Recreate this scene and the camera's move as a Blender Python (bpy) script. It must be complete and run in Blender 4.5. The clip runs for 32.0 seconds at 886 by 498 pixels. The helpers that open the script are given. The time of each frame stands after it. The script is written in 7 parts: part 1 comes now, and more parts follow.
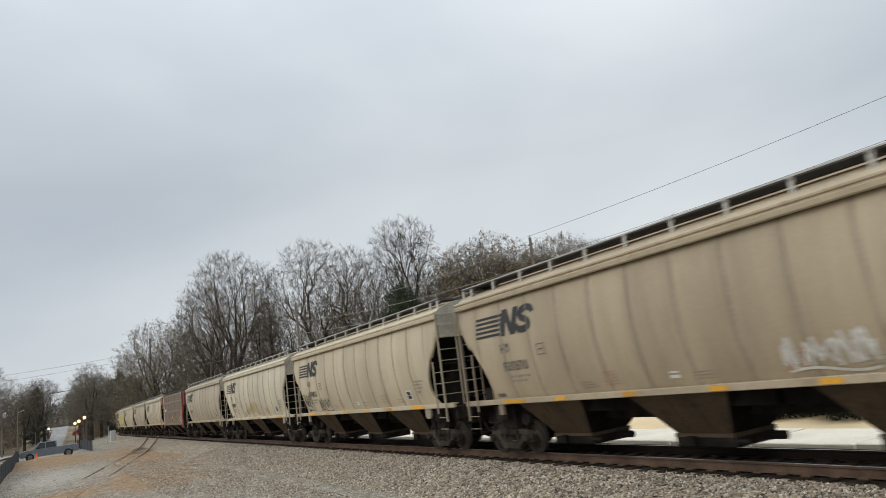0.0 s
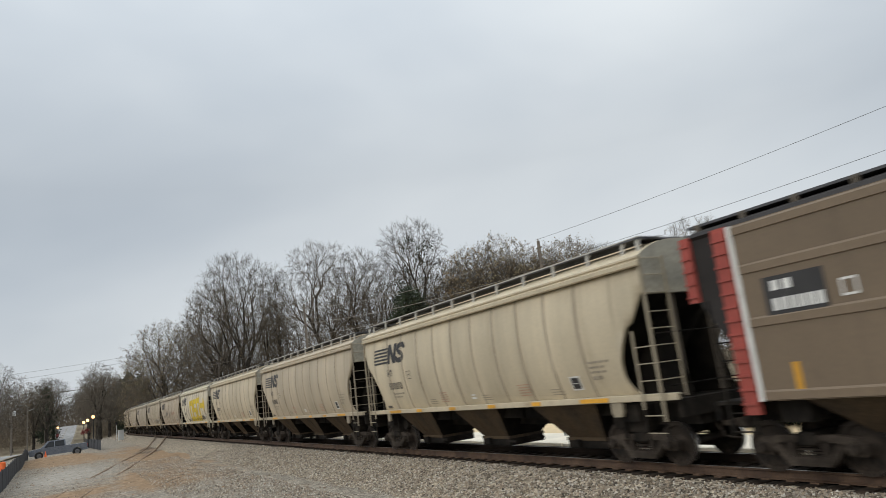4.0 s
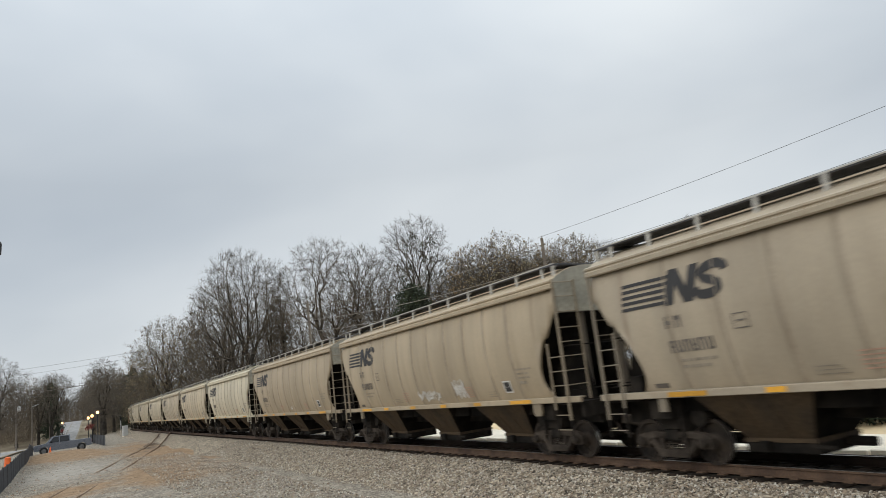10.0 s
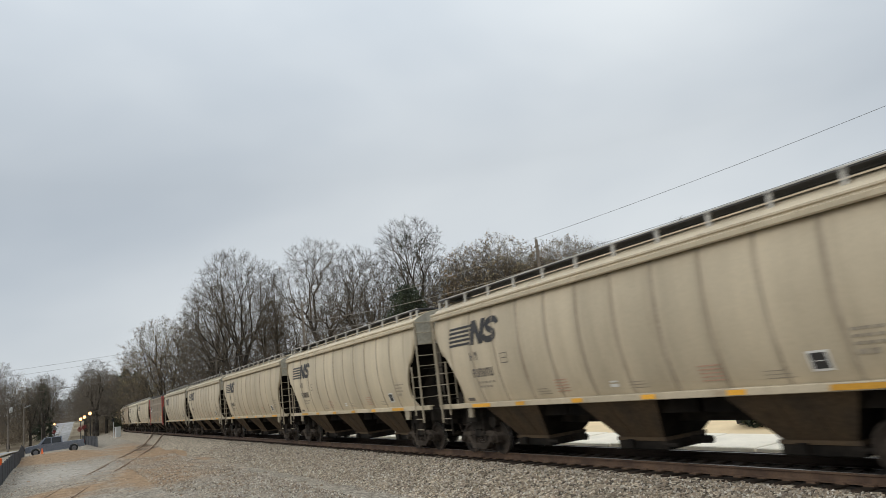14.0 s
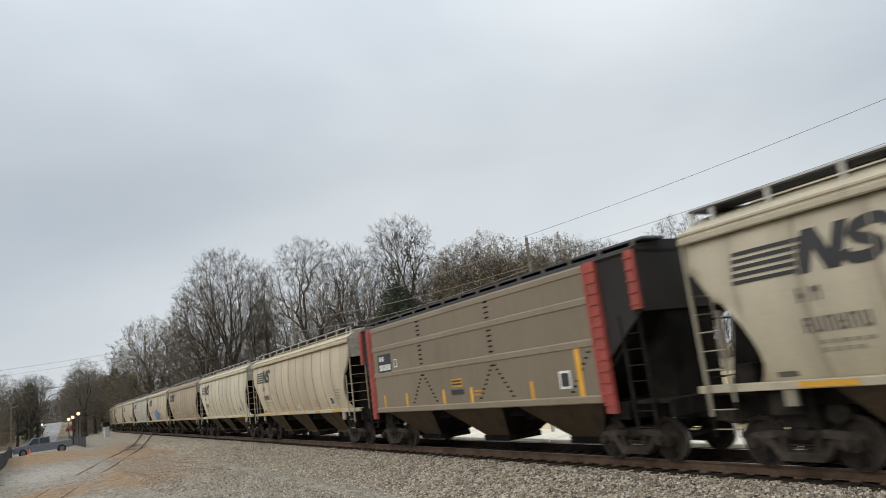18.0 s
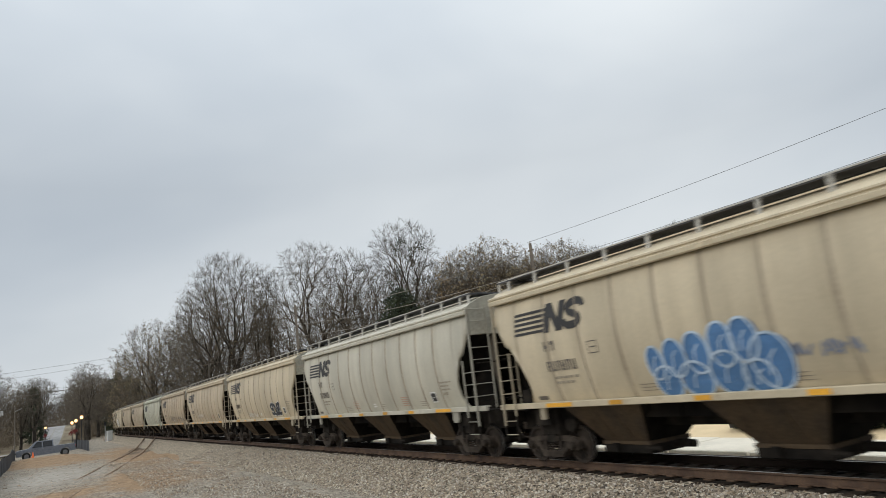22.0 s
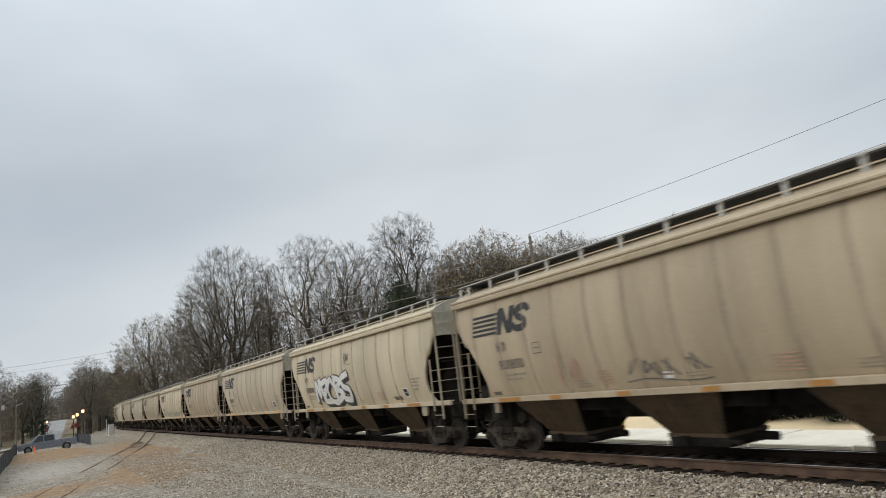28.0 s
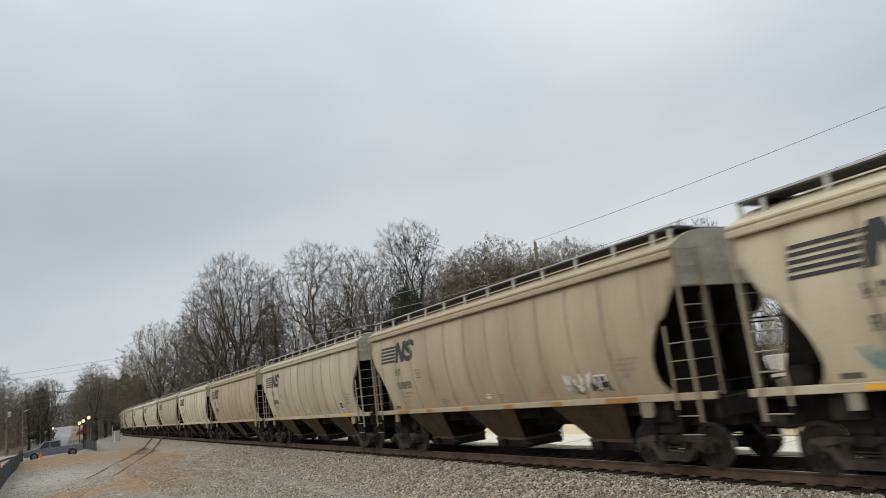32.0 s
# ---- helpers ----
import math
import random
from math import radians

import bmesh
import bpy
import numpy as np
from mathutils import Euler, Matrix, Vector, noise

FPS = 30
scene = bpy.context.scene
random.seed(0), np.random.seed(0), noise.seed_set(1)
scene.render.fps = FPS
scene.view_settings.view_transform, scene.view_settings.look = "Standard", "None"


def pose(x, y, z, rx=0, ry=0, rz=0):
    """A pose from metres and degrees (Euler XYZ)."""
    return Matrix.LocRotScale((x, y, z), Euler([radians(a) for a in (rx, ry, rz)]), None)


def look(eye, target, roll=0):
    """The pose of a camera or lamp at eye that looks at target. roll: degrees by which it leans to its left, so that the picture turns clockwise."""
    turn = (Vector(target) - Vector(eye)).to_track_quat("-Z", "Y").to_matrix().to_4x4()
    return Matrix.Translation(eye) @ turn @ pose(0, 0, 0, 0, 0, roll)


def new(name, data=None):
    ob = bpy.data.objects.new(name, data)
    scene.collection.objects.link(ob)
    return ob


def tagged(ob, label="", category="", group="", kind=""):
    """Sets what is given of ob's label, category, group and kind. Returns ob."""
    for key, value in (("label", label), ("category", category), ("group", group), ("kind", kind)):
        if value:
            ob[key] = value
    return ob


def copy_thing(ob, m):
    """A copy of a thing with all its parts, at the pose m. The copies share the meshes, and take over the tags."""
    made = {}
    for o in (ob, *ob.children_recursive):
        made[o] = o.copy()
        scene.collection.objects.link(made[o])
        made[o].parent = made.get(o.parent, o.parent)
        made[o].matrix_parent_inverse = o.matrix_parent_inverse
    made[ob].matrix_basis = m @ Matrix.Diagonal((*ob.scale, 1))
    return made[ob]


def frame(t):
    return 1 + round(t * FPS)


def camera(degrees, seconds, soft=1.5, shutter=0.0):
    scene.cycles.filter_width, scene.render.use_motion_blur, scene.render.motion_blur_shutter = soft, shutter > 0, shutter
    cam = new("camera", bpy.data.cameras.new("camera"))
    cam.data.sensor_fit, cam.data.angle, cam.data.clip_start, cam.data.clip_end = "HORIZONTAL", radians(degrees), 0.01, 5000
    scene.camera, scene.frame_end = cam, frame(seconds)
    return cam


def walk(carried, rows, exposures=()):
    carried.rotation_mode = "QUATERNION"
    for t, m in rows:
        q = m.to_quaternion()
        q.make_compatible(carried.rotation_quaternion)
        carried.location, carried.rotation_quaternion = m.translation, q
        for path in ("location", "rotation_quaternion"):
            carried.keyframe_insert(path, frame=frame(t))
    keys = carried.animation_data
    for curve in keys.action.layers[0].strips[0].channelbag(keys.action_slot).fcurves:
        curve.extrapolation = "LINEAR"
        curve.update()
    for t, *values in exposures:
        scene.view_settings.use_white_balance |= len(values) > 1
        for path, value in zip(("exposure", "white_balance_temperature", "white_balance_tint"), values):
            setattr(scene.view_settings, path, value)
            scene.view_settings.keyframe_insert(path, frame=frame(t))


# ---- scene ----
cam = camera(66.14, 32.0, soft=0.65, shutter=0.22)

EYE = (0.0, 0.0, 2.395)


def aim(yaw, pitch, lean):
    """The camera's pose: compass turn to the right of +Y, upward tilt, lean to the right."""
    y, p = radians(yaw), radians(pitch)
    way = Vector((math.sin(y) * math.cos(p), math.cos(y) * math.cos(p), math.sin(p)))
    return look(EYE, Vector(EYE) + way * 10, -lean)


# seconds, turn, tilt, lean
LOOKS = [
    (0, 30.208, 10.754, 7.619), (0.5, 30.095, 10.845, 7.610), (1, 29.916, 10.989, 7.522), (1.5, 29.788, 11.016, 7.390), (2, 29.698, 10.978, 7.205),
    (2.5, 29.677, 10.974, 7.018), (3, 29.647, 11.039, 6.994), (3.5, 29.600, 11.079, 7.030), (5.5, 29.447, 10.943, 7.082), (6, 29.487, 10.784, 7.102),
    (6.5, 29.533, 10.701, 7.091), (7, 29.483, 10.641, 7.063), (7.5, 29.454, 10.596, 7.081), (8, 29.454, 10.571, 6.973), (8.5, 29.396, 10.585, 6.968),
    (9, 29.345, 10.740, 6.947), (9.5, 29.292, 10.829, 6.918), (10, 29.219, 10.853, 6.877), (10.5, 29.130, 10.886, 6.869), (11, 29.170, 10.993, 7.012),
    (11.5, 29.198, 11.133, 7.057), (12, 29.311, 11.206, 7.058), (12.5, 29.454, 11.159, 6.939), (13, 29.559, 11.076, 6.946), (13.5, 29.563, 11.068, 6.941),
    (14, 29.704, 10.896, 6.838), (14.5, 30.040, 10.738, 6.782), (16.5, 30.409, 10.726, 7.027), (17, 30.504, 10.670, 7.057), (17.5, 30.550, 10.644, 7.102),
    (18, 30.507, 10.650, 7.115), (18.5, 30.480, 10.720, 7.116), (19, 30.462, 10.865, 6.963), (19.5, 30.452, 10.943, 6.860), (20, 30.508, 11.016, 6.820),
    (20.5, 30.449, 11.097, 6.886), (21, 30.389, 11.112, 6.926), (21.5, 30.327, 11.130, 6.895), (22, 30.245, 11.141, 6.792), (22.5, 30.211, 11.086, 6.760),
    (23, 30.233, 11.002, 6.790), (23.5, 30.316, 10.995, 6.773), (24, 30.409, 10.943, 6.751), (24.5, 30.384, 10.919, 6.780), (25, 30.315, 10.918, 6.817),
    (25.5, 30.298, 10.866, 6.901), (27.5, 30.329, 10.506, 6.974), (28, 30.195, 10.543, 7.021), (28.5, 30.159, 10.681, 7.060), (29, 30.157, 10.847, 7.178),
    (29.5, 30.073, 10.925, 7.075), (30, 29.935, 11.020, 6.967), (30.5, 29.868, 11.074, 6.895), (31, 29.774, 11.069, 6.907), (31.5, 29.724, 11.089, 6.899),
    (32, 29.821, 11.114, 7.020),
]
# seconds, stops: the phone's exposure hunts a little as pale and dark cars pass
STOPS = [(0, 0.02), (1, -0.03), (2, -0.04), (3, -0.02), (6, -0.06), (7, -0.10), (8, 0.09), (9, 0.03), (11, 0.04), (13, 0.0), (14, 0.0), (17, 0.03), (18, 0.05), (19, 0.06),
         (20, 0.01), (21, 0.03), (23, 0.01), (25, 0.03), (28, 0.05), (29, 0.02), (31, 0.0), (32, -0.03)]
walk(cam, [(t, aim(a, b, c)) for t, a, b, c in LOOKS], STOPS)

# ---- world and sun: bright overcast winter day ----
SUN_ELEVATION, SUN_AZIMUTH = radians(38), radians(250)
world = bpy.data.worlds.new("overcast_sky")
scene.world = world
world.use_nodes = True
wt = world.node_tree
wt.nodes.clear()


def wnode(kind, **values):
    n = wt.nodes.new(kind)
    for k, v in values.items():
        n.inputs[k].default_value = v
    return n


w_out = wnode("ShaderNodeOutputWorld")
w_bg = wnode("ShaderNodeBackground")
w_bg.inputs["Strength"].default_value = 1.0
w_sky = wt.nodes.new("ShaderNodeTexSky")
w_sky.sky_type = "NISHITA"
w_sky.sun_disc = False
w_sky.sun_elevation, w_sky.sun_rotation = SUN_ELEVATION, SUN_AZIMUTH
w_sky.air_density, w_sky.dust_density = 1.0, 4.0
w_scale = wt.nodes.new("ShaderNodeMix")
w_scale.data_type = "RGBA"
w_scale.blend_type = "MULTIPLY"
w_scale.inputs["Factor"].default_value = 1.0
w_scale.inputs["B"].default_value = (0.10, 0.10, 0.10, 1)
w_co = wt.nodes.new("ShaderNodeTexCoord")
w_map = wt.nodes.new("ShaderNodeMapping")
w_map.inputs["Scale"].default_value = (1.0, 1.0, 2.2)
w_map.inputs["Rotation"].default_value = (0.15, 0.1, 0.6)
w_noise = wnode("ShaderNodeTexNoise", Scale=1.25, Detail=4.0, Roughness=0.45, Distortion=0.2)
w_ramp = wt.nodes.new("ShaderNodeValToRGB")
w_ramp.color_ramp.elements[0].position, w_ramp.color_ramp.elements[0].color = 0.30, (0.455, 0.515, 0.585, 1)
w_ramp.color_ramp.elements[1].position, w_ramp.color_ramp.elements[1].color = 0.70, (0.76, 0.80, 0.825, 1)
w_sep = wt.nodes.new("ShaderNodeSeparateXYZ")
w_grad = wt.nodes.new("ShaderNodeValToRGB")
w_grad.color_ramp.elements[0].position, w_grad.color_ramp.elements[0].color = 0.0, (1.06, 1.05, 1.03, 1)
w_grad.color_ramp.elements[1].position, w_grad.color_ramp.elements[1].color = 1.0, (2.55, 2.55, 2.53, 1)
for pos, v in ((0.17, (0.95, 0.955, 0.96, 1)), (0.30, (0.885, 0.895, 0.905, 1)), (0.55, (1.30, 1.30, 1.29, 1))):
    e = w_grad.color_ramp.elements.new(pos)
    e.color = v
w_mul = wt.nodes.new("ShaderNodeMix")
w_mul.data_type = "RGBA"
w_mul.blend_type = "MULTIPLY"
w_mul.inputs["Factor"].default_value = 1.0
w_mix = wt.nodes.new("ShaderNodeMix")
w_mix.data_type = "RGBA"
w_mix.inputs["Factor"].default_value = 0.93
wl = wt.links.new
wl(w_sky.outputs["Color"], w_scale.inputs["A"])
wl(w_co.outputs["Generated"], w_map.inputs["Vector"])
wl(w_map.outputs["Vector"], w_noise.inputs["Vector"])
wl(w_noise.outputs["Fac"], w_ramp.inputs["Fac"])
wl(w_co.outputs["Generated"], w_sep.inputs["Vector"])
wl(w_sep.outputs["Z"], w_grad.inputs["Fac"])
wl(w_ramp.outputs["Color"], w_mul.inputs["A"])
wl(w_grad.outputs["Color"], w_mul.inputs["B"])
wl(w_scale.outputs["Result"], w_mix.inputs["A"])
wl(w_mul.outputs["Result"], w_mix.inputs["B"])
wl(w_mix.outputs["Result"], w_bg.inputs["Color"])
wl(w_bg.outputs["Background"], w_out.inputs["Surface"])

sun_data = bpy.data.lights.new("sun", "SUN")
sun_data.energy, sun_data.angle, sun_data.color = 0.75, radians(35), (1.0, 0.95, 0.88)
sun = new("sun", sun_data)
sun.matrix_world = look((-60, -25, 50), (0, 0, 0))


# ---- materials ----
def material(name, base, rough=0.7, metal=0.0, vary=0.25, scale=3.0, fine=40.0, bump=0.0, tint=None, spot=0.0,
             spot_colour=(0.1, 0.06, 0.03), spot_scale=2.0, own_colour=False, emit=0.0, random=0.0, streaks=0.0, spec=0.5, seams=0.0):
    """A surface with variation at two scales; tint is a second colour for the large one. own_colour takes the base from the object's colour."""
    m = bpy.data.materials.new(name)
    m.use_nodes = True
    nt = m.node_tree
    b = nt.nodes["Principled BSDF"]
    b.inputs["Roughness"].default_value, b.inputs["Metallic"].default_value = rough, metal
    b.inputs["Specular IOR Level"].default_value = spec
    add, ln = nt.nodes.new, nt.links.new
    co = add("ShaderNodeTexCoord")

    def mix(kind, fac, a, c):
        n = add("ShaderNodeMix")
        n.data_type, n.blend_type = "RGBA", kind
        for key, v in (("Factor", fac), ("A", a), ("B", c)):
            if isinstance(v, (int, float)):
                n.inputs[key].default_value = v if key == "Factor" else (v, v, v, 1)
            elif isinstance(v, tuple):
                n.inputs[key].default_value = (*v, 1)
            else:
                ln(v, n.inputs[key])
        return n.outputs["Result"]

    def noise_at(s, detail=4.0, rough_=0.6, stretch=None):
        n = add("ShaderNodeTexNoise")
        n.inputs["Scale"].default_value, n.inputs["Detail"].default_value = s, detail
        n.inputs["Roughness"].default_value = rough_
        src = co.outputs["Object"]
        if stretch:
            mp = add("ShaderNodeMapping")
            mp.inputs["Scale"].default_value = stretch
            ln(src, mp.inputs["Vector"])
            src = mp.outputs["Vector"]
        ln(src, n.inputs["Vector"])
        return n.outputs["Fac"]

    def ramp(src, lo, hi, a=0.0, c=1.0):
        n = add("ShaderNodeMapRange")
        for key, v in (("From Min", lo), ("From Max", hi), ("To Min", a), ("To Max", c)):
            n.inputs[key].default_value = v
        ln(src, n.inputs["Value"])
        return n.outputs["Result"]

    if own_colour:
        oi = add("ShaderNodeObjectInfo")
        col = oi.outputs["Color"]
    else:
        col = mix("MIX", 0.0, base, base)
    big = noise_at(scale)
    if tint:
        col = mix("MIX", ramp(big, 0.38, 0.62), col, tint)
    col = mix("MULTIPLY", 1.0, col, ramp(big, 0.3, 0.7, 1 - vary, 1 + vary * 0.5))
    small = noise_at(fine, 3.0)
    col = mix("MULTIPLY", 1.0, col, ramp(small, 0.3, 0.7, 1 - vary * 0.7, 1 + vary * 0.5))
    if streaks:
        st = noise_at(1.0, 5.0, 0.65, (2.6, 2.6, 0.22))
        col = mix("MIX", ramp(st, 0.5, 0.78, 0.0, streaks), col, spot_colour)
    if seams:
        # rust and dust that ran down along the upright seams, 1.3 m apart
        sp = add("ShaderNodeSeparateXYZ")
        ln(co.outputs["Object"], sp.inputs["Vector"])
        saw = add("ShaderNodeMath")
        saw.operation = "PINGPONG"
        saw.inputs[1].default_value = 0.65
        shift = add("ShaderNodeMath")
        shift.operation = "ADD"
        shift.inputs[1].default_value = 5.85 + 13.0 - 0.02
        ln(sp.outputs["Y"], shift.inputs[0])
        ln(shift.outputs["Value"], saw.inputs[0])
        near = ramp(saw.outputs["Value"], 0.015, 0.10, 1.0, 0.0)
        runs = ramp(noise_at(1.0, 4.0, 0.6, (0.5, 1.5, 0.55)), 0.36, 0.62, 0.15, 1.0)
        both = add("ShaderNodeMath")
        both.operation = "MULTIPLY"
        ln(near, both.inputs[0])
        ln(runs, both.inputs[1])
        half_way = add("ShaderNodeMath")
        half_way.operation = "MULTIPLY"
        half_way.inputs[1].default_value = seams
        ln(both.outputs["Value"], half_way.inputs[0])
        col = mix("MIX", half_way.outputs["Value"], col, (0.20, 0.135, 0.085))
        # wide faint bands of road dust, sheet by sheet
        dust = noise_at(1.0, 3.0, 0.5, (0.2, 0.75, 0.12))
        col = mix("MULTIPLY", 1.0, col, ramp(dust, 0.35, 0.65, 0.84, 1.10))
    if spot:
        col = mix("MIX", ramp(noise_at(spot_scale, 6.0, 0.7), 0.56, 0.70, 0.0, spot), col, spot_colour)
    if random:
        oi2 = add("ShaderNodeObjectInfo")
        col = mix("MULTIPLY", 1.0, col, ramp(oi2.outputs["Random"], 0, 1, 1 - random, 1 + random))
    ln(col, b.inputs["Base Color"])
    ln(ramp(small, 0.3, 0.7, max(0.05, rough - 0.12), min(1.0, rough + 0.12)), b.inputs["Roughness"])
    if bump:
        bp = add("ShaderNodeBump")
        bp.inputs["Strength"].default_value, bp.inputs["Distance"].default_value = min(1.0, bump * 8), bump
        ln(small, bp.inputs["Height"])
        ln(bp.outputs["Normal"], b.inputs["Normal"])
    if emit:
        b.inputs["Emission Color"].default_value = (*base, 1)
        b.inputs["Emission Strength"].default_value = emit
    return m


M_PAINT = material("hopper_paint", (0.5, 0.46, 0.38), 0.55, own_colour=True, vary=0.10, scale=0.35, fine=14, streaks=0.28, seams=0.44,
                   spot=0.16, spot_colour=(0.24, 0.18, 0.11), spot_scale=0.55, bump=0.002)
M_SEAM = material("weathered_seam", (0.40, 0.335, 0.25), 0.8, vary=0.3, scale=1.2, fine=20, streaks=0.9, spot=0.6, spot_scale=1.6, spot_colour=(0.15, 0.11, 0.07))
M_ENDWALL = material("weathered_end_sheet", (0.37, 0.355, 0.295), 0.75, spec=0.2, vary=0.25, scale=0.7, fine=10, streaks=0.5, spot=0.4, spot_colour=(0.13, 0.105, 0.075), tint=(0.42, 0.385, 0.305))
M_POST = material("grimy_painted_post", (0.15, 0.125, 0.095), 0.8, vary=0.35, scale=1.5, fine=14, spot=0.5, spot_colour=(0.04, 0.034, 0.028))
M_GALV = material("grey_steel_edge", (0.50, 0.48, 0.43), 0.55, vary=0.15, scale=1.2, fine=20, spot=0.25, spot_colour=(0.24, 0.18, 0.12))
M_ROOF = material("roof_paint", (0.5, 0.48, 0.42), 0.6, own_colour=True, vary=0.15, scale=0.8, fine=12, spot=0.25, spot_colour=(0.25, 0.22, 0.18))
M_SILL = material("sill_paint", (0.55, 0.50, 0.42), 0.55, own_colour=True, vary=0.15, scale=0.9, fine=14, spot=0.5, spot_colour=(0.20, 0.12, 0.06), spot_scale=1.4)
M_YELLOW = material("yellow_reflective_strip", (0.72, 0.36, 0.035), 0.45, vary=0.2, scale=2, fine=30, spot=0.3, spot_colour=(0.3, 0.16, 0.04), random=0.25)
M_RUSTY_STRIP = material("dirty_orange_strip", (0.42, 0.20, 0.05), 0.6, vary=0.3, scale=2, fine=30)
M_BLACK = material("black_lettering", (0.038, 0.036, 0.036), 0.6, vary=0.25, scale=2, fine=20)
M_GREY_INK = material("faded_stencil_ink", (0.15, 0.13, 0.11), 0.7, vary=0.3, scale=4, fine=40)
M_FAINT = material("faint_stencil_ink", (0.34, 0.295, 0.23), 0.7, vary=0.35, scale=4, fine=40)
M_RED_INK = material("faded_red_ink", (0.53, 0.33, 0.24), 0.7, vary=0.3, scale=4, fine=40)
M_WHITE_INK = material("white_paint", (0.78, 0.77, 0.73), 0.6, vary=0.15, scale=2, fine=30)
M_UNDER = material("grimy_underframe", (0.012, 0.0105, 0.009), 0.9, spec=0.15, vary=0.35, scale=1.5, fine=18, tint=(0.030, 0.025, 0.020), bump=0.004)
# Near black because the shade under the cars is put into the colour.
M_SHADED_SHEET = material("shaded_slope_sheet", (0.009, 0.008, 0.007), 0.9, spec=0.1, vary=0.35, scale=1.2, fine=15, tint=(0.018, 0.015, 0.012))
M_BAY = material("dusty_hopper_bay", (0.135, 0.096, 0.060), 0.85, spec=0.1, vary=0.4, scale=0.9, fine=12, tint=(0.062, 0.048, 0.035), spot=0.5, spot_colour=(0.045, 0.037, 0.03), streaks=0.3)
M_WALKWAY = material("dark_grating", (0.10, 0.10, 0.105), 0.6, 0.2, vary=0.3, scale=2, fine=40)
M_TRUCK = material("rusty_cast_steel", (0.044, 0.035, 0.028), 0.9, spec=0.15, vary=0.4, scale=2.5, fine=25, tint=(0.072, 0.058, 0.046), bump=0.004)
M_WHEEL = material("worn_wheel_steel", (0.024, 0.020, 0.017), 0.7, 0.2, spec=0.25, vary=0.35, scale=3, fine=30, tint=(0.06, 0.046, 0.035))
M_TREAD = material("polished_tread", (0.45, 0.43, 0.40), 0.3, 0.9, vary=0.1, scale=4, fine=40)
M_BROWN = material("brown_hopper_paint", (0.115, 0.085, 0.062), 0.55, own_colour=True, vary=0.14, scale=0.4, fine=14, streaks=0.2,
                   spot=0.12, spot_colour=(0.06, 0.045, 0.035), bump=0.002)
M_RED = material("faded_red_paint", (0.38, 0.075, 0.055), 0.6, vary=0.25, scale=1.5, fine=20, spot=0.3, spot_colour=(0.16, 0.06, 0.045))
M_DARKPANEL = material("black_panel_paint", (0.032, 0.028, 0.026), 0.7, spec=0.25, vary=0.25, scale=1, fine=15)
M_RAIL = material("rusty_rail", (0.085, 0.05, 0.033), 0.75, 0.2, vary=0.3, scale=1.5, fine=25, tint=(0.13, 0.08, 0.05), bump=0.002)
M_SPUR = material("spur_rail_rust", (0.25, 0.165, 0.10), 0.85, vary=0.3, scale=1.5, fine=25, tint=(0.33, 0.235, 0.16))
M_RAILHEAD = material("polished_rail_head", (0.40, 0.37, 0.34), 0.35, 0.85, vary=0.12, scale=2, fine=30)
# Creosote black, with the shade under the train put into the colour.
M_TIE = material("creosoted_tie", (0.024, 0.018, 0.013), 0.9, spec=0.1, vary=0.4, scale=3, fine=25, tint=(0.042, 0.031, 0.023), bump=0.006, random=0.3)
M_OLD_TIE = material("weathered_spur_tie", (0.18, 0.14, 0.105), 0.9, spec=0.1, vary=0.4, scale=3, fine=25, tint=(0.24, 0.195, 0.15), bump=0.006, random=0.3)
# Rail colour darkened to carry the shade under the train.
M_FAR_RAIL = material("shaded_far_rail", (0.030, 0.021, 0.016), 0.85, spec=0.15, vary=0.3, scale=1.5, fine=25)
M_POLE = material("weathered_pole_wood", (0.17, 0.145, 0.12), 0.85, vary=0.3, scale=3, fine=30, bump=0.004)
M_WIRE = material("dark_cable", (0.04, 0.04, 0.042), 0.6, vary=0.1, scale=2, fine=10)
M_OLD_WIRE = material("weathered_pale_wire", (0.34, 0.31, 0.27), 0.7, vary=0.2, scale=2, fine=10)
M_BARK = material("grey_brown_bark", (0.050, 0.043, 0.036), 0.9, spec=0.2, vary=0.35, scale=0.6, fine=8, tint=(0.085, 0.074, 0.062), bump=0.01)
M_TWIG = material("bare_twigs", (0.100, 0.085, 0.068), 0.9, spec=0.2, vary=0.25, scale=0.5, fine=5, tint=(0.165, 0.140, 0.110), random=0.2)
M_LEAF_BROWN = material("withered_leaves", (0.33, 0.225, 0.125), 0.85, spec=0.2, vary=0.35, scale=0.25, fine=4, tint=(0.32, 0.27, 0.16), random=0.3)
M_LEAF_GREEN = material("evergreen_needles", (0.028, 0.042, 0.022), 0.8, vary=0.4, scale=0.6, fine=5, tint=(0.048, 0.062, 0.032))
M_BRUSH = material("brown_brush", (0.140, 0.113, 0.085), 0.9, spec=0.1, vary=0.4, scale=0.1, fine=2, tint=(0.195, 0.158, 0.115))
M_LAMP_BLACK = material("black_cast_iron", (0.02, 0.02, 0.022), 0.45, 0.3, vary=0.2, scale=4, fine=30)
M_GLOW = material("glowing_lamp_globe", (1.0, 0.56, 0.24), 0.3, vary=0.05, emit=2.6)
M_CABINET = material("pale_relay_cabinet", (0.47, 0.48, 0.47), 0.45, vary=0.1, scale=2, fine=20)
M_FENCE = material("black_privacy_mesh", (0.085, 0.087, 0.095), 0.85, spec=0.1, vary=0.3, scale=2, fine=40)
M_ORANGE = material("orange_plastic", (0.85, 0.16, 0.03), 0.5, vary=0.1)
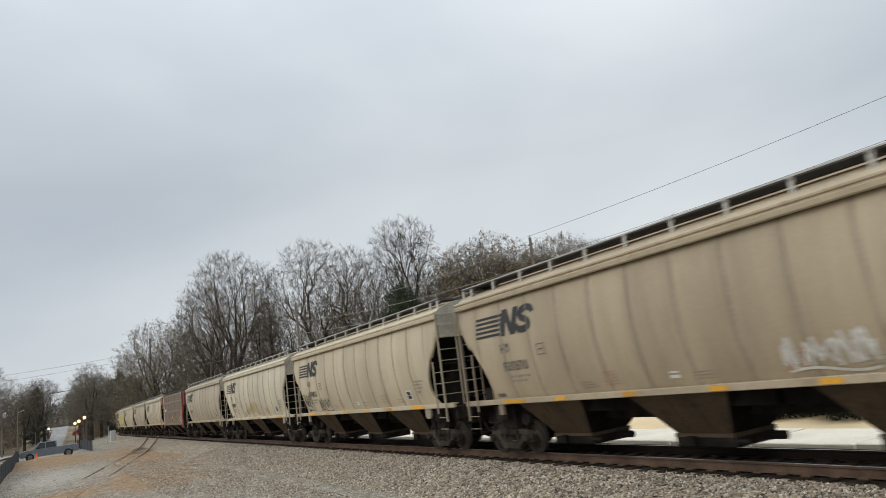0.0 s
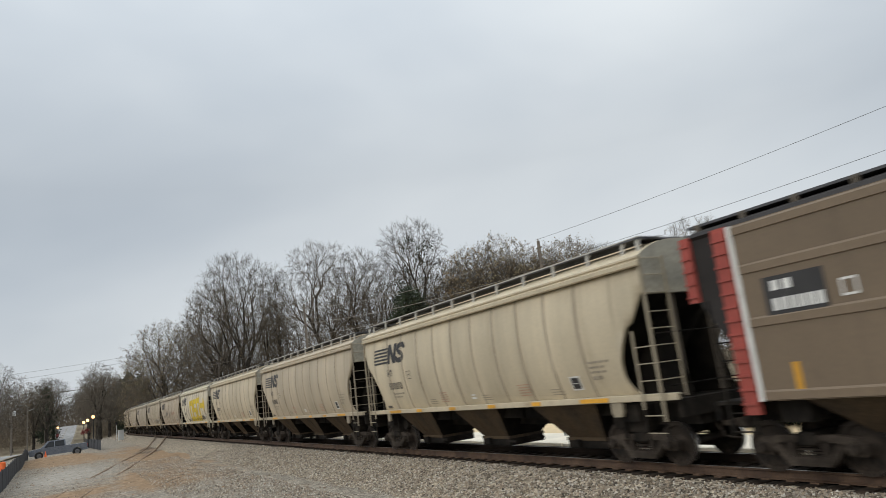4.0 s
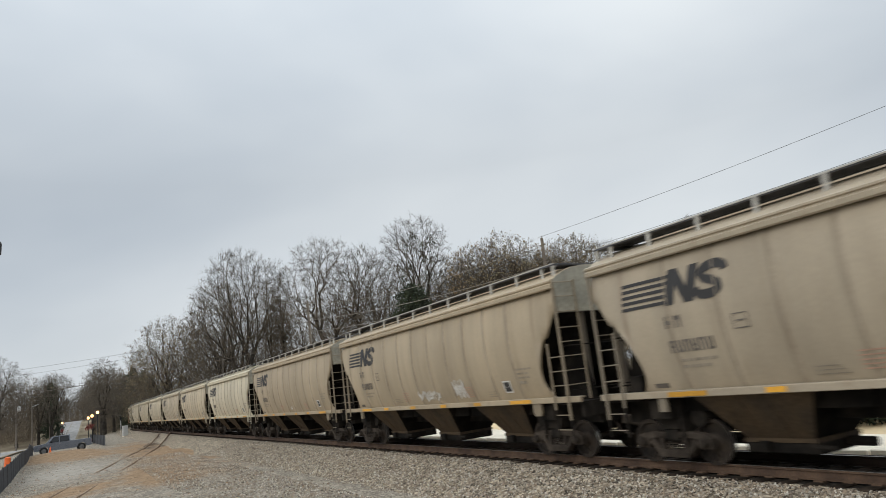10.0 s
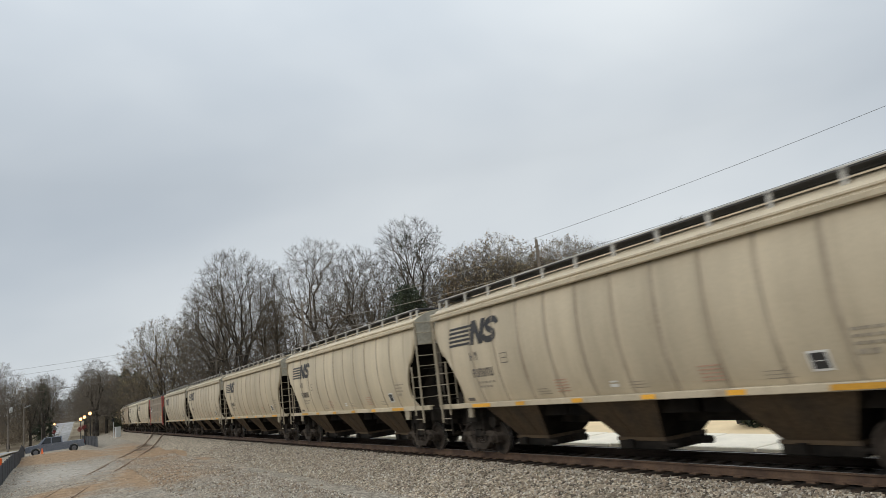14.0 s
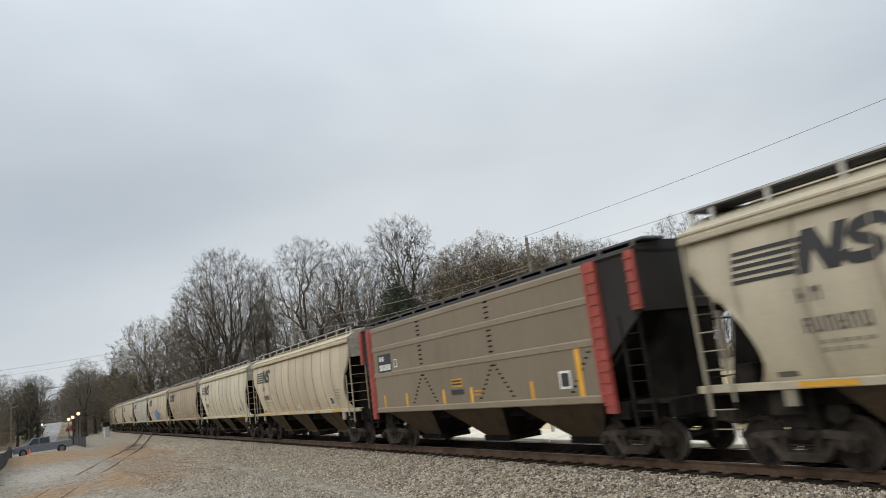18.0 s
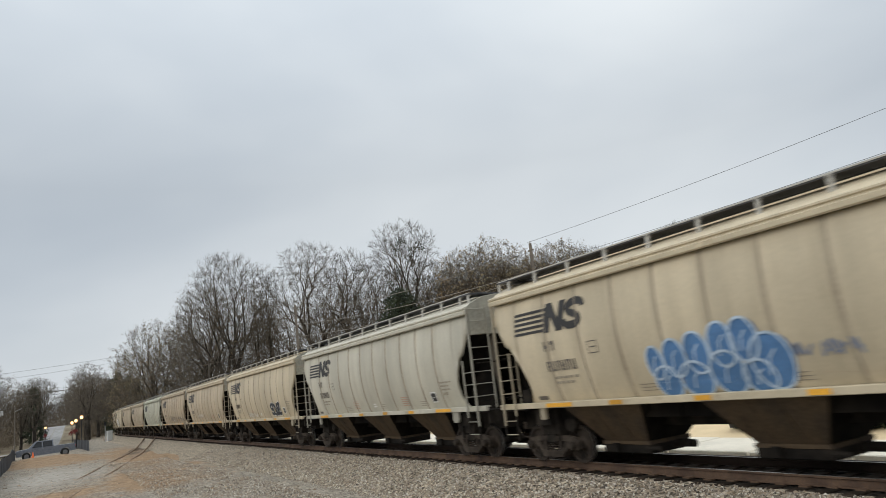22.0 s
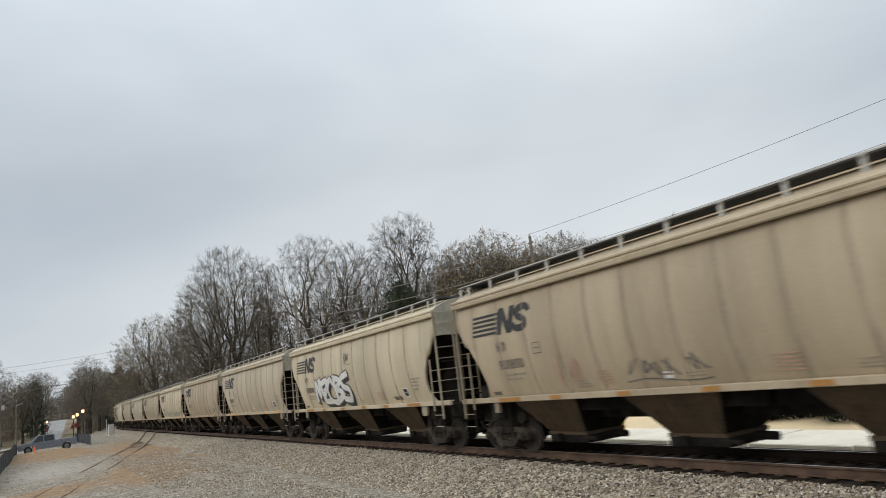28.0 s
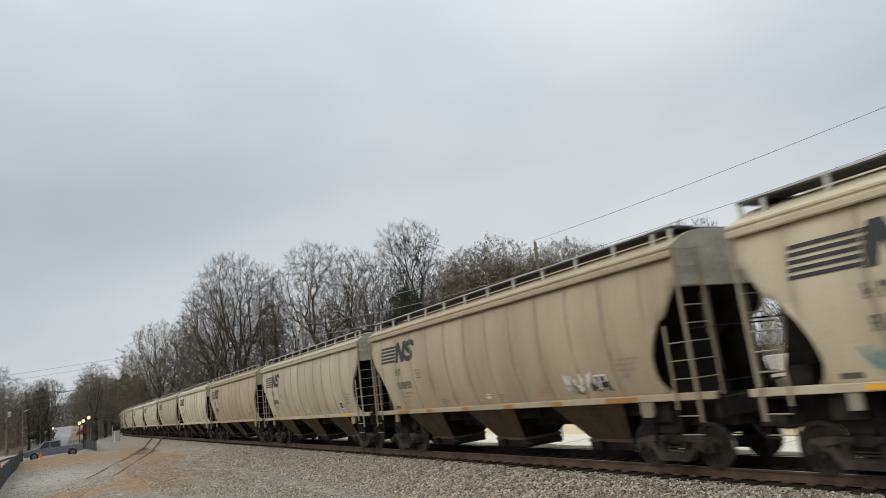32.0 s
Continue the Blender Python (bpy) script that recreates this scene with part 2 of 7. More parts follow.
M_TRUCKBODY = material("steel_blue_car_paint", (0.15, 0.165, 0.195), 0.3, 0.3, vary=0.06, scale=1, fine=30)
M_GLASS_DARK = material("dark_car_glass", (0.015, 0.017, 0.02), 0.08, vary=0.05)
M_TYRE = material("tyre_rubber", (0.02, 0.02, 0.02), 0.85, vary=0.2, scale=5, fine=40)
M_CHROME = material("alloy_rim", (0.30, 0.30, 0.31), 0.35, 0.9, vary=0.1)
M_TAIL = material("red_tail_lens", (0.45, 0.02, 0.02), 0.25, vary=0.1)
M_ASPHALT = material("grey_asphalt", (0.31, 0.30, 0.285), 0.95, spec=0.05, vary=0.2, scale=0.6, fine=30, tint=(0.37, 0.365, 0.355), bump=0.002)
M_WREATH = material("dark_red_ribbon", (0.20, 0.025, 0.02), 0.6, vary=0.4, scale=4, fine=20)
M_VERGE = material("dusty_verge", (0.30, 0.25, 0.18), 0.95, spec=0.05, vary=0.3, scale=0.5, fine=10)
M_LANE = material("dark_lane_asphalt", (0.19, 0.178, 0.16), 0.95, spec=0.02, vary=0.25, scale=0.6, fine=30, tint=(0.20, 0.197, 0.19), bump=0.002)
M_CONCRETE = material("pale_concrete", (0.88, 0.80, 0.66), 0.95, spec=0.05, vary=0.12, scale=0.7, fine=20)
M_SAND = material("dry_sandy_grass", (0.74, 0.57, 0.34), 0.95, vary=0.1, scale=0.5, fine=15)
M_WHITE_WALL = material("white_siding", (0.78, 0.78, 0.76), 0.6, vary=0.08, scale=0.6, fine=15)
M_STONE = material("ballast_stone", (0.33, 0.295, 0.25), 0.9, vary=0.3, scale=6, fine=30, random=0.0)


def gravel(name, pale, dark, size, patches=None, patch_scale=0.12, depth=0.03):
    """Loose stones: cells with their own shade and relief; patches is a soil colour that lies between them."""
    m = bpy.data.materials.new(name)
    m.use_nodes = True
    nt = m.node_tree
    b = nt.nodes["Principled BSDF"]
    b.inputs["Roughness"].default_value, b.inputs["Specular IOR Level"].default_value = 0.95, 0.12
    add, ln = nt.nodes.new, nt.links.new
    co = add("ShaderNodeTexCoord")
    vor = add("ShaderNodeTexVoronoi")
    vor.inputs["Scale"].default_value = 1 / size
    ln(co.outputs["Object"], vor.inputs["Vector"])
    sep = add("ShaderNodeSeparateColor")
    ln(vor.outputs["Color"], sep.inputs["Color"])
    ramp = add("ShaderNodeValToRGB")
    ramp.color_ramp.elements[0].color = (*dark, 1)
    ramp.color_ramp.elements[1].color = (*pale, 1)
    ln(sep.outputs["Red"], ramp.inputs["Fac"])
    col = ramp.outputs["Color"]
    big = add("ShaderNodeTexNoise")
    big.inputs["Scale"].default_value, big.inputs["Detail"].default_value = patch_scale, 7.0
    big.inputs["Roughness"].default_value = 0.62
    ln(co.outputs["Object"], big.inputs["Vector"])
    if patches:
        soil = add("ShaderNodeAttribute")
        soil.attribute_name = "soil"
        both = add("ShaderNodeMath")
        both.operation = "MULTIPLY_ADD"
        ln(big.outputs["Fac"], both.inputs[0])
        both.inputs[1].default_value = 1.3
        ln(soil.outputs["Fac"], both.inputs[2])
        rng = add("ShaderNodeMapRange")
        for key, v in (("From Min", 0.84), ("From Max", 1.22), ("To Min", 0.0), ("To Max", 0.78)):
            rng.inputs[key].default_value = v
        ln(both.outputs["Value"], rng.inputs["Value"])
        mx = add("ShaderNodeMix")
        mx.data_type = "RGBA"
        ln(rng.outputs["Result"], mx.inputs["Factor"])
        ln(col, mx.inputs["A"])
        mx.inputs["B"].default_value = (*patches, 1)
        # pale packed stone dust
        packed = add("ShaderNodeAttribute")
        packed.attribute_name = "pale"
        pr = add("ShaderNodeMapRange")
        for key, v in (("From Min", 0.75), ("From Max", 1.35), ("To Min", 0.0), ("To Max", 0.85)):
            pr.inputs[key].default_value = v
        pm = add("ShaderNodeMath")
        pm.operation = "ADD"
        ln(packed.outputs["Fac"], pm.inputs[0])
        ln(big.outputs["Fac"], pm.inputs[1])
        ln(pm.outputs["Value"], pr.inputs["Value"])
        px = add("ShaderNodeMix")
        px.data_type = "RGBA"
        ln(pr.outputs["Result"], px.inputs["Factor"])
        ln(mx.outputs["Result"], px.inputs["A"])
        px.inputs["B"].default_value = (0.40, 0.365, 0.315, 1)
        col = px.outputs["Result"]
    shade = add("ShaderNodeTexNoise")
    shade.inputs["Scale"].default_value, shade.inputs["Detail"].default_value = 1.6, 9.0
    shade.inputs["Roughness"].default_value = 0.72
    ln(co.outputs["Object"], shade.inputs["Vector"])
    r2 = add("ShaderNodeMapRange")
    for key, v in (("From Min", 0.32), ("From Max", 0.66), ("To Min", 0.62), ("To Max", 1.20)):
        r2.inputs[key].default_value = v
    ln(shade.outputs["Fac"], r2.inputs["Value"])
    mu = add("ShaderNodeMix")
    mu.data_type, mu.blend_type = "RGBA", "MULTIPLY"
    mu.inputs["Factor"].default_value = 1.0
    ln(col, mu.inputs["A"])
    ln(r2.outputs["Result"], mu.inputs["B"])
    ln(mu.outputs["Result"], b.inputs["Base Color"])
    bp = add("ShaderNodeBump")
    bp.inputs["Strength"].default_value, bp.inputs["Distance"].default_value = 0.9, depth
    bp.invert = True
    ln(vor.outputs["Distance"], bp.inputs["Height"])
    ln(bp.outputs["Normal"], b.inputs["Normal"])
    return m


M_BALLAST = gravel("granite_ballast", (0.58, 0.49, 0.37), (0.05, 0.04, 0.03), 0.08, depth=0.06)
M_GROUND = gravel("gravel_and_red_soil", (0.46, 0.41, 0.335), (0.12, 0.10, 0.075), 0.06, (0.315, 0.20, 0.11), 0.55, 0.04)
# Oily stones, painted darker still for the train's shade.
M_OILY_SHADED = gravel("oily_shaded_ballast", (0.05, 0.042, 0.034), (0.012, 0.010, 0.008), 0.07)
M_FIELD = material("dry_ground", (0.23, 0.185, 0.125), 0.95, spec=0.1, vary=0.35, scale=0.05, fine=1.5, tint=(0.31, 0.26, 0.18))


# ---- mesh tools ----
class Shape:
    """Collects corners and faces of one mesh; each face has a material slot."""

    def __init__(self):
        self.v, self.f, self.m = [], [], []

    def face(self, points, slot=0):
        n = len(self.v)
        self.v += [tuple(p) for p in points]
        self.f.append(tuple(range(n, n + len(points))))
        self.m.append(slot)
        return self

    def grid(self, rows, slot=0):
        """A sheet through rows of points that shares its corners."""
        n, k = len(self.v), len(rows[0])
        for row in rows:
            self.v += [tuple(p) for p in row]
        for j in range(len(rows) - 1):
            for i in range(k - 1):
                self.f.append((n + j * k + i, n + j * k + i + 1, n + (j + 1) * k + i + 1, n + (j + 1) * k + i))
                self.m.append(slot)
        return self

    def box(self, x0, x1, y0, y1, z0, z1, slot=0, bev=0.0):
        n = len(self.v)
        if bev <= 0:
            self.v += [(x, y, z) for z in (z0, z1) for x, y in ((x0, y0), (x1, y0), (x1, y1), (x0, y1))]
            fs = [(0, 3, 2, 1), (4, 5, 6, 7), (0, 1, 5, 4), (1, 2, 6, 5), (2, 3, 7, 6), (3, 0, 4, 7)]
        else:
            e = bev
            ring = lambda a, z: [(x0 + a, y0 + e, z), (x0 + e, y0 + a, z), (x1 - e, y0 + a, z), (x1 - a, y0 + e, z),
                                 (x1 - a, y1 - e, z), (x1 - e, y1 - a, z), (x0 + e, y1 - a, z), (x0 + a, y1 - e, z)]
            self.v += ring(e, z0) + ring(0, z0 + e) + ring(0, z1 - e) + ring(e, z1)
            fs = [tuple(range(7, -1, -1)), tuple(range(24, 32))]
            for r in range(3):
                fs += [(r * 8 + i, r * 8 + (i + 1) % 8, r * 8 + 8 + (i + 1) % 8, r * 8 + 8 + i) for i in range(8)]
        self.f += [tuple(n + i for i in f) for f in fs]
        self.m += [slot] * len(fs)
        return self

    def prism(self, outline, axis, a, b, slot=0):
        """A flat outline of (u, w) pushed along an axis from a to b. x: (y, z), y: (x, z), z: (x, y)."""
        put = {"x": lambda u, w, t: (t, u, w), "y": lambda u, w, t: (u, t, w), "z": lambda u, w, t: (u, w, t)}[axis]
        n, k = len(self.v), len(outline)
        self.v += [put(u, w, a) for u, w in outline] + [put(u, w, b) for u, w in outline]
        fs = [tuple(n + i for i in range(k))[::-1], tuple(n + k + i for i in range(k))]
        fs += [(n + i, n + (i + 1) % k, n + k + (i + 1) % k, n + k + i) for i in range(k)]
        self.f += fs
        self.m += [slot] * len(fs)
        return self

    def tube(self, p, q, r0, r1=None, sides=8, slot=0, caps=True):
        p, q = Vector(p), Vector(q)
        r1 = r0 if r1 is None else r1
        d = (q - p).normalized()
        u = d.cross((0, 0, 1) if abs(d.z) < 0.9 else (1, 0, 0)).normalized()
        w = d.cross(u)
        n = len(self.v)
        for c, r in ((p, r0), (q, r1)):
            for i in range(sides):
                a = 2 * math.pi * i / sides
                self.v.append(tuple(c + u * (r * math.cos(a)) + w * (r * math.sin(a))))
        self.f += [(n + i, n + (i + 1) % sides, n + sides + (i + 1) % sides, n + sides + i) for i in range(sides)]
        self.m += [slot] * sides
        if caps:
            self.f += [tuple(n + i for i in range(sides))[::-1], tuple(n + sides + i for i in range(sides))]
            self.m += [slot] * 2
        return self

    def lathe(self, profile, centre, axis="z", sides=16, slot=0):
        """Turns (radius, height) pairs round an axis through centre."""
        cx, cy, cz = centre
        n, k = len(self.v), len(profile)
        for i in range(sides):
            a = 2 * math.pi * i / sides
            for r, h in profile:
                s, c = r * math.sin(a), r * math.cos(a)
                self.v.append((cx + s, cy + c, cz + h) if axis == "z" else (cx + h, cy + c, cz + s))
        for i in range(sides):
            j = (i + 1) % sides
            for t in range(k - 1):
                self.f.append((n + i * k + t, n + j * k + t, n + j * k + t + 1, n + i * k + t + 1))
                self.m.append(slot)
        return self

    def strip(self, left, right, slot=0):
        """A sheet between two rows of points."""
        n, k = len(self.v), len(left)
        self.v += [tuple(p) for p in left] + [tuple(p) for p in right]
        for i in range(k - 1):
            self.f.append((n + i, n + i + 1, n + k + i + 1, n + k + i))
            self.m.append(slot)
        return self

    def mesh(self, name, materials, smooth=False):
        me = bpy.data.meshes.new(name)
        me.from_pydata(self.v, [], self.f)
        for m in materials if isinstance(materials, (list, tuple)) else [materials]:
            me.materials.append(m)
        me.polygons.foreach_set("material_index", self.m)
        if smooth:
            me.polygons.foreach_set("use_smooth", [True] * len(self.f))
        me.update()
        return me


def thing(name, data=None, label="", category="", group="", kind="", at=None):
    ob = tagged(new(name, data), label, category, group, kind)
    if at is not None:
        ob.matrix_basis = at
    return ob


def part(name, shape, material_, parent, label="", smooth=False, at=None):
    """Links a shape, or a mesh that is there already, as one part under a thing or a part."""
    data = shape if isinstance(shape, bpy.types.Mesh) else shape.mesh(name, material_, smooth)
    ob = new(name, data)
    ob.parent = parent
    if at is not None:
        ob.matrix_basis = at
    if label:
        tagged(ob, label)
    return ob


# ---- the track's line ----
# s runs along the centre line, 0 abeam of the camera, growing away from it; x is across, to the far side
TRACK_X = 12.703
LINE = {"s": [], "x": [], "y": [], "a": []}


def bend(s):
    if s < 0:
        return 0.0
    if s < 150:
        return np.interp(s, (0, 30, 70, 110, 150), (-1.34e-4, -1.34e-4, 0.05e-4, 0.58e-4, 1.02e-4))
    return 1.9e-3 if s < 330 else 0.0


def draw_line():
    x, y, a = TRACK_X, 0.0, 0.0
    for i in range(0, 1201):
        s = float(i)
        for key, v in zip("sxya", (s, x, y, a)):
            LINE[key].append(v)
        a += bend(s + 0.5)
        x += math.sin(a)
        y += math.cos(a)


draw_line()
LINE = {k: np.array(v) for k, v in LINE.items()}


def on_line(s, across=0.0, z=0.0):
    """The place on the track at s, so far across."""
    if s < 0:
        return Vector((TRACK_X + across, s, z))
    x, y, a = (float(np.interp(s, LINE["s"], LINE[k])) for k in "xya")
    return Vector((x + across * math.cos(a), y - across * math.sin(a), z))


def heading(s):
    return 0.0 if s < 0 else float(np.interp(s, LINE["s"], LINE["a"]))


def track_x(y):
    return TRACK_X if y < 0 else float(np.interp(y, LINE["y"], LINE["x"]))


def soft(v, lo, hi):
    t = min(1.0, max(0.0, (v - lo) / (hi - lo)))
    return t * t * (3 - 2 * t)


def ground_z(x, y):
    """Height of the ground, with the rail's top at 0."""
    d = x - track_x(max(-50.0, min(y, 600.0)))
    z = -0.75
    # yard on the camera's side
    z += 0.15 * soft(y, 40, 60) * soft(-d, 6, 12)
    # bank on which the camera stands
    r = math.hypot(x, y + 6)
    z += 1.55 * (1 - soft(r, 10, 20))
    # low heap of soil before the parked truck
    z += 0.42 * math.exp(-((y - 86) / 3.2) ** 2) * soft(x, -6, -3.5) * (1 - soft(x, 0.5, 3.5))
    # the road dips and climbs into the distance, the woods stand on a rise
    z += (-1.2 * soft(y, 120, 190) + 5.6 * soft(y, 200, 350)) * soft(-d, 5, 12)
    z += 1.2 * soft(d, 22, 70)
    if abs(d) > 4:
        z += 0.10 * noise.noise(Vector((x * 0.12, y * 0.12, 0.0))) + 0.04 * noise.noise(Vector((x * 0.6, y * 0.6, 3.0)))
    return z


def build_ground():
    """One sheet to the horizon: fine near the track, coarse far off."""
    xs = list(np.concatenate([np.linspace(-3000, -300, 10), np.linspace(-260, -60, 12), np.arange(-52, 62, 1.5),
                              np.linspace(70, 300, 16), np.linspace(400, 3000, 10)]))
    ys = list(np.concatenate([np.linspace(-3000, -300, 10), np.linspace(-200, -20, 8), np.arange(-12, 130, 1.5),
                              np.linspace(136, 420, 40), np.linspace(500, 3500, 12)]))
    sh = Shape()
    sh.v = [(float(x), float(y), ground_z(float(x), float(y))) for y in ys for x in xs]
    k = len(xs)
    for j in range(len(ys) - 1):
        for i in range(k - 1):
            n = j * k + i
            sh.f.append((n, n + 1, n + k + 1, n + k))
            cx, cy = (xs[i] + xs[i + 1]) / 2, (ys[j] + ys[j + 1]) / 2
            d = cx - track_x(max(0.0, min(cy, 600.0)))
            sh.m.append(0 if (-22 < d < 6 and -40 < cy < 125) or (abs(d) < 12 and cy < 200) else 1)
    me = sh.mesh("ground", [M_GROUND, M_FIELD], True)
    # where red soil shows between the stones: round the spur and on the low bank
    soil = me.attributes.new("soil", "FLOAT", "POINT")
    vals, pale = [], []
    for x, y, z in sh.v:
        a = math.exp(-((x - 4.2) / 2.4) ** 2 - ((y - 42) / 8) ** 2) * 0.85
        b = math.exp(-((x + 0.2) / 5.0) ** 2 - ((y - 80) / 10) ** 2) * 0.95
        c = math.exp(-((x - 6.6) / 2.9) ** 2 - ((y - 68) / 30) ** 2) * 0.88
        c = max(c, math.exp(-((x + 0.3) / 2.2) ** 2 - ((y - 40) / 3.5) ** 2) * 0.7)
        pale.append(math.exp(-((x + 0.6 - 0.05 * (y - 52)) / 3.0) ** 2 - ((y - 54) / 9.5) ** 2))
        vals.append(max(a, b, c))
    soil.data.foreach_set("value", vals)
    me.attributes.new("pale", "FLOAT", "POINT").data.foreach_set("value", pale)
    return thing("ground", me,
                 "grey gravel and red soil yard beside the railway", "ground", kind="structure")


build_ground()


def sweep(profile, s_list, slot=0, shape=None, close=True):
    """A cross-section of (across, z) carried along the track."""
    sh = shape or Shape()
    rows = [[tuple(on_line(s, a, z)) for a, z in profile] for s in s_list]
    n, k = len(sh.v), len(profile)
    for row in rows:
        sh.v += row
    for i in range(len(rows) - 1):
        for j in range(k if close else k - 1):
            jj = (j + 1) % k
            sh.f.append((n + i * k + j, n + i * k + jj, n + (i + 1) * k + jj, n + (i + 1) * k + j))
            sh.m.append(slot)
    return sh


S_ALL = [-720, -300, -60, -20, 0, 10, 20, 30, 45, 60, 80, 100, 120, 140, 150] + list(range(160, 340, 8)) + [360, 500, 700, 950]
bed = [(-5.2, -0.86), (-4.0, -0.72), (-3.3, -0.52), (-1.9, -0.235), (-1.2, -0.208), (-1.04, -0.225), (1.3, -0.215), (1.9, -0.235), (2.95, -0.36), (3.6, -0.56), (4.2, -0.80), (4.2, -1.2), (-5.2, -1.2)]
bed_shape = sweep(bed, S_ALL)
# Between the rails and beyond: oil stains plus the train's shade, painted in.
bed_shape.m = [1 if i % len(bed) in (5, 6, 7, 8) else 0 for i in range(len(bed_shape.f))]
thing("ballast_bed", bed_shape.mesh("ballast_bed", [M_BALLAST, M_OILY_SHADED], False),
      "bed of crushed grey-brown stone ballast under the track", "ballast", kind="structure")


def rail_profile(c):
    half = [(0.075, -0.185), (0.075, -0.172), (0.012, -0.150), (0.010, -0.045), (0.036, -0.035), (0.036, -0.006), (0.028, 0.0)]
    return [(c + a, z) for a, z in half] + [(c - a, z) for a, z in reversed(half)]


track = thing("railway_track", None, "main line railway track with rusty steel rails", "track", kind="structure")
for side in (-0.753, 0.753):
    # Far rail gets the darker copy, with the train's shade in its colour.
    rail = part("rail", sweep(rail_profile(side), S_ALL), M_RAIL if side < 0 else M_FAR_RAIL, track, "rusty steel rail" if side < 0 else "far steel rail, darkened for the shade under the train")
    head = [(side - 0.026, 0.0005), (side + 0.026, 0.0005), (side + 0.026, 0.003), (side - 0.026, 0.003)]
    part("rail_head", sweep(head, S_ALL), M_RAILHEAD, rail, "polished running surface")


# stones lying on the ballast shoulder
def scatter_stones():
    rng = np.random.default_rng(5)
    n = 44000
    verts, faces = [], []
    base = np.array([(1, 0, 0), (0, 1, 0), (-1, 0, 0), (0, -1, 0), (0, 0, 0.8), (0, 0, -0.8)], float)
    tri = [(0, 1, 4), (1, 2, 4), (2, 3, 4), (3, 0, 4), (1, 0, 5), (2, 1, 5), (3, 2, 5), (0, 3, 5)]
    pa = [p[0] for p in bed[:5]]
    pz = [p[1] for p in bed[:5]]
    for i in range(n):
        s = 6 + 48 * rng.random() ** 1.9 if i < 30000 else 16 + 44 * rng.random()
        a = -1.2 - 3.5 * rng.random() - 1.8 * rng.random() ** 3 if i < 30000 else -4.9 - 4.2 * rng.random() ** 1.5
        p = on_line(s, a)
        z = float(np.interp(a, pa, pz))
        if a < -5.0:
            z = ground_z(p.x, p.y)
        r = 0.018 + 0.026 * rng.random() ** 2
        q = base * (r * (0.7 + 0.6 * rng.random((6, 3))))
        t = rng.random() * 6.28
        c, sn = math.cos(t), math.sin(t)
        e = rng.random() * 3.1
        ce, se = math.cos(e), math.sin(e)
        rot = np.array([(c, -sn, 0), (sn, c, 0), (0, 0, 1)]) @ np.array([(1, 0, 0), (0, ce, -se), (0, se, ce)])
        q = q @ rot.T + np.array([p.x, p.y, z + r * rng.uniform(0.1, 0.7 if a < -1.5 else 0.3)])
        k = len(verts)
        verts.extend(map(tuple, q))
        faces.extend((k + x, k + y, k + w) for x, y, w in tri)
    me = bpy.data.meshes.new("loose_stones")
    me.from_pydata(verts, [], faces)
    me.materials.append(M_STONE)
    return thing("loose_ballast_stones", me, "loose crushed stones lying on the ballast shoulder", "stones", kind="stuff")


# random shade stone by stone
nt = M_STONE.node_tree
geo = nt.nodes.new("ShaderNodeNewGeometry")
rmp = nt.nodes.new("ShaderNodeValToRGB")
rmp.color_ramp.elements[0].color, rmp.color_ramp.elements[1].color = (0.075, 0.062, 0.05, 1), (0.64, 0.59, 0.50, 1)
for pos, c in ((0.2, (0.22, 0.18, 0.14, 1)), (0.5, (0.34, 0.265, 0.185, 1)), (0.75, (0.37, 0.335, 0.28, 1))):
    rmp.color_ramp.elements.new(pos).color = c
nt.links.new(geo.outputs["Random Per Island"], rmp.inputs["Fac"])
nt.links.new(rmp.outputs["Color"], nt.nodes["Principled BSDF"].inputs["Base Color"])
scatter_stones()


def scatter_clods():
    """Clods, chips and litter lying about the yard round the spur."""
    rng = np.random.default_rng(15)
    n = 9000
    y = 24 + 76 * rng.random(n) ** 1.2
    x = rng.uniform(-5, 9.5, n)
    keep = x < np.array([track_x(v) - 4.6 for v in y])
    x, y = x[keep], y[keep]
    base = np.array([(1, 0, 0), (0, 1, 0), (-1, 0, 0), (0, -1, 0), (0, 0, 0.7)], float)
    size = 0.016 + 0.05 * rng.random(len(x)) ** 4
    ang = rng.uniform(0, 6.28, len(x))
    verts, faces = [], []
    for px, py, r, a in zip(x, y, size, ang):
        q = base * r * (0.6 + 0.8 * rng.random((5, 3)))
        c, s = math.cos(a), math.sin(a)
        k = len(verts)
        gz = ground_z(px, py) - 0.005
        verts += [(px + u * c - v * s, py + u * s + v * c, gz + w) for u, v, w in q]
        faces += [(k, k + 1, k + 4), (k + 1, k + 2, k + 4), (k + 2, k + 3, k + 4), (k + 3, k, k + 4)]
    me = bpy.data.meshes.new("clods")
    me.from_pydata(verts, [], faces)
    me.materials.append(M_CLOD)
    return thing("clods_and_litter", me, "brown clods, chips and dead leaves lying on the yard", "litter", kind="stuff")


M_CLOD = material("clods", (0.2, 0.13, 0.07), 0.95, vary=0.3, scale=6, fine=30)
nt = M_CLOD.node_tree
geo = nt.nodes.new("ShaderNodeNewGeometry")
rmp = nt.nodes.new("ShaderNodeValToRGB")
rmp.color_ramp.elements[0].color, rmp.color_ramp.elements[1].color = (0.07, 0.05, 0.035, 1), (0.52, 0.41, 0.29, 1)
for pos, c in ((0.3, (0.14, 0.10, 0.065, 1)), (0.7, (0.30, 0.17, 0.085, 1))):
    rmp.color_ramp.elements.new(pos).color = c
nt.links.new(geo.outputs["Random Per Island"], rmp.inputs["Fac"])
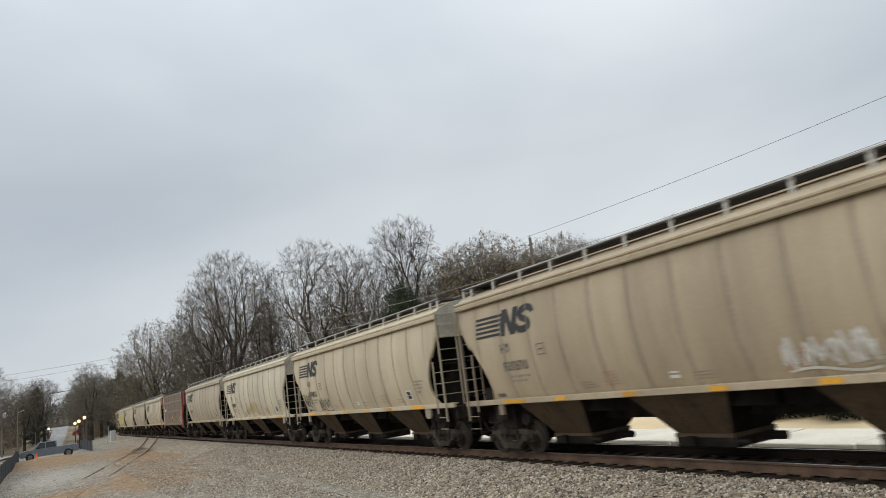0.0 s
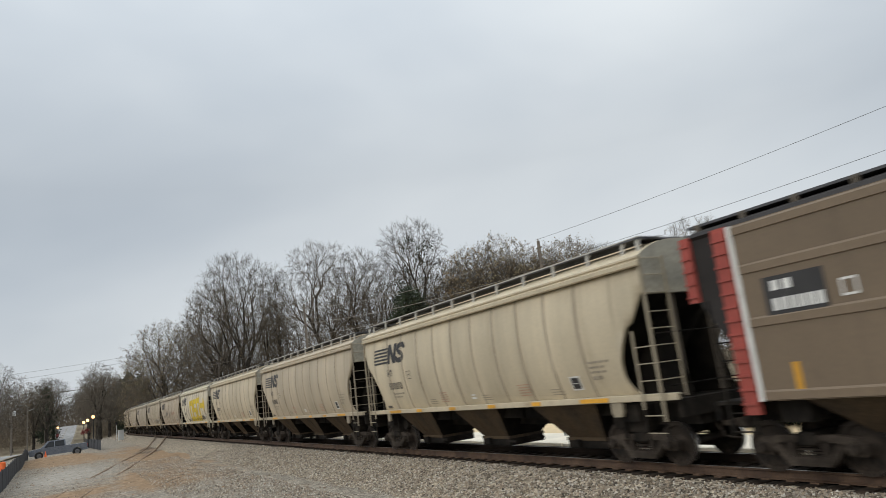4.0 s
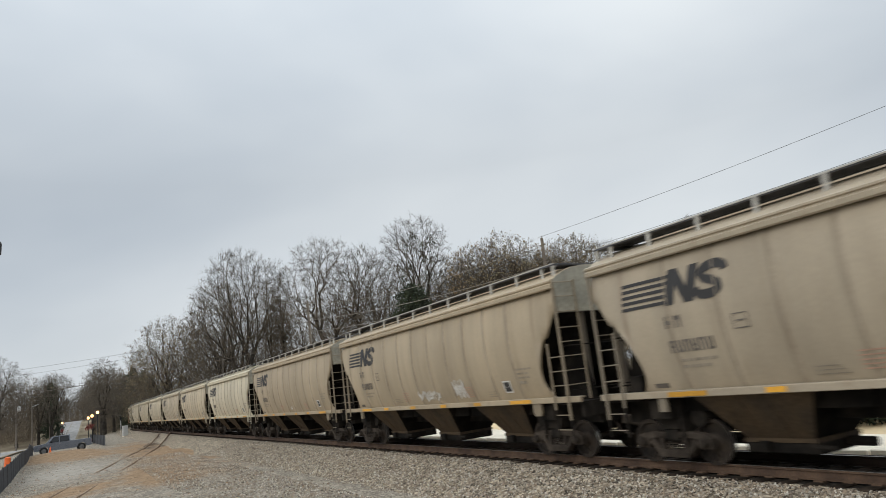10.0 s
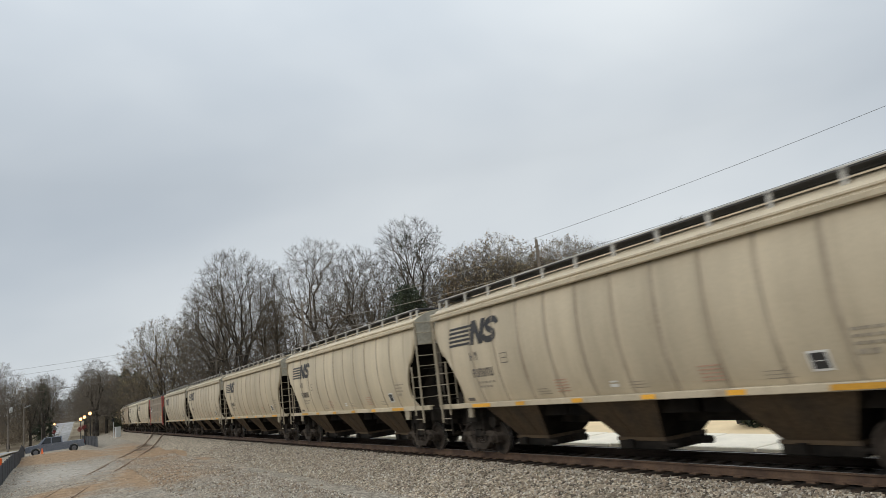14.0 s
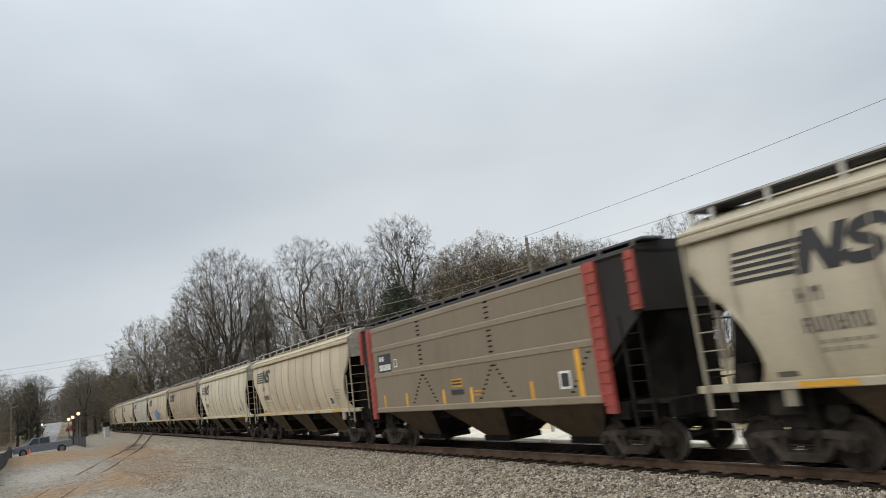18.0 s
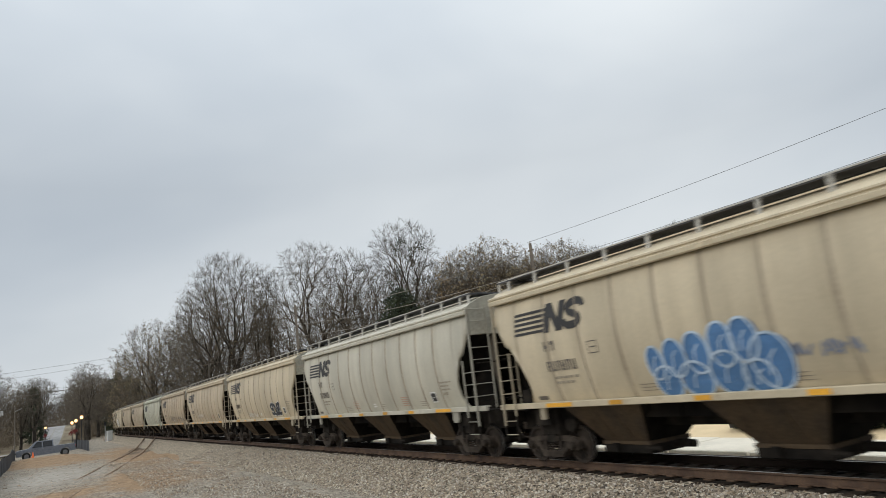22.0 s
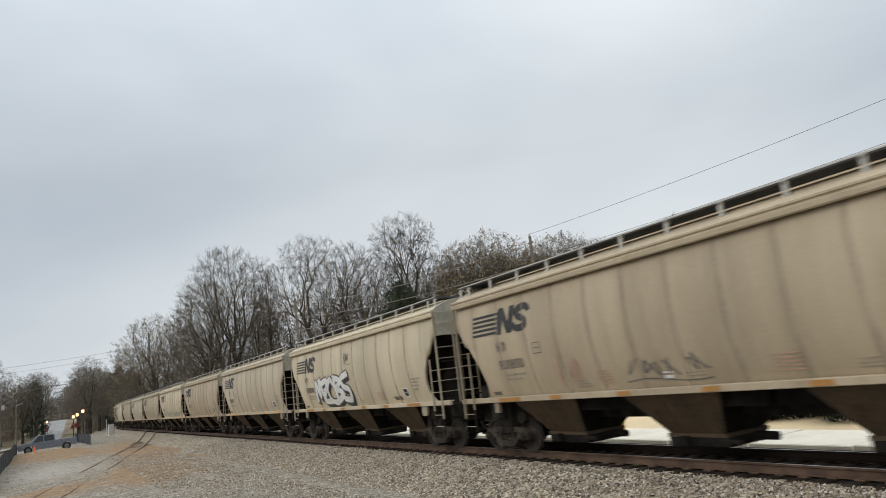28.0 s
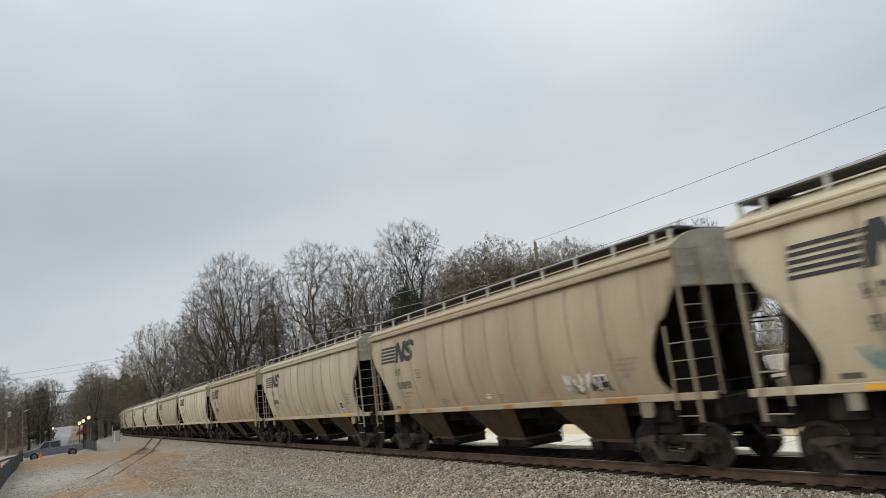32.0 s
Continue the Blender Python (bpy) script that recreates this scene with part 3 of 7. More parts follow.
nt.links.new(rmp.outputs["Color"], nt.nodes["Principled BSDF"].inputs["Base Color"])
scatter_clods()


# ---- the freight train ----
PITCH = 17.9          # coupled length of a pale hopper car
BROWN_PITCH = 17.02   # coupled length of a brown one


def side_x(z):
    """Half width of the pale car's bulging side at a height."""
    return float(np.interp(z, (1.55, 1.75, 2.0, 2.4, 2.8, 3.2, 3.6, 4.0, 4.45), (1.235, 1.32, 1.405, 1.505, 1.57, 1.60, 1.597, 1.568, 1.505)))


def side_end(z):
    """How far along the side sheet reaches at a height: cut away in a curve above the trucks."""
    return float(np.interp(z, (1.55, 1.7, 1.9, 2.1, 2.4, 2.7, 2.95, 3.12, 3.2, 3.80, 3.86, 4.45),
                           (7.30, 7.16, 7.05, 7.03, 7.10, 7.24, 7.40, 7.53, 7.70, 8.10, 8.2, 8.2)))


ZS = [1.55, 1.62, 1.7, 1.8, 1.9, 2.05, 2.2, 2.4, 2.55, 2.7, 2.85, 2.95, 3.12, 3.2, 3.35, 3.5, 3.65, 3.8, 3.86, 4.1, 4.3, 4.45]
RIBS = [(-5.85 + 1.3 * i) for i in range(10)]


# half of the roof, from the ridge to the eave
ROOF_ARC = [(0.0, 5.05), (0.45, 5.04), (0.85, 4.99), (1.15, 4.88), (1.4, 4.76), (1.56, 4.64)]


def belly(y, z):
    """How far a side sheet bellies out between two seams."""
    u = ((y - RIBS[0]) / 1.3) % 1.0
    return 0.016 * math.sin(math.pi * u) ** 2 * soft(z, 1.6, 2.2) * (1 - soft(z, 4.0, 4.42))


def hopper_body():
    sh = Shape()
    # columns along the side: (place, how far proud, a seam's own paint on the face that follows)
    cols = []
    stops = [-8.2, *RIBS, 8.2]
    for a, b in zip(stops[:-1], stops[1:]):
        if a > -8.2:
            cols += [(a - 0.024, 0.0, 1), (a - 0.010, 0.018, 1), (a + 0.010, 0.018, 1), (a + 0.024, 0.0, 0)]
        cols += [(a + (b - a) * i / 6, 0.0, 0) for i in range(0 if a == -8.2 else 1, 6)]
    cols.append((8.2, 0.0, 0))
    tops = []
    for sg in (-1, 1):
        rows = []
        for z in ZS:
            end = side_end(z)
            row = [(sg * (side_x(z) - 0.06), -end, z)]
            for c, proud, _ in cols:
                y = max(-end, min(end, c))
                proud = proud * (abs(c) < end - 0.05) * (z < 4.37)
                row.append((sg * (side_x(z) + belly(c, z) + proud), y, z))
            row.append((sg * (side_x(z) - 0.06), end, z))
            rows.append(row)
        n = len(sh.v)
        sh.grid(rows)
        k = len(cols) + 1
        sh.m[-k * (len(ZS) - 1):] = [0, *[c[2] for c in cols[:-1]], 0] * (len(ZS) - 1)
        tops.append([n + (len(ZS) - 1) * (k + 1) + i for i in range(k + 1)])
    # sheet that closes the body under the roof
    for i in range(len(tops[0]) - 1):
        sh.f.append((tops[0][i], tops[0][i + 1], tops[1][i + 1], tops[1][i]))
        sh.m.append(0)
    return sh


def end_wall():
    """Upper end sheet, flush with the roof's end, with a stiffening lip along its foot."""
    arc = [(-x, z - 0.008) for x, z in ROOF_ARC[::-1]] + [(x, z - 0.008) for x, z in ROOF_ARC[1:]]
    sh = Shape().prism([(-1.50, 3.80), (-1.50, 4.40), *arc, (1.50, 4.40), (1.50, 3.80)], "y", 8.14, 8.216)
    return sh.box(-1.5, 1.5, 8.10, 8.25, 3.78, 3.85).box(-0.05, 0.05, 8.216, 8.25, 3.85, 4.85)


def build_hopper():
    car = thing("covered_hopper_car", None, "pale cream covered hopper freight car on the rails", "freight car", "cars of the freight train")
    painted = []
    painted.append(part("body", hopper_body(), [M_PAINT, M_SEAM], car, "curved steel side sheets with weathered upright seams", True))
    roof = Shape()
    arc = [(-x, z) for x, z in ROOF_ARC[::-1]] + ROOF_ARC[1:]
    roof.prism(arc + [(1.5, 4.5), (-1.5, 4.5)], "y", -8.2, 8.2)
    painted.append(part("roof", roof, M_ROOF, car, "arched roof", False))
    eave = Shape().prism([(-0.05, -0.03), (0.02, -0.05), (0.055, -0.02), (0.06, 0.07), (0.02, 0.10), (0.02, 0.12), (0.05, 0.14), (0.05, 0.18), (0.0, 0.21), (-0.06, 0.21)], "y", -8.24, 8.24)
    em = eave.mesh("eave_rail", M_SILL)
    for sg in (-1, 1):
        painted.append(part("eave_rail", em, None, car, "", at=pose(sg * 1.595, 0, 4.46, 0, 0, 0 if sg > 0 else 180)))
    sill = Shape().box(-0.06, 0.05, -8.55, 8.55, 1.452, 1.60, 0, 0.012)
    sill.box(-0.16, -0.06, -8.5, 8.5, 1.56, 1.60)
    sm = sill.mesh("side_sill", M_SILL)
    for sg in (-1, 1):
        painted.append(part("side_sill", sm, None, car, "", at=pose(sg * 1.43, 0, 0, 0, 0, 0 if sg > 0 else 180)))
    # roof walkways on brackets
    edge_path = [(0.0, 5.085), (0.30, 5.085), (0.30, 5.07), (0.335, 5.07), (0.335, 5.12), (0.30, 5.12), (0.30, 5.115), (0.0, 5.115)]
    board = Shape().prism(edge_path + [(-x, z) for x, z in edge_path[:0:-1] if x > 0], "y", -8.12, 8.12)
    board.box(-0.352, -0.337, -8.12, 8.12, 5.095, 5.125, 1).box(0.337, 0.352, -8.12, 8.12, 5.095, 5.125, 1)
    bm = board.mesh("running_board", [M_WALKWAY, M_GALV])
    for sg in (-1, 1):
        part("running_board", bm, None, car, "dark grating walkway with a pale edge", at=pose(sg * 0.98, 0, 0))
    cross = Shape().box(-1.35, 1.35, -0.32, 0.32, 5.06, 5.10).mesh("end_crosswalk", M_WALKWAY)
    for sg in (-1, 1):
        part("end_crosswalk", cross, None, car, "dark grating walkway", at=pose(0, sg * 7.78, 0))
    bracket = Shape().box(-0.02, 0.02, -0.045, 0.045, 4.77, 5.115).box(-0.02, 0.10, -0.02, 0.02, 5.02, 5.08)
    brm = bracket.mesh("walkway_bracket", M_GALV)
    places = [-8.05, -7.55] + [-6.3 + 1.4 * i for i in range(10)] + [7.55, 8.05]
    for y in places:
        painted.append(part("walkway_bracket", brm, None, car, at=pose(-1.32, y, 0)))
        painted.append(part("walkway_bracket", brm, None, car, at=pose(1.32, y, 0, 0, 0, 180)))
    hatch = Shape().box(-0.35, 0.35, -7.4, 7.4, 4.99, 5.165, 0, 0.03)
    painted.append(part("hatch_cover", hatch, M_ROOF, car, "long trough hatch"))
    # ends: slope sheets, platforms, draft gear
    wall_mesh = end_wall().mesh("end_wall", M_ENDWALL)
    for sg in (-1, 1):
        # Slope sheet and webs take the near-black colour that stands for shade.
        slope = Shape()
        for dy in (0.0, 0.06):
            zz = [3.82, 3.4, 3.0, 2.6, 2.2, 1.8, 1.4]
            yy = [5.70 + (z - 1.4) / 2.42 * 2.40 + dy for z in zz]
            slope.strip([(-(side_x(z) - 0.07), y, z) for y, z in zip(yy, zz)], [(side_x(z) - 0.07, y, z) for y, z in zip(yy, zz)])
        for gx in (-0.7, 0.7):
            part("end_web", Shape().prism([(5.9, 1.42), (8.3, 1.42), (8.3, 1.62), (7.86, 3.36)], "x", gx - 0.02, gx + 0.02), M_SHADED_SHEET, car, at=pose(0, 0, 0, 0, 0, 0 if sg > 0 else 180))
        turned_ = pose(0, 0, 0, 0, 0, 0 if sg > 0 else 180)
        # Unseen tank and bulkhead, added to cover the bright lot behind the truck.
        part("air_reservoir", Shape().tube((-1.0, 6.12, 0.98), (1.0, 6.12, 0.98), 0.2, sides=12), M_UNDER, car, at=turned_)
        part("end_bulkhead", Shape().box(-1.15, 1.15, 6.42, 6.49, 0.60, 1.95), M_UNDER, car, at=turned_)
        for gz in (1.75, 2.9):
            part("end_rail", Shape().tube((-1.4, 8.21, gz), (1.4, 8.21, gz), 0.02, sides=6), M_UNDER, car, at=turned_)
        for gx in (-0.62, 0.62):
            part("end_post", Shape().box(gx - 0.06, gx + 0.06, 7.98, 8.12, 1.5, 3.80), M_POST, car, at=turned_)
        part("slope_sheet", slope, M_SHADED_SHEET, car, "sloping end sheet, coloured near black for shade", at=turned_)
        part("end_wall", wall_mesh, None, car, "grey-green weathered end sheet", at=turned_)
        deck = Shape().box(-1.40, 1.40, 7.35, 8.5, 1.40, 1.46).box(-1.36, 1.36, 8.42, 8.52, 1.08, 1.42).box(-1.30, 1.30, 6.55, 7.15, 1.0, 1.40)
        # Lower blocks added to keep the bright lot from showing above the wheels.
        deck.prism([(6.5, 1.02), (7.2, 1.02), (7.1, 0.75), (6.6, 0.75)], "x", -1.12, 1.12).box(-0.75, 0.75, 7.15, 8.42, 0.86, 1.40)
        part("end_platform", deck, M_UNDER, car, at=pose(0, 0, 0, 0, 0, 0 if sg > 0 else 180))
        coupler = Shape().box(-0.12, 0.12, 8.4, 8.80, 0.74, 0.96, 0, 0.02).box(-0.17, 0.10, 8.72, 8.98, 0.70, 1.0, 0, 0.03)
        coupler.tube((0.25, 8.3, 0.9), (0.3, 8.6, 0.55), 0.025, sides=6).tube((0.3, 8.6, 0.55), (0.2, 8.93, 0.5), 0.025, sides=6)
        part("coupler", coupler, M_TRUCK, car, at=pose(0, 0, 0, 0, 0, 0 if sg > 0 else 180))
        brake = Shape().lathe([(0.0, 0.0), (0.03, 0.0), (0.28, 0.02), (0.28, 0.05), (0.03, 0.06)], (0, 0, 0), "z", 16)
        if sg > 0:
            part("hand_brake_wheel", brake, M_TRUCK, car, at=pose(0.85, 8.05, 2.6, 90, 0, 0))
            part("brake_cylinder", Shape().tube((-0.7, 7.7, 1.8), (0.3, 7.7, 1.8), 0.2, sides=12).box(-1.1, -0.7, 7.5, 7.9, 1.6, 1.95), M_UNDER, car)
    part("centre_sill", Shape().box(-0.33, 0.33, -8.45, 8.45, 0.86, 1.38), M_UNDER, car)
    # hopper bays with outlet gates; sides dusty, end faces painted dark for shade
    bay = Shape()
    top = [(-1.38, -1.38, 1.50), (1.38, -1.38, 1.50), (1.38, 1.38, 1.50), (-1.38, 1.38, 1.50)]
    low = [(-0.62, -0.72, 0.50), (0.62, -0.72, 0.50), (0.62, 0.72, 0.50), (-0.62, 0.72, 0.50)]
    for i in range(4):
        j = (i + 1) % 4
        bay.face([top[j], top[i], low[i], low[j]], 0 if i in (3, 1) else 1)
    bay.face(low[::-1], 1).box(-0.68, 0.68, -0.80, 0.80, 0.45, 0.53)
    beam = Shape().box(-1.0, 1.0, -2.17, 2.17, 1.12, 1.5).mesh("bay_crossbeam", M_SHADED_SHEET)
    for y in (-0.9, 0.9):
        bay.prism([(-1.30, 1.38), (-1.22, 1.38), (-0.68, 0.64), (-0.76, 0.64)], "y", y * 0.35 - 0.02, y * 0.35 + 0.02)
    bym = bay.mesh("hopper_bay", [M_BAY, M_SHADED_SHEET])
    gate = Shape().box(-0.66, 0.66, -0.80, 0.80, 0.24, 0.46, 0, 0.02).tube((-0.75, 0.3, 0.38), (0.75, 0.3, 0.38), 0.035, sides=8).box(-0.78, -0.66, 0.2, 0.4, 0.28, 0.48)
    gate.tube((0.2, -0.7, 0.38), (0.2, -1.35, 0.38), 0.09, sides=8).tube((-0.62, -0.7, 0.36), (-0.62, -1.1, 0.36), 0.05, sides=8)
    gtm = gate.mesh("outlet_gate", M_UNDER)
    for y in (-4.4, 0.1, 4.5):
        b_ob = part("hopper_bay", bym, None, car, "dusty sloping discharge bay with end faces coloured for shade", at=pose(0, y, 0))
        part("outlet_gate", gtm, None, b_ob)
        part("bay_crossbeam", beam, None, b_ob)
    # jacking pads beside the trucks
    pad = Shape().prism([(-0.19, 1.46), (0.19, 1.46), (0.19, 1.22), (0.13, 1.12), (-0.13, 1.12), (-0.19, 1.22)], "x", -0.03, 0.05)
    pdm = pad.mesh("jacking_pad", M_SILL)
    narrow = Shape().box(-0.03, 0.05, -0.11, 0.11, 1.16, 1.46).mesh("jacking_pad", M_SILL)
    for sx in (-1, 1):
        for sy in (-1, 1):
            painted.append(part("jacking_pad", narrow if sy > 0 else pdm, None, car, at=pose(sx * 1.42, sy * 6.62, 0)))
    # ladders at the corners
    stile = Shape().box(-0.022, 0.022, 8.20, 8.262, 1.02, 4.62).box(-0.02, 0.02, 7.63, 7.675, 1.28, 3.02)
    stile.box(-0.018, 0.018, 8.21, 8.25, 0.62, 1.02, 1).box(-0.018, 0.018, 7.635, 7.67, 0.62, 1.28, 1)
    stile.box(0.66, 0.70, 8.27, 8.31, 1.5, 4.62)
    rung = Shape().tube((0, 7.64, 0), (0, 8.24, 0), 0.014, sides=6)
    rung2 = Shape().tube((0, 8.27, 0), (0.69, 8.29, 0), 0.014, sides=6)
    stm = [stile.mesh("ladder", [M_SILL, M_UNDER])]
    mirrored = Shape()
    mirrored.v, mirrored.f, mirrored.m = [(-x, y, z) for x, y, z in stile.v], [f[::-1] for f in stile.f], stile.m
    stm.append(mirrored.mesh("ladder", [M_SILL, M_UNDER]))
    rgm, rg2 = rung.mesh("rung", M_SILL), rung2.mesh("rung", M_SILL)
    for sg in (-1, 1):
        turn = 180 if sg < 0 else 0
        for side in (-1, 1):
            # after the half turn the x sign flips
            near = side * (1 if sg > 0 else -1)
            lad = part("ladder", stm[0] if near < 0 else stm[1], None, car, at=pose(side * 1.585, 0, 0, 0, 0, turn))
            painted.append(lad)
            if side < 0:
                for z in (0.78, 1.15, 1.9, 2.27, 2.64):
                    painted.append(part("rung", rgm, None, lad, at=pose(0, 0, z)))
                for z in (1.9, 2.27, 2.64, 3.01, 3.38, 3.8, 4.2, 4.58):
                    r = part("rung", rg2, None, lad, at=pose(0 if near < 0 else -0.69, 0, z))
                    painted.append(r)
    # reflective strips and stencils on the side that is seen
    strip = Shape().box(-0.004, 0.0, -0.21, 0.21, 1.475, 1.575).mesh("reflective_strip", M_YELLOW)
    long_strip = Shape().box(-0.004, 0.0, -0.52, 0.52, 1.475, 1.575).mesh("reflective_strip", M_YELLOW)
    for y in (3.75, 1.25, -1.2, -3.5):
        part("reflective_strip", strip, None, car, at=pose(-1.493, y, 0))
    for y in (5.85, -5.9):
        part("reflective_strip", long_strip, None, car, at=pose(-1.493, y, 0))
    stencils(car)
    for sy in (-6.85, 6.85):
        build_truck(car, sy)
    return car, painted


def on_side(y, z, out=0.012, half=None):
    """A point on the near side of a pale car."""
    return (-(side_x(z) + belly(y, z) + out), y, z)


def patch(sh, y0, y1, z0, z1, slot=0, lean=0.0, out=0.012):
    """A painted rectangle laid on the curved side; lean shifts its top along the car."""
    n, k = max(1, int((z1 - z0) / 0.18)), max(1, int(abs(y1 - y0) / 0.22))
    rows = []
    for i in range(n + 1):
        z = z0 + (z1 - z0) * i / n
        rows.append([on_side(y0 + (y1 - y0) * j / k + lean * i / n, z, out) for j in range(k + 1)])
    return sh.grid(rows, slot)


def joined(sh):
    """Ties the separate bars of a stencilled panel together by hairlines of the same paint."""
    starts, seen = [], 0
    for f in sh.f:
        if min(f) >= seen:
            starts.append(min(f))
        seen = max(seen, max(f) + 1)
    for a, b in zip(starts[:-1], starts[1:]):
        x, y, z = sh.v[b]
        sh.v.append((x, y + 0.002, z + 0.002))
        sh.f.append((a, b, len(sh.v) - 1))
        sh.m.append(0)
    return sh


def stencils(car):
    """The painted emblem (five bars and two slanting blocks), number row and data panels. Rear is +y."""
    logo = Shape()
    for i in range(5):
        z = 3.42 + i * 0.132
        patch(logo, 7.20 - 0.02 * i, 5.86 - 0.05 * i, z, z + 0.072)
    # first block, slanting, with two notches
    e = -0.22
    patch(logo, 5.92, 5.66, 3.38, 4.12, lean=e)
    patch(logo, 5.34, 5.10, 3.38, 4.12, lean=e)
    patch(logo, 5.36, 5.10, 3.38, 4.12, lean=0.34)
    # second block, with a notch on either side
    bend = [(5.02, 3.62), (4.98, 3.50), (4.84, 3.46), (4.62, 3.47), (4.47, 3.54), (4.46, 3.64), (4.58, 3.71), (4.78, 3.78), (4.85, 3.87), (4.78, 3.98), (4.60, 4.035), (4.42, 4.03), (4.28, 3.98), (4.26, 3.88)]
    fine_u = np.linspace(0, len(bend) - 1, 32)
    ribbon(logo, [(float(np.interp(u_, range(len(bend)), [q[0] for q in bend])), float(np.interp(u_, range(len(bend)), [q[1] for q in bend]))) for u_ in fine_u], 0.19, 0.012)
    part("emblem", logo, M_BLACK, car, "black striped railway emblem")
    num = Shape()
    for i in range(2):
        y = 6.0 - i * 0.26
        patch(num, y, y - 0.05, 2.90, 3.16)
        patch(num, y - 0.05, y - 0.13, 2.98 + 0.08 * i, 3.06 + 0.08 * i)
        patch(num, y - 0.13, y - 0.18, 2.90, 3.16)
    part("owner_mark", joined(num), M_GREY_INK, car)
    row = Shape()
    for i in range(6):
        y = 6.02 - i * 0.20
        patch(row, y, y - 0.05, 2.38, 2.64)
        patch(row, y - 0.10, y - 0.15, 2.38, 2.64)
        patch(row, y - 0.05, y - 0.10, 2.38 if i % 2 else 2.59, 2.43 if i % 2 else 2.64)
        if i % 3 == 0:
            patch(row, y - 0.05, y - 0.10, 2.49, 2.53)
    part("number_stencil", joined(row), M_GREY_INK, car)
    small = Shape()
    for z, n in ((2.18, 5), (2.05, 4)):
        for i in range(n):
            patch(small, 5.85 - i * 0.2, 5.71 - i * 0.2, z, z + 0.06)
    part("data_panel", joined(small), M_FAINT, car)
    box = Shape()
    for z0, z1, y0, y1 in ((2.70, 2.72, 4.30, 3.95), (2.98, 3.0, 4.30, 3.95), (2.84, 2.87, 4.22, 4.02), (2.72, 2.98, 4.30, 4.28), (2.72, 2.98, 3.97, 3.95)):
        patch(box, y0, y1, z0, z1)
    part("data_panel", joined(box), M_GREY_INK, car)
    low = Shape()
    for y in (3.0, -0.55, -4.1):
        for k in range(3):
            patch(low, y, y - 0.6 + 0.06 * k, 1.72 + k * 0.07, 1.738 + k * 0.07)
    part("data_panel", joined(low), M_FAINT, car)
    red = Shape()
    for y in (2.15, -2.65):
        for k in range(5):
            patch(red, y, y - 0.55, 1.76 + k * 0.075, 1.785 + k * 0.075)
    part("warning_panel", joined(red), M_RED_INK, car, "faded red warning stencil")
    white = Shape()
    patch(white, 0.08, -0.2, 1.78, 1.85)
    patch(white, 0.05, -0.2, 1.89, 1.93)
    part("inspection_panel", white, M_WHITE_INK, car)
    tag = Shape()
    patch(tag, -5.05, -5.45, 1.80, 2.16)
    tg = part("routing_board", tag, M_WHITE_INK, car, "white framed black board")
    tag2 = Shape()
    patch(tag2, -5.10, -5.40, 1.84, 2.12, out=0.017)
    part("board_face", tag2, M_BLACK, tg)
    data = Shape()
    for k, (n, z) in enumerate(((4, 2.42), (3, 2.30), (3, 2.18), (2, 2.02))):
        for i in range(n):
            patch(data, -5.95 - i * 0.2, -6.09 - i * 0.2, z, z + (0.05 if k != 3 else 0.09))
    part("data_panel", joined(data), M_FAINT, car)
    corner = Shape()
    patch(corner, 6.85, 6.45, 1.66, 1.76)
    part("data_panel", corner, M_GREY_INK, car)


def side_frame():
    """Cast side frame of a two-axle truck: an arch with two windows and a spring nest."""
    sh = Shape()
    t = (-0.075, 0.075)
    for sg in (-1, 1):
        f = lambda pts: [(sg * u, w) for u, w in (pts if sg > 0 else pts[::-1])]
        sh.prism(f([(0.0, 0.68), (0.55, 0.70), (0.95, 0.64), (1.08, 0.55), (1.08, 0.36), (0.98, 0.33), (0.74, 0.33), (0.70, 0.46), (0.52, 0.56), (0.0, 0.57)]), "x", *t)
        sh.prism(f([(0.72, 0.52), (0.56, 0.56), (0.34, 0.24), (0.46, 0.19)]), "x", *t)
        sh.prism(f([(0.40, 0.60), (0.28, 0.60), (0.26, 0.30), (0.38, 0.26)]), "x", *t)
    sh.prism([(-0.50, 0.28), (-0.40, 0.15), (0.40, 0.15), (0.50, 0.28), (0.42, 0.31), (-0.42, 0.31)], "x", -0.10, 0.10)
    return sh


def wheelset():
    sh = Shape()
    for sg in (-1, 1):
        prof = [(0.09, -0.09), (0.16, -0.09), (0.20, -0.03), (0.37, -0.02), (0.40, -0.055), (0.455, -0.065)]
        prof2 = [(0.455, -0.065), (0.46, 0.035), (0.487, 0.05), (0.487, 0.075)]
        prof3 = [(0.487, 0.075), (0.40, 0.075), (0.37, 0.03), (0.20, 0.02), (0.10, 0.09)]
        for pr, sl in ((prof, 0), (prof2, 1), (prof3, 0)):
            sh.lathe([(r, -sg * -h) for r, h in pr] if sg < 0 else [(r, -h) for r, h in pr], (sg * 0.77, 0, 0), "x", 18, sl)
        # two lugs that show the turning
        for k in (0, 2.1, 4.2):
            c, s = 0.29 * math.cos(k), 0.29 * math.sin(k)
            sh.box(sg * 0.80 - 0.02, sg * 0.80 + 0.02, c - 0.03, c + 0.03, s - 0.03, s + 0.03)
    sh.tube((-1.0, 0, 0), (1.0, 0, 0), 0.085, sides=10)
    return sh


TRUCK_MESH = {}


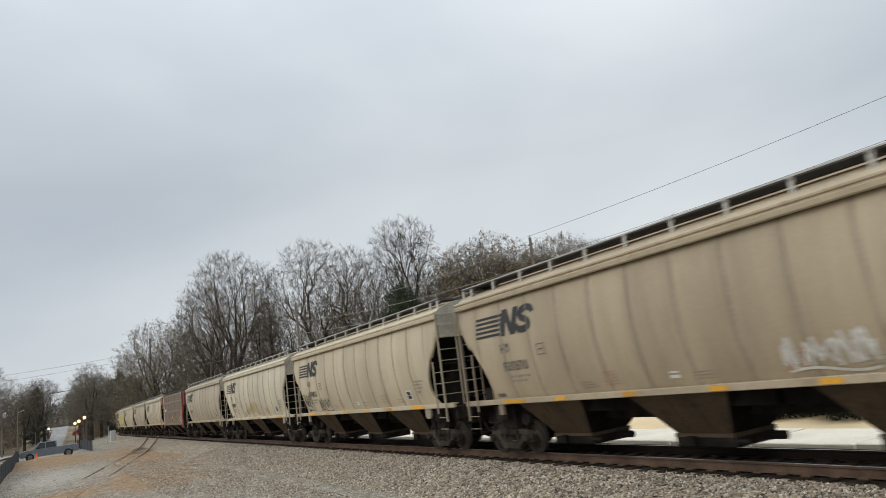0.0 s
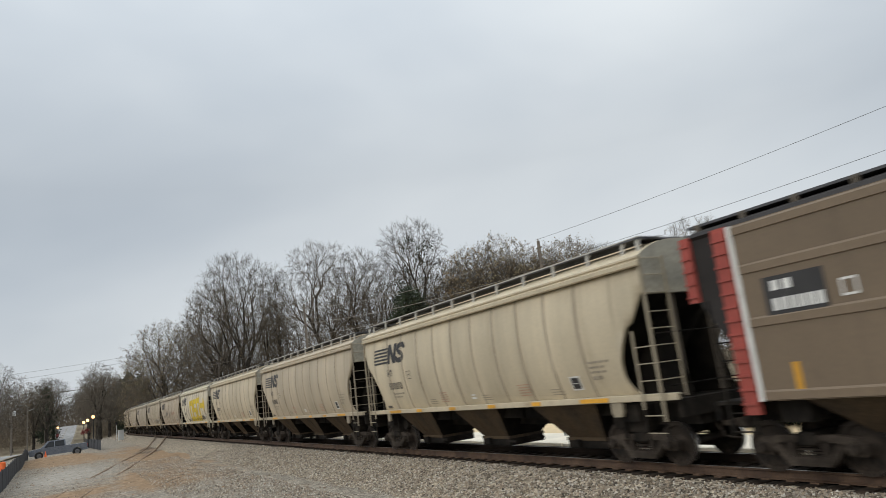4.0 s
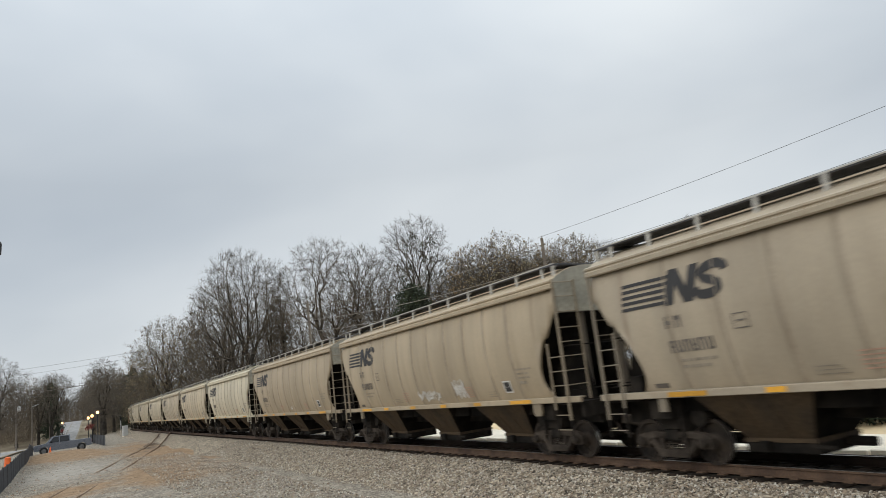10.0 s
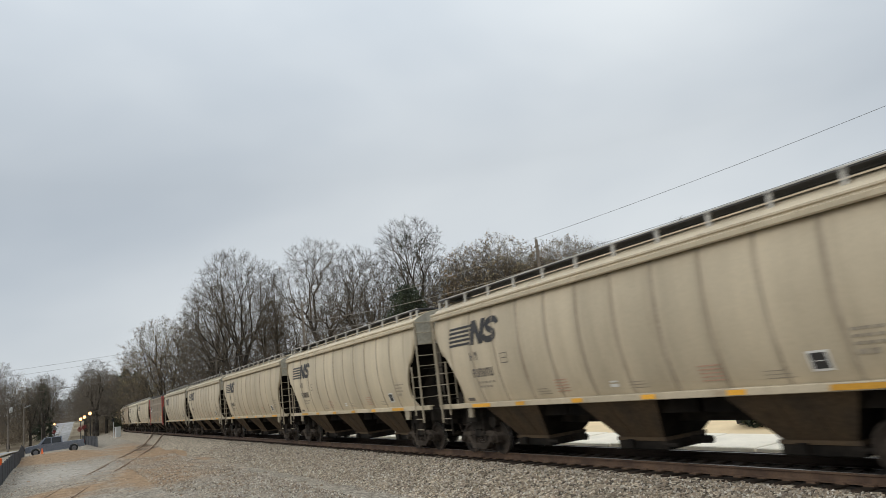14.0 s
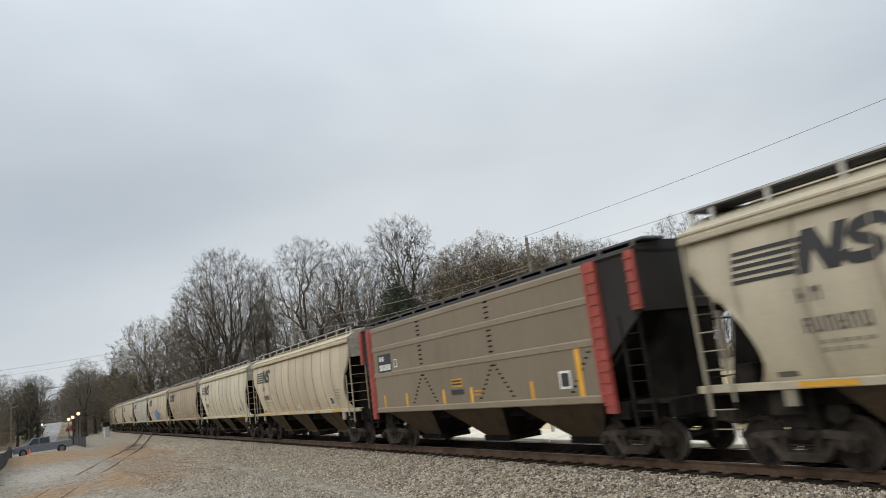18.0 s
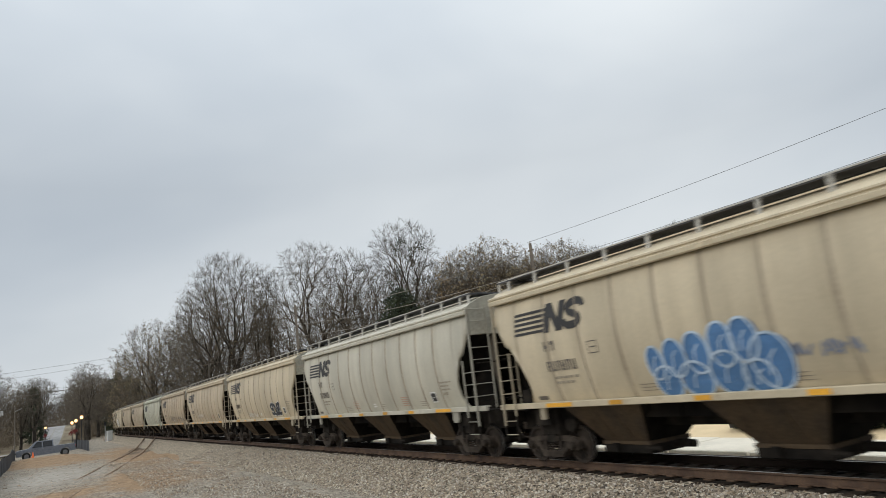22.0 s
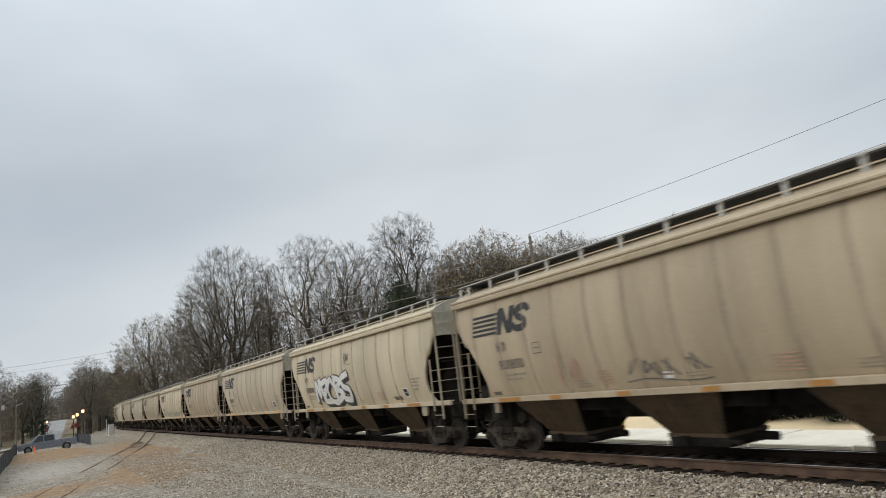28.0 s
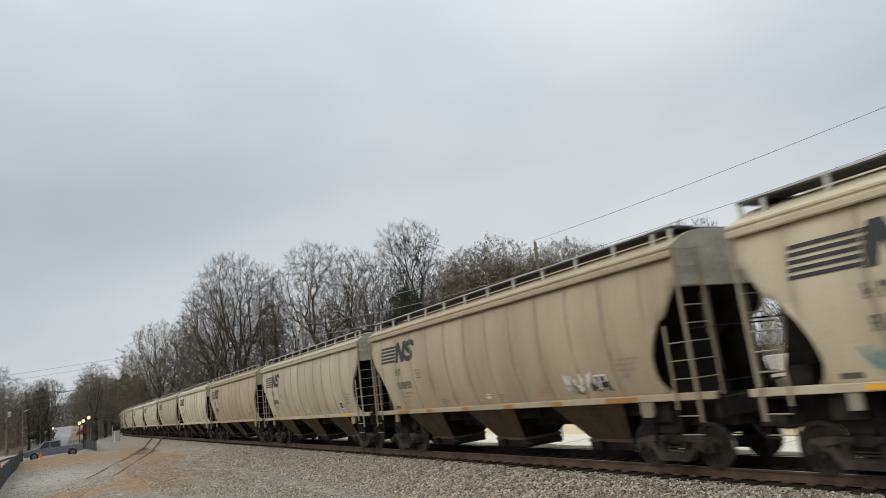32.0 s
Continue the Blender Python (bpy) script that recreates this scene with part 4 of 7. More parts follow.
def build_truck(car, y, key="truck"):
    if not TRUCK_MESH:
        TRUCK_MESH["frame"] = side_frame().mesh("side_frame", M_TRUCK)
        TRUCK_MESH["wheelset"] = wheelset().mesh("wheelset", [M_WHEEL, M_TREAD], False)
        TRUCK_MESH["cap"] = Shape().lathe([(0.0, 0.12), (0.07, 0.115), (0.10, 0.09), (0.11, 0.0), (0.11, -0.1)], (0, 0, 0), "x", 12).mesh("bearing_cap", M_TRUCK)
        sp = Shape()
        for k in (-0.15, 0.0, 0.15):
            for i in range(4):
                sp.tube((0, k, 0.30 + i * 0.06), (0, k, 0.335 + i * 0.06), 0.062, sides=6)
        TRUCK_MESH["spring"] = sp.mesh("spring_nest", M_TRUCK)
        TRUCK_MESH["bolster"] = Shape().box(-1.12, 1.12, -0.2, 0.2, 0.50, 0.74, 0, 0.03).tube((0, 0, 0.7), (0, 0, 0.9), 0.2, sides=12).box(
            -0.9, 0.9, -0.55, -0.5, 0.3, 0.42).box(-0.9, 0.9, 0.5, 0.55, 0.3, 0.42).mesh("bolster", M_UNDER)
    tr = part("truck", TRUCK_MESH["bolster"], None, car, "dark cast steel two-axle truck", at=pose(0, y, 0))
    for sg in (-1, 1):
        part("side_frame", TRUCK_MESH["frame"], None, tr, at=pose(sg * 1.02, 0, 0))
        part("spring_nest", TRUCK_MESH["spring"], None, tr, at=pose(sg * 1.02, 0, 0))
        for ay in (-0.89, 0.89):
            part("bearing_cap", TRUCK_MESH["cap"], None, tr, at=pose(sg * 1.12, ay, 0.457, 0, 0, 0 if sg > 0 else 180))
    for ay in (-0.89, 0.89):
        part("wheelset", TRUCK_MESH["wheelset"], None, tr, "steel wheels on an axle", at=pose(0, ay, 0.457))
    return tr


def build_brown():
    """Flat-sided brown hopper with red corner posts."""
    car = thing("brown_hopper_car", None, "dusty brown flat-sided hopper car with red corner posts", "freight car", "cars of the freight train")
    painted = []
    sh = Shape()
    for sg in (-1, 1):
        x0, x1 = sorted((sg * 1.50, sg * 1.56))
        sh.box(x0, x1, -6.25, 6.85, 1.36, 4.66)
    painted.append(part("body", sh, M_BROWN, car, "flat brown side sheets with lengthwise ridges"))
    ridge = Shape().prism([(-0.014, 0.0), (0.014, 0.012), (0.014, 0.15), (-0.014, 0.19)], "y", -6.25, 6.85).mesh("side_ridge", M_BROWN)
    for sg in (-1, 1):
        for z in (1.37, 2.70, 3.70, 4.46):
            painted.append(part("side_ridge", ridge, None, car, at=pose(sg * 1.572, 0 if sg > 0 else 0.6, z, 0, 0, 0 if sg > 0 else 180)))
    arc = [(1.56 * math.sin(a), 4.66 + 0.27 * math.cos(a)) for a in np.linspace(-math.pi / 2, math.pi / 2, 11)]
    part("roof", Shape().prism(arc + [(1.5, 4.6), (-1.5, 4.6)], "y", -7.8, 7.8), M_DARKPANEL, car, "dark arched roof")
    board = Shape().box(-0.35, 0.35, -8.0, 8.0, 4.89, 4.94).mesh("running_board", M_WALKWAY)
    for sg in (-1, 1):
        part("running_board", board, None, car, "dark grating walkway", at=pose(sg * 0.95, 0, 0))
    brm = Shape().box(-0.03, 0.03, -0.05, 0.05, 4.70, 4.93).mesh("walkway_bracket", M_POST)
    for i in range(15):
        part("walkway_bracket", brm, None, car, at=pose(-1.32, -7.7 + 1.1 * i, 0))
    post = Shape().box(-1.60, -1.50, -0.16, 0.16, 1.12, 4.68)
    for i in range(13):
        post.box(-1.63, -1.60, -0.17, 0.17, 1.3 + i * 0.26, 1.345 + i * 0.26)
    pom = post.mesh("corner_post", M_RED)
    end = Shape().box(-1.58, -1.46, -0.12, 0.12, 3.35, 4.68)
    for i in range(5):
        end.box(-1.61, -1.58, -0.13, 0.13, 3.45 + i * 0.26, 3.49 + i * 0.26)
    enm = end.mesh("corner_post", M_RED)
    edge = Shape().box(-1.592, -1.56, -0.05, 0.05, 1.36, 4.66).mesh("corner_edge", M_WHITE_INK)
    for sg in (-1, 1):
        part("corner_post", pom, None, car, "faded red corner post with rungs", at=pose(0, sg * 6.74 + 0.3, 0))
        part("corner_post", pom, None, car, at=pose(0, sg * 6.74 + 0.3, 0, 0, 0, 180))
        part("corner_post", enm, None, car, "faded red corner post with rungs", at=pose(0, 7.9 if sg > 0 else -7.72, 0))
        part("corner_edge", edge, None, car, at=pose(0, sg * 6.5 + 0.3, 0))
        turn = 0 if sg > 0 else 180
        inner = 7.2 if sg > 0 else 6.5
        panel = Shape()
        for px0, px1 in ((-1.50, -1.46), (1.46, 1.50)):
            wing = Shape().prism([(inner, 4.68), (7.84, 4.68), (7.84, 3.35), (inner, 2.3)], "x", px0, px1)
            part("end_wing", wing, M_DARKPANEL, car, "black end panel", at=pose(0, 0, 0, 0, 0, turn))
        panel.box(-1.455, 1.455, 7.74, 7.80, 3.3, 4.68)
        part("end_panel", panel, M_DARKPANEL, car, "black end panel", at=pose(0, 0, 0, 0, 0, turn))
        # Slope sheet coloured near black for the shade it lies in.
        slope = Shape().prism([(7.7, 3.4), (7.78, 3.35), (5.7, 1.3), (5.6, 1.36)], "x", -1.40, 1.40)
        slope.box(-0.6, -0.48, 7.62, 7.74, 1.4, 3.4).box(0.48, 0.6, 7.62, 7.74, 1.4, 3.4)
        part("slope_sheet", slope, M_SHADED_SHEET, car, at=pose(0, 0, 0, 0, 0, turn))
        # Solid block added to close the bright view through the car end.
        part("end_web", Shape().prism([(6.9, 1.35), (7.75, 1.35), (7.75, 3.36), (6.9, 2.5)], "x", -0.75, 0.75), M_SHADED_SHEET, car, at=pose(0, 0, 0, 0, 0, turn))
        deck = Shape().box(-1.40, 1.40, 6.95, 8.05, 1.30, 1.37).box(-1.36, 1.36, 7.98, 8.08, 1.0, 1.36).box(-1.3, 1.3, 6.1, 6.7, 0.95, 1.34)
        part("end_platform", deck, M_UNDER, car, at=pose(0, 0, 0, 0, 0, turn))
        coup = Shape().box(-0.12, 0.12, 8.0, 8.36, 0.74, 0.96, 0, 0.02).box(-0.17, 0.10, 8.28, 8.54, 0.70, 1.0, 0, 0.03)
        part("coupler", coup, M_TRUCK, car, at=pose(0, 0, 0, 0, 0, turn))
        lad = Shape().box(-1.5, -1.45, 7.05, 7.11, 0.75, 3.3).box(-1.5, -1.45, 7.62, 7.68, 0.75, 3.35)
        for z in (0.8, 1.15, 1.8, 2.15, 2.5, 2.85, 3.2):
            lad.tube((-1.48, 7.08, z), (-1.48, 7.66, z), 0.016, sides=6)
        keep = Shape()
        keep.v, keep.f, keep.m = ([(x, sg * y, z) for x, y, z in lad.v], lad.f, lad.m)
        part("ladder", keep, M_UNDER, car)
    part("centre_sill", Shape().box(-0.33, 0.33, -8.1, 8.1, 0.86, 1.34), M_UNDER, car)
    bay = Shape()
    top = [(-1.46, -1.75, 1.37), (1.46, -1.75, 1.37), (1.46, 1.75, 1.37), (-1.46, 1.75, 1.37)]
    low = [(-0.56, -0.65, 0.42), (0.56, -0.65, 0.42), (0.56, 0.65, 0.42), (-0.56, 0.65, 0.42)]
    for i in range(4):
        j = (i + 1) % 4
        # Dusty colour on the sides; the end faces have their shade painted on.
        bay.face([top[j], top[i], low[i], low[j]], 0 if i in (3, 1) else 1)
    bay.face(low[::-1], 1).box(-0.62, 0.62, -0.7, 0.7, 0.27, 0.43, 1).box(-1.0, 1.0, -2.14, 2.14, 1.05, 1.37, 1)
    bym = bay.mesh("hopper_bay", [M_BAY, M_SHADED_SHEET])
    for y in (-4.3, 0.0, 4.3):
        part("hopper_bay", bym, None, car, "dusty sloping discharge bay with end faces coloured for shade", at=pose(0, y, 0))
    # rows of rivet slots, and yellow marks
    slots = Shape()
    for y in (2.7, -1.75, -6.0):
        for z0, n in ((2.95, 5), (3.95, 4)):
            for i in range(n if y > -5 else 0):
                slots.box(-1.566, -1.558, y - 0.12, y + 0.12, z0 + i * 0.155, z0 + 0.05 + i * 0.155)
        for i in range(8):
            for sg in (-1, 1):
                if y > -5 or sg > 0:
                    slots.box(-1.566, -1.558, y + sg * (0.08 + i * 0.11) - 0.07, y + sg * (0.08 + i * 0.11) + 0.07, 2.55 - i * 0.13, 2.60 - i * 0.13)
    part("rivet_slots", slots, M_UNDER, car)
    mark = Shape().box(-1.569, -1.561, -0.07, 0.07, 1.5, 2.02).mesh("reflective_strip", M_YELLOW)
    tall = Shape().box(-1.569, -1.561, -0.09, 0.09, 1.45, 2.75).mesh("reflective_strip", M_YELLOW)
    for y in (6.0, 4.1, 1.35, -0.4, -3.5):
        part("reflective_strip", mark, None, car, at=pose(0, y, 0))
    part("reflective_strip", tall, None, car, at=pose(0, -5.5, 0))
    plate = part("number_panel", Shape().box(-1.572, -1.562, 5.15, 6.32, 2.86, 3.56), M_BLACK, car, "black panel with white number bars")
    bars = Shape()
    for i in range(2):
        bars.box(-1.578, -1.573, 6.0 - i * 0.24, 6.16 - i * 0.24, 3.30, 3.48)
    for i in range(6):
        bars.box(-1.578, -1.573, 6.06 - i * 0.17, 6.18 - i * 0.17, 2.94, 3.16)
    part("number_bars", joined(bars), M_WHITE_INK, plate)
    box = Shape().box(-1.570, -1.562, 4.62, 4.90, 3.0, 3.3)
    part("data_panel", box, M_WHITE_INK, car)
    part("data_panel", Shape().box(-1.574, -1.571, 4.66, 4.86, 3.04, 3.26), M_BROWN, car)
    data = Shape().box(-1.570, -1.562, 0.1, 0.8, 2.05, 2.32).box(-1.570, -1.562, -0.95, -0.55, 1.75, 1.80).box(-1.570, -1.562, -0.95, -0.55, 1.86, 1.91)
    part("data_panel", data, M_YELLOW, car)
    part("data_panel", Shape().box(-1.570, -1.562, 0.07, 0.83, 1.82, 1.98).box(-1.575, -1.571, 0.15, 0.75, 2.12, 2.17).box(-1.575, -1.571, 0.15, 0.75, 2.22, 2.27), M_BLACK, car)
    board_ = part("routing_board", Shape().box(-1.570, -1.562, -5.15, -4.70, 1.75, 2.20), M_WHITE_INK, car, "white framed black board")
    part("board_face", Shape().box(-1.575, -1.571, -5.08, -4.77, 1.81, 2.14), M_BLACK, board_)
    for y in (-6.45, 6.45):
        build_truck(car, y)
    return car, painted


# ---- graffiti ----
INKS = {}


def ink(name, colour):
    if name not in INKS:
        INKS[name] = material("spray_" + name, colour, 0.6, vary=0.18, scale=1.5, fine=12)
    return INKS[name]


def ribbon(sh, pts, width, out=0.02):
    """A sprayed line of that width through (y, z) points."""
    a, b = [], []
    for i, (y, z) in enumerate(pts):
        y0, z0 = pts[max(0, i - 1)]
        y1, z1 = pts[min(len(pts) - 1, i + 1)]
        d = math.hypot(y1 - y0, z1 - z0) or 1.0
        ny, nz = -(z1 - z0) / d * width / 2, (y1 - y0) / d * width / 2
        clamp = lambda v: max(1.58, min(4.36, v))
        a.append(on_side(y + ny, clamp(z + nz), out))
        b.append(on_side(y - ny, clamp(z - nz), out))
    return sh.strip(a, b)


def scribble(y0, y1, z0, z1, letters, rng, width):
    """Quick sprayed strokes, hooked and looped like handwriting, that spell nothing."""
    sh = Shape()
    step = (y1 - y0) / letters
    h = z1 - z0
    for k in range(letters):
        cy = y0 + (k + 0.5) * step
        for _ in range(rng.choice((1, 2, 2))):
            # a stroke through corners of a small grid, rounded off
            knots = [(cy + step * rng.uniform(-0.55, 0.55), z0 + h * (rng.uniform(0.0, 0.3) if (i + k) % 2 else rng.uniform(0.65, 1.0))) for i in range(rng.choice((3, 4, 5)))]
            pts = rounded(knots, 6)
            ribbon(sh, pts, width * rng.uniform(0.55, 0.85))
    # an underline with a hook
    if rng.random() < 0.4:
        ribbon(sh, [(y0 + (y1 - y0) * i / 10, z0 - 0.04 + 0.05 * math.sin(i * 0.6)) for i in range(11)], width * 0.5)
    return joined(sh)


def blob(sh, cy, cz, w, h, rng, out=0.02, slot=0):
    """A rounded filled letter body."""
    a, b = [], []
    ph, am = rng.uniform(0, 6.28), rng.uniform(0.04, 0.12)
    for i in range(15):
        v = -1 + 2 * i / 14
        z = max(1.58, cz + h * v)
        half = w * max(0.0, 1 - abs(v) ** 3.2) ** 0.5 + 0.004
        off = am * w * math.sin(3 * v + ph)
        a.append(on_side(cy - half + off, z, out))
        b.append(on_side(cy + half + off, z, out))
    return sh.strip(a, b, slot)


def rim(cy, cz, w, h):
    return [(cy + w * math.cos(t) * (1.0 if abs(math.cos(t)) > 0.5 else 1.05), cz + h * math.sin(t)) for t in np.linspace(0, 2 * math.pi, 25)]


def bubble_piece(car, rows, fill, line, rng, label):
    base = Shape()
    over = Shape()
    for k, (cy, cz, w, h) in enumerate(rows):
        blob(base, cy, cz, w, h, rng, 0.016 + 0.002 * k)
        ribbon(over, rim(cy, cz, w, h), 0.05, 0.045 + 0.002 * k)
        ribbon(over, [(cy + w * 0.3, cz - h * 0.5), (cy + w * 0.1, cz + h * 0.1), (cy - w * 0.3, cz + h * 0.4)], 0.035, 0.045 + 0.002 * k)
    g = part("graffiti", joined(base), fill, car, label)
    part("outline", joined(over), line, g)


def block_piece(car):
    """Tall yellow block letters and an arrow."""
    sh = Shape()
    for y0, y1, h in ((2.25, 0.30, 3.72), (-1.78, -3.75, 3.86)):
        patch(sh, y0, y0 - 0.62, 1.70, h, lean=-0.03, out=0.016)
        patch(sh, y1 + 0.62, y1, 1.70, h + 0.08, lean=-0.03, out=0.016)
        patch(sh, y0 - 0.62, y1 + 0.62, 1.70, 2.15, out=0.016)
        patch(sh, y0 - 0.62, y1 + 0.62, h - 0.50, h + 0.02, out=0.016)
    y0, y1 = 0.12, -1.66
    for z0, z1 in ((1.70, 2.12), (2.55, 2.98), (3.36, 3.80)):
        patch(sh, y0, y1, z0, z1, out=0.016)
    patch(sh, y0, y0 - 0.55, 2.98, 3.36, out=0.016)
    patch(sh, y1 + 0.6, y1, 2.12, 2.55, out=0.016)
    patch(sh, -3.95, -5.55, 2.86, 3.34, out=0.016)
    a = [on_side(-5.55, z, 0.016) for z in (2.38, 2.7, 3.1, 3.5, 3.78)]
    b = [on_side(y, z, 0.016) for y, z in ((-5.60, 2.40), (-6.1, 2.75), (-6.42, 3.08), (-6.1, 3.45), (-5.60, 3.76))]
    sh.strip(a, b)
    g = part("graffiti", joined(sh), ink("yellow", (0.72, 0.52, 0.02)), car, "tall yellow sprayed block letters with an arrow")
    rng = random.Random(8)
    for y in (2.7, 1.7, 0.4, -0.7, -2.0, -2.9):
        part("tag_line", scribble(y, y - 0.8, 1.72, 2.0, 3, rng, 0.045), ink("black", (0.03, 0.03, 0.03)), g)
    part("tag_line", scribble(-3.9, -5.0, 1.7, 2.3, 3, rng, 0.06), ink("black", (0.03, 0.03, 0.03)), g)


# strokes of made-up letter forms in a unit box
FORMS = [
    [[(0.05, 0.85), (0.95, 0.95), (0.15, 0.12), (1.0, 0.05)], [(0.3, 0.5), (0.75, 0.55)]],
    [[(0.5, 1.0), (0.05, 0.6), (0.15, 0.1), (0.8, 0.0), (0.95, 0.5), (0.5, 0.98)]],
    [[(0.1, 0.0), (0.15, 1.05)], [(0.12, 0.95), (0.8, 0.8), (0.2, 0.5)], [(0.2, 0.5), (0.95, 0.3), (0.1, 0.02)]],
    [[(0.95, 1.0), (0.2, 0.85), (0.25, 0.55), (0.85, 0.4), (0.75, 0.05), (0.0, 0.1)]],
    [[(0.0, 0.05), (0.3, 1.0), (0.55, 0.3), (0.8, 1.1), (1.0, 0.0)]],
    [[(0.1, 1.0), (0.15, 0.1), (0.85, 0.1), (0.9, 1.0)], [(0.5, 0.1), (0.5, 0.7)]],
]


def rounded(knots, n=5):
    """A smooth line through knots."""
    last = len(knots) - 1
    out = []
    for i in range(last):
        p0, p1, p2, p3 = knots[max(0, i - 1)], knots[i], knots[i + 1], knots[min(last, i + 2)]
        for j in range(n):
            t = j / n
            out.append(tuple(0.5 * (2 * b_ + (c_ - a_) * t + (2 * a_ - 5 * b_ + 4 * c_ - d_) * t * t + (3 * b_ - a_ - 3 * c_ + d_) * t ** 3)
                             for a_, b_, c_, d_ in zip(p0, p1, p2, p3)))
    return out + [knots[-1]]


def letter_piece(car, y0, y1, z0, z1, forms, width, fill, line, shade, label, rise=0.0):
    """Broad interlocking letter forms: a dark drop shade, an outline and the filling, one over the other."""
    low, rim_, body = Shape(), Shape(), Shape()
    step = (y1 - y0) / len(forms)
    for k, form in enumerate(forms):
        for stroke in FORMS[form]:
            pts = rounded([(y0 + step * (k - 0.12 + 1.24 * u), z0 + (z1 - z0) * v * (1 + rise * k / len(forms))) for u, v in stroke])
            if shade:
                ribbon(low, [(y - 0.09, z - 0.13) for y, z in pts], width * 1.35, 0.018)
            ribbon(rim_, pts, width * 1.42, 0.022 + 0.002 * k)
            ribbon(body, pts, width, 0.034 + 0.002 * k)
    g = part("graffiti", joined(body), fill, car, label)
    part("outline", joined(rim_), line, g)
    if shade:
        part("shadow", joined(low), shade, g)
    return g


def wild_piece(car):
    """White pointed letters over a black shadow, and a small tag above them."""
    g = letter_piece(car, 4.55, 0.05, 1.85, 2.85, (4, 0, 1, 2, 3), 0.27, ink("white", (0.72, 0.71, 0.68)), ink("grey_line", (0.10, 0.10, 0.10)), ink("black", (0.03, 0.03, 0.03)),
                     "white sprayed pointed letters over a black shadow", 0.25)
    part("tag_line", scribble(0.35, -0.35, 3.5, 3.95, 3, random.Random(3), 0.05), ink("faded_black", (0.16, 0.15, 0.14)), g)


# car by car: paint, then what is sprayed on it
TAN, CREAM, PALE, DUSK, GREENISH = (0.535, 0.445, 0.325), (0.69, 0.605, 0.455), (0.76, 0.70, 0.555), (0.50, 0.41, 0.30), (0.57, 0.585, 0.49)
PAINTS = {0: TAN, 1: CREAM, 2: PALE, 3: (0.58, 0.51, 0.40), 5: CREAM, 6: (0.60, 0.52, 0.40), 7: CREAM, 8: PALE, 9: (0.54, 0.46, 0.35), 10: (0.55, 0.47, 0.35),
          11: (0.50, 0.43, 0.335), 12: TAN, 13: TAN, 14: PALE, 15: CREAM, 16: (0.62, 0.54, 0.41), 17: CREAM, 18: (0.62, 0.54, 0.40), 19: (0.62, 0.55, 0.42), 20: (0.60, 0.54, 0.42),
          22: CREAM, 23: PALE, 24: DUSK, 25: CREAM, 26: (0.64, 0.62, 0.54), 27: CREAM, 28: (0.60, 0.51, 0.38), 29: TAN, 30: GREENISH, 31: TAN, 32: TAN, 33: CREAM,
          34: (0.62, 0.54, 0.42), 35: TAN, 36: CREAM, 37: TAN, 38: (0.6, 0.53, 0.41), 39: TAN}
COUNT = 49
BROWNS = (4, 21)
RUSTY_STRIPS = (3, 9, 32, 33, 35, 37)
FRONT = 1.811         # where the first car's front coupling face stands at the start
CARS = []


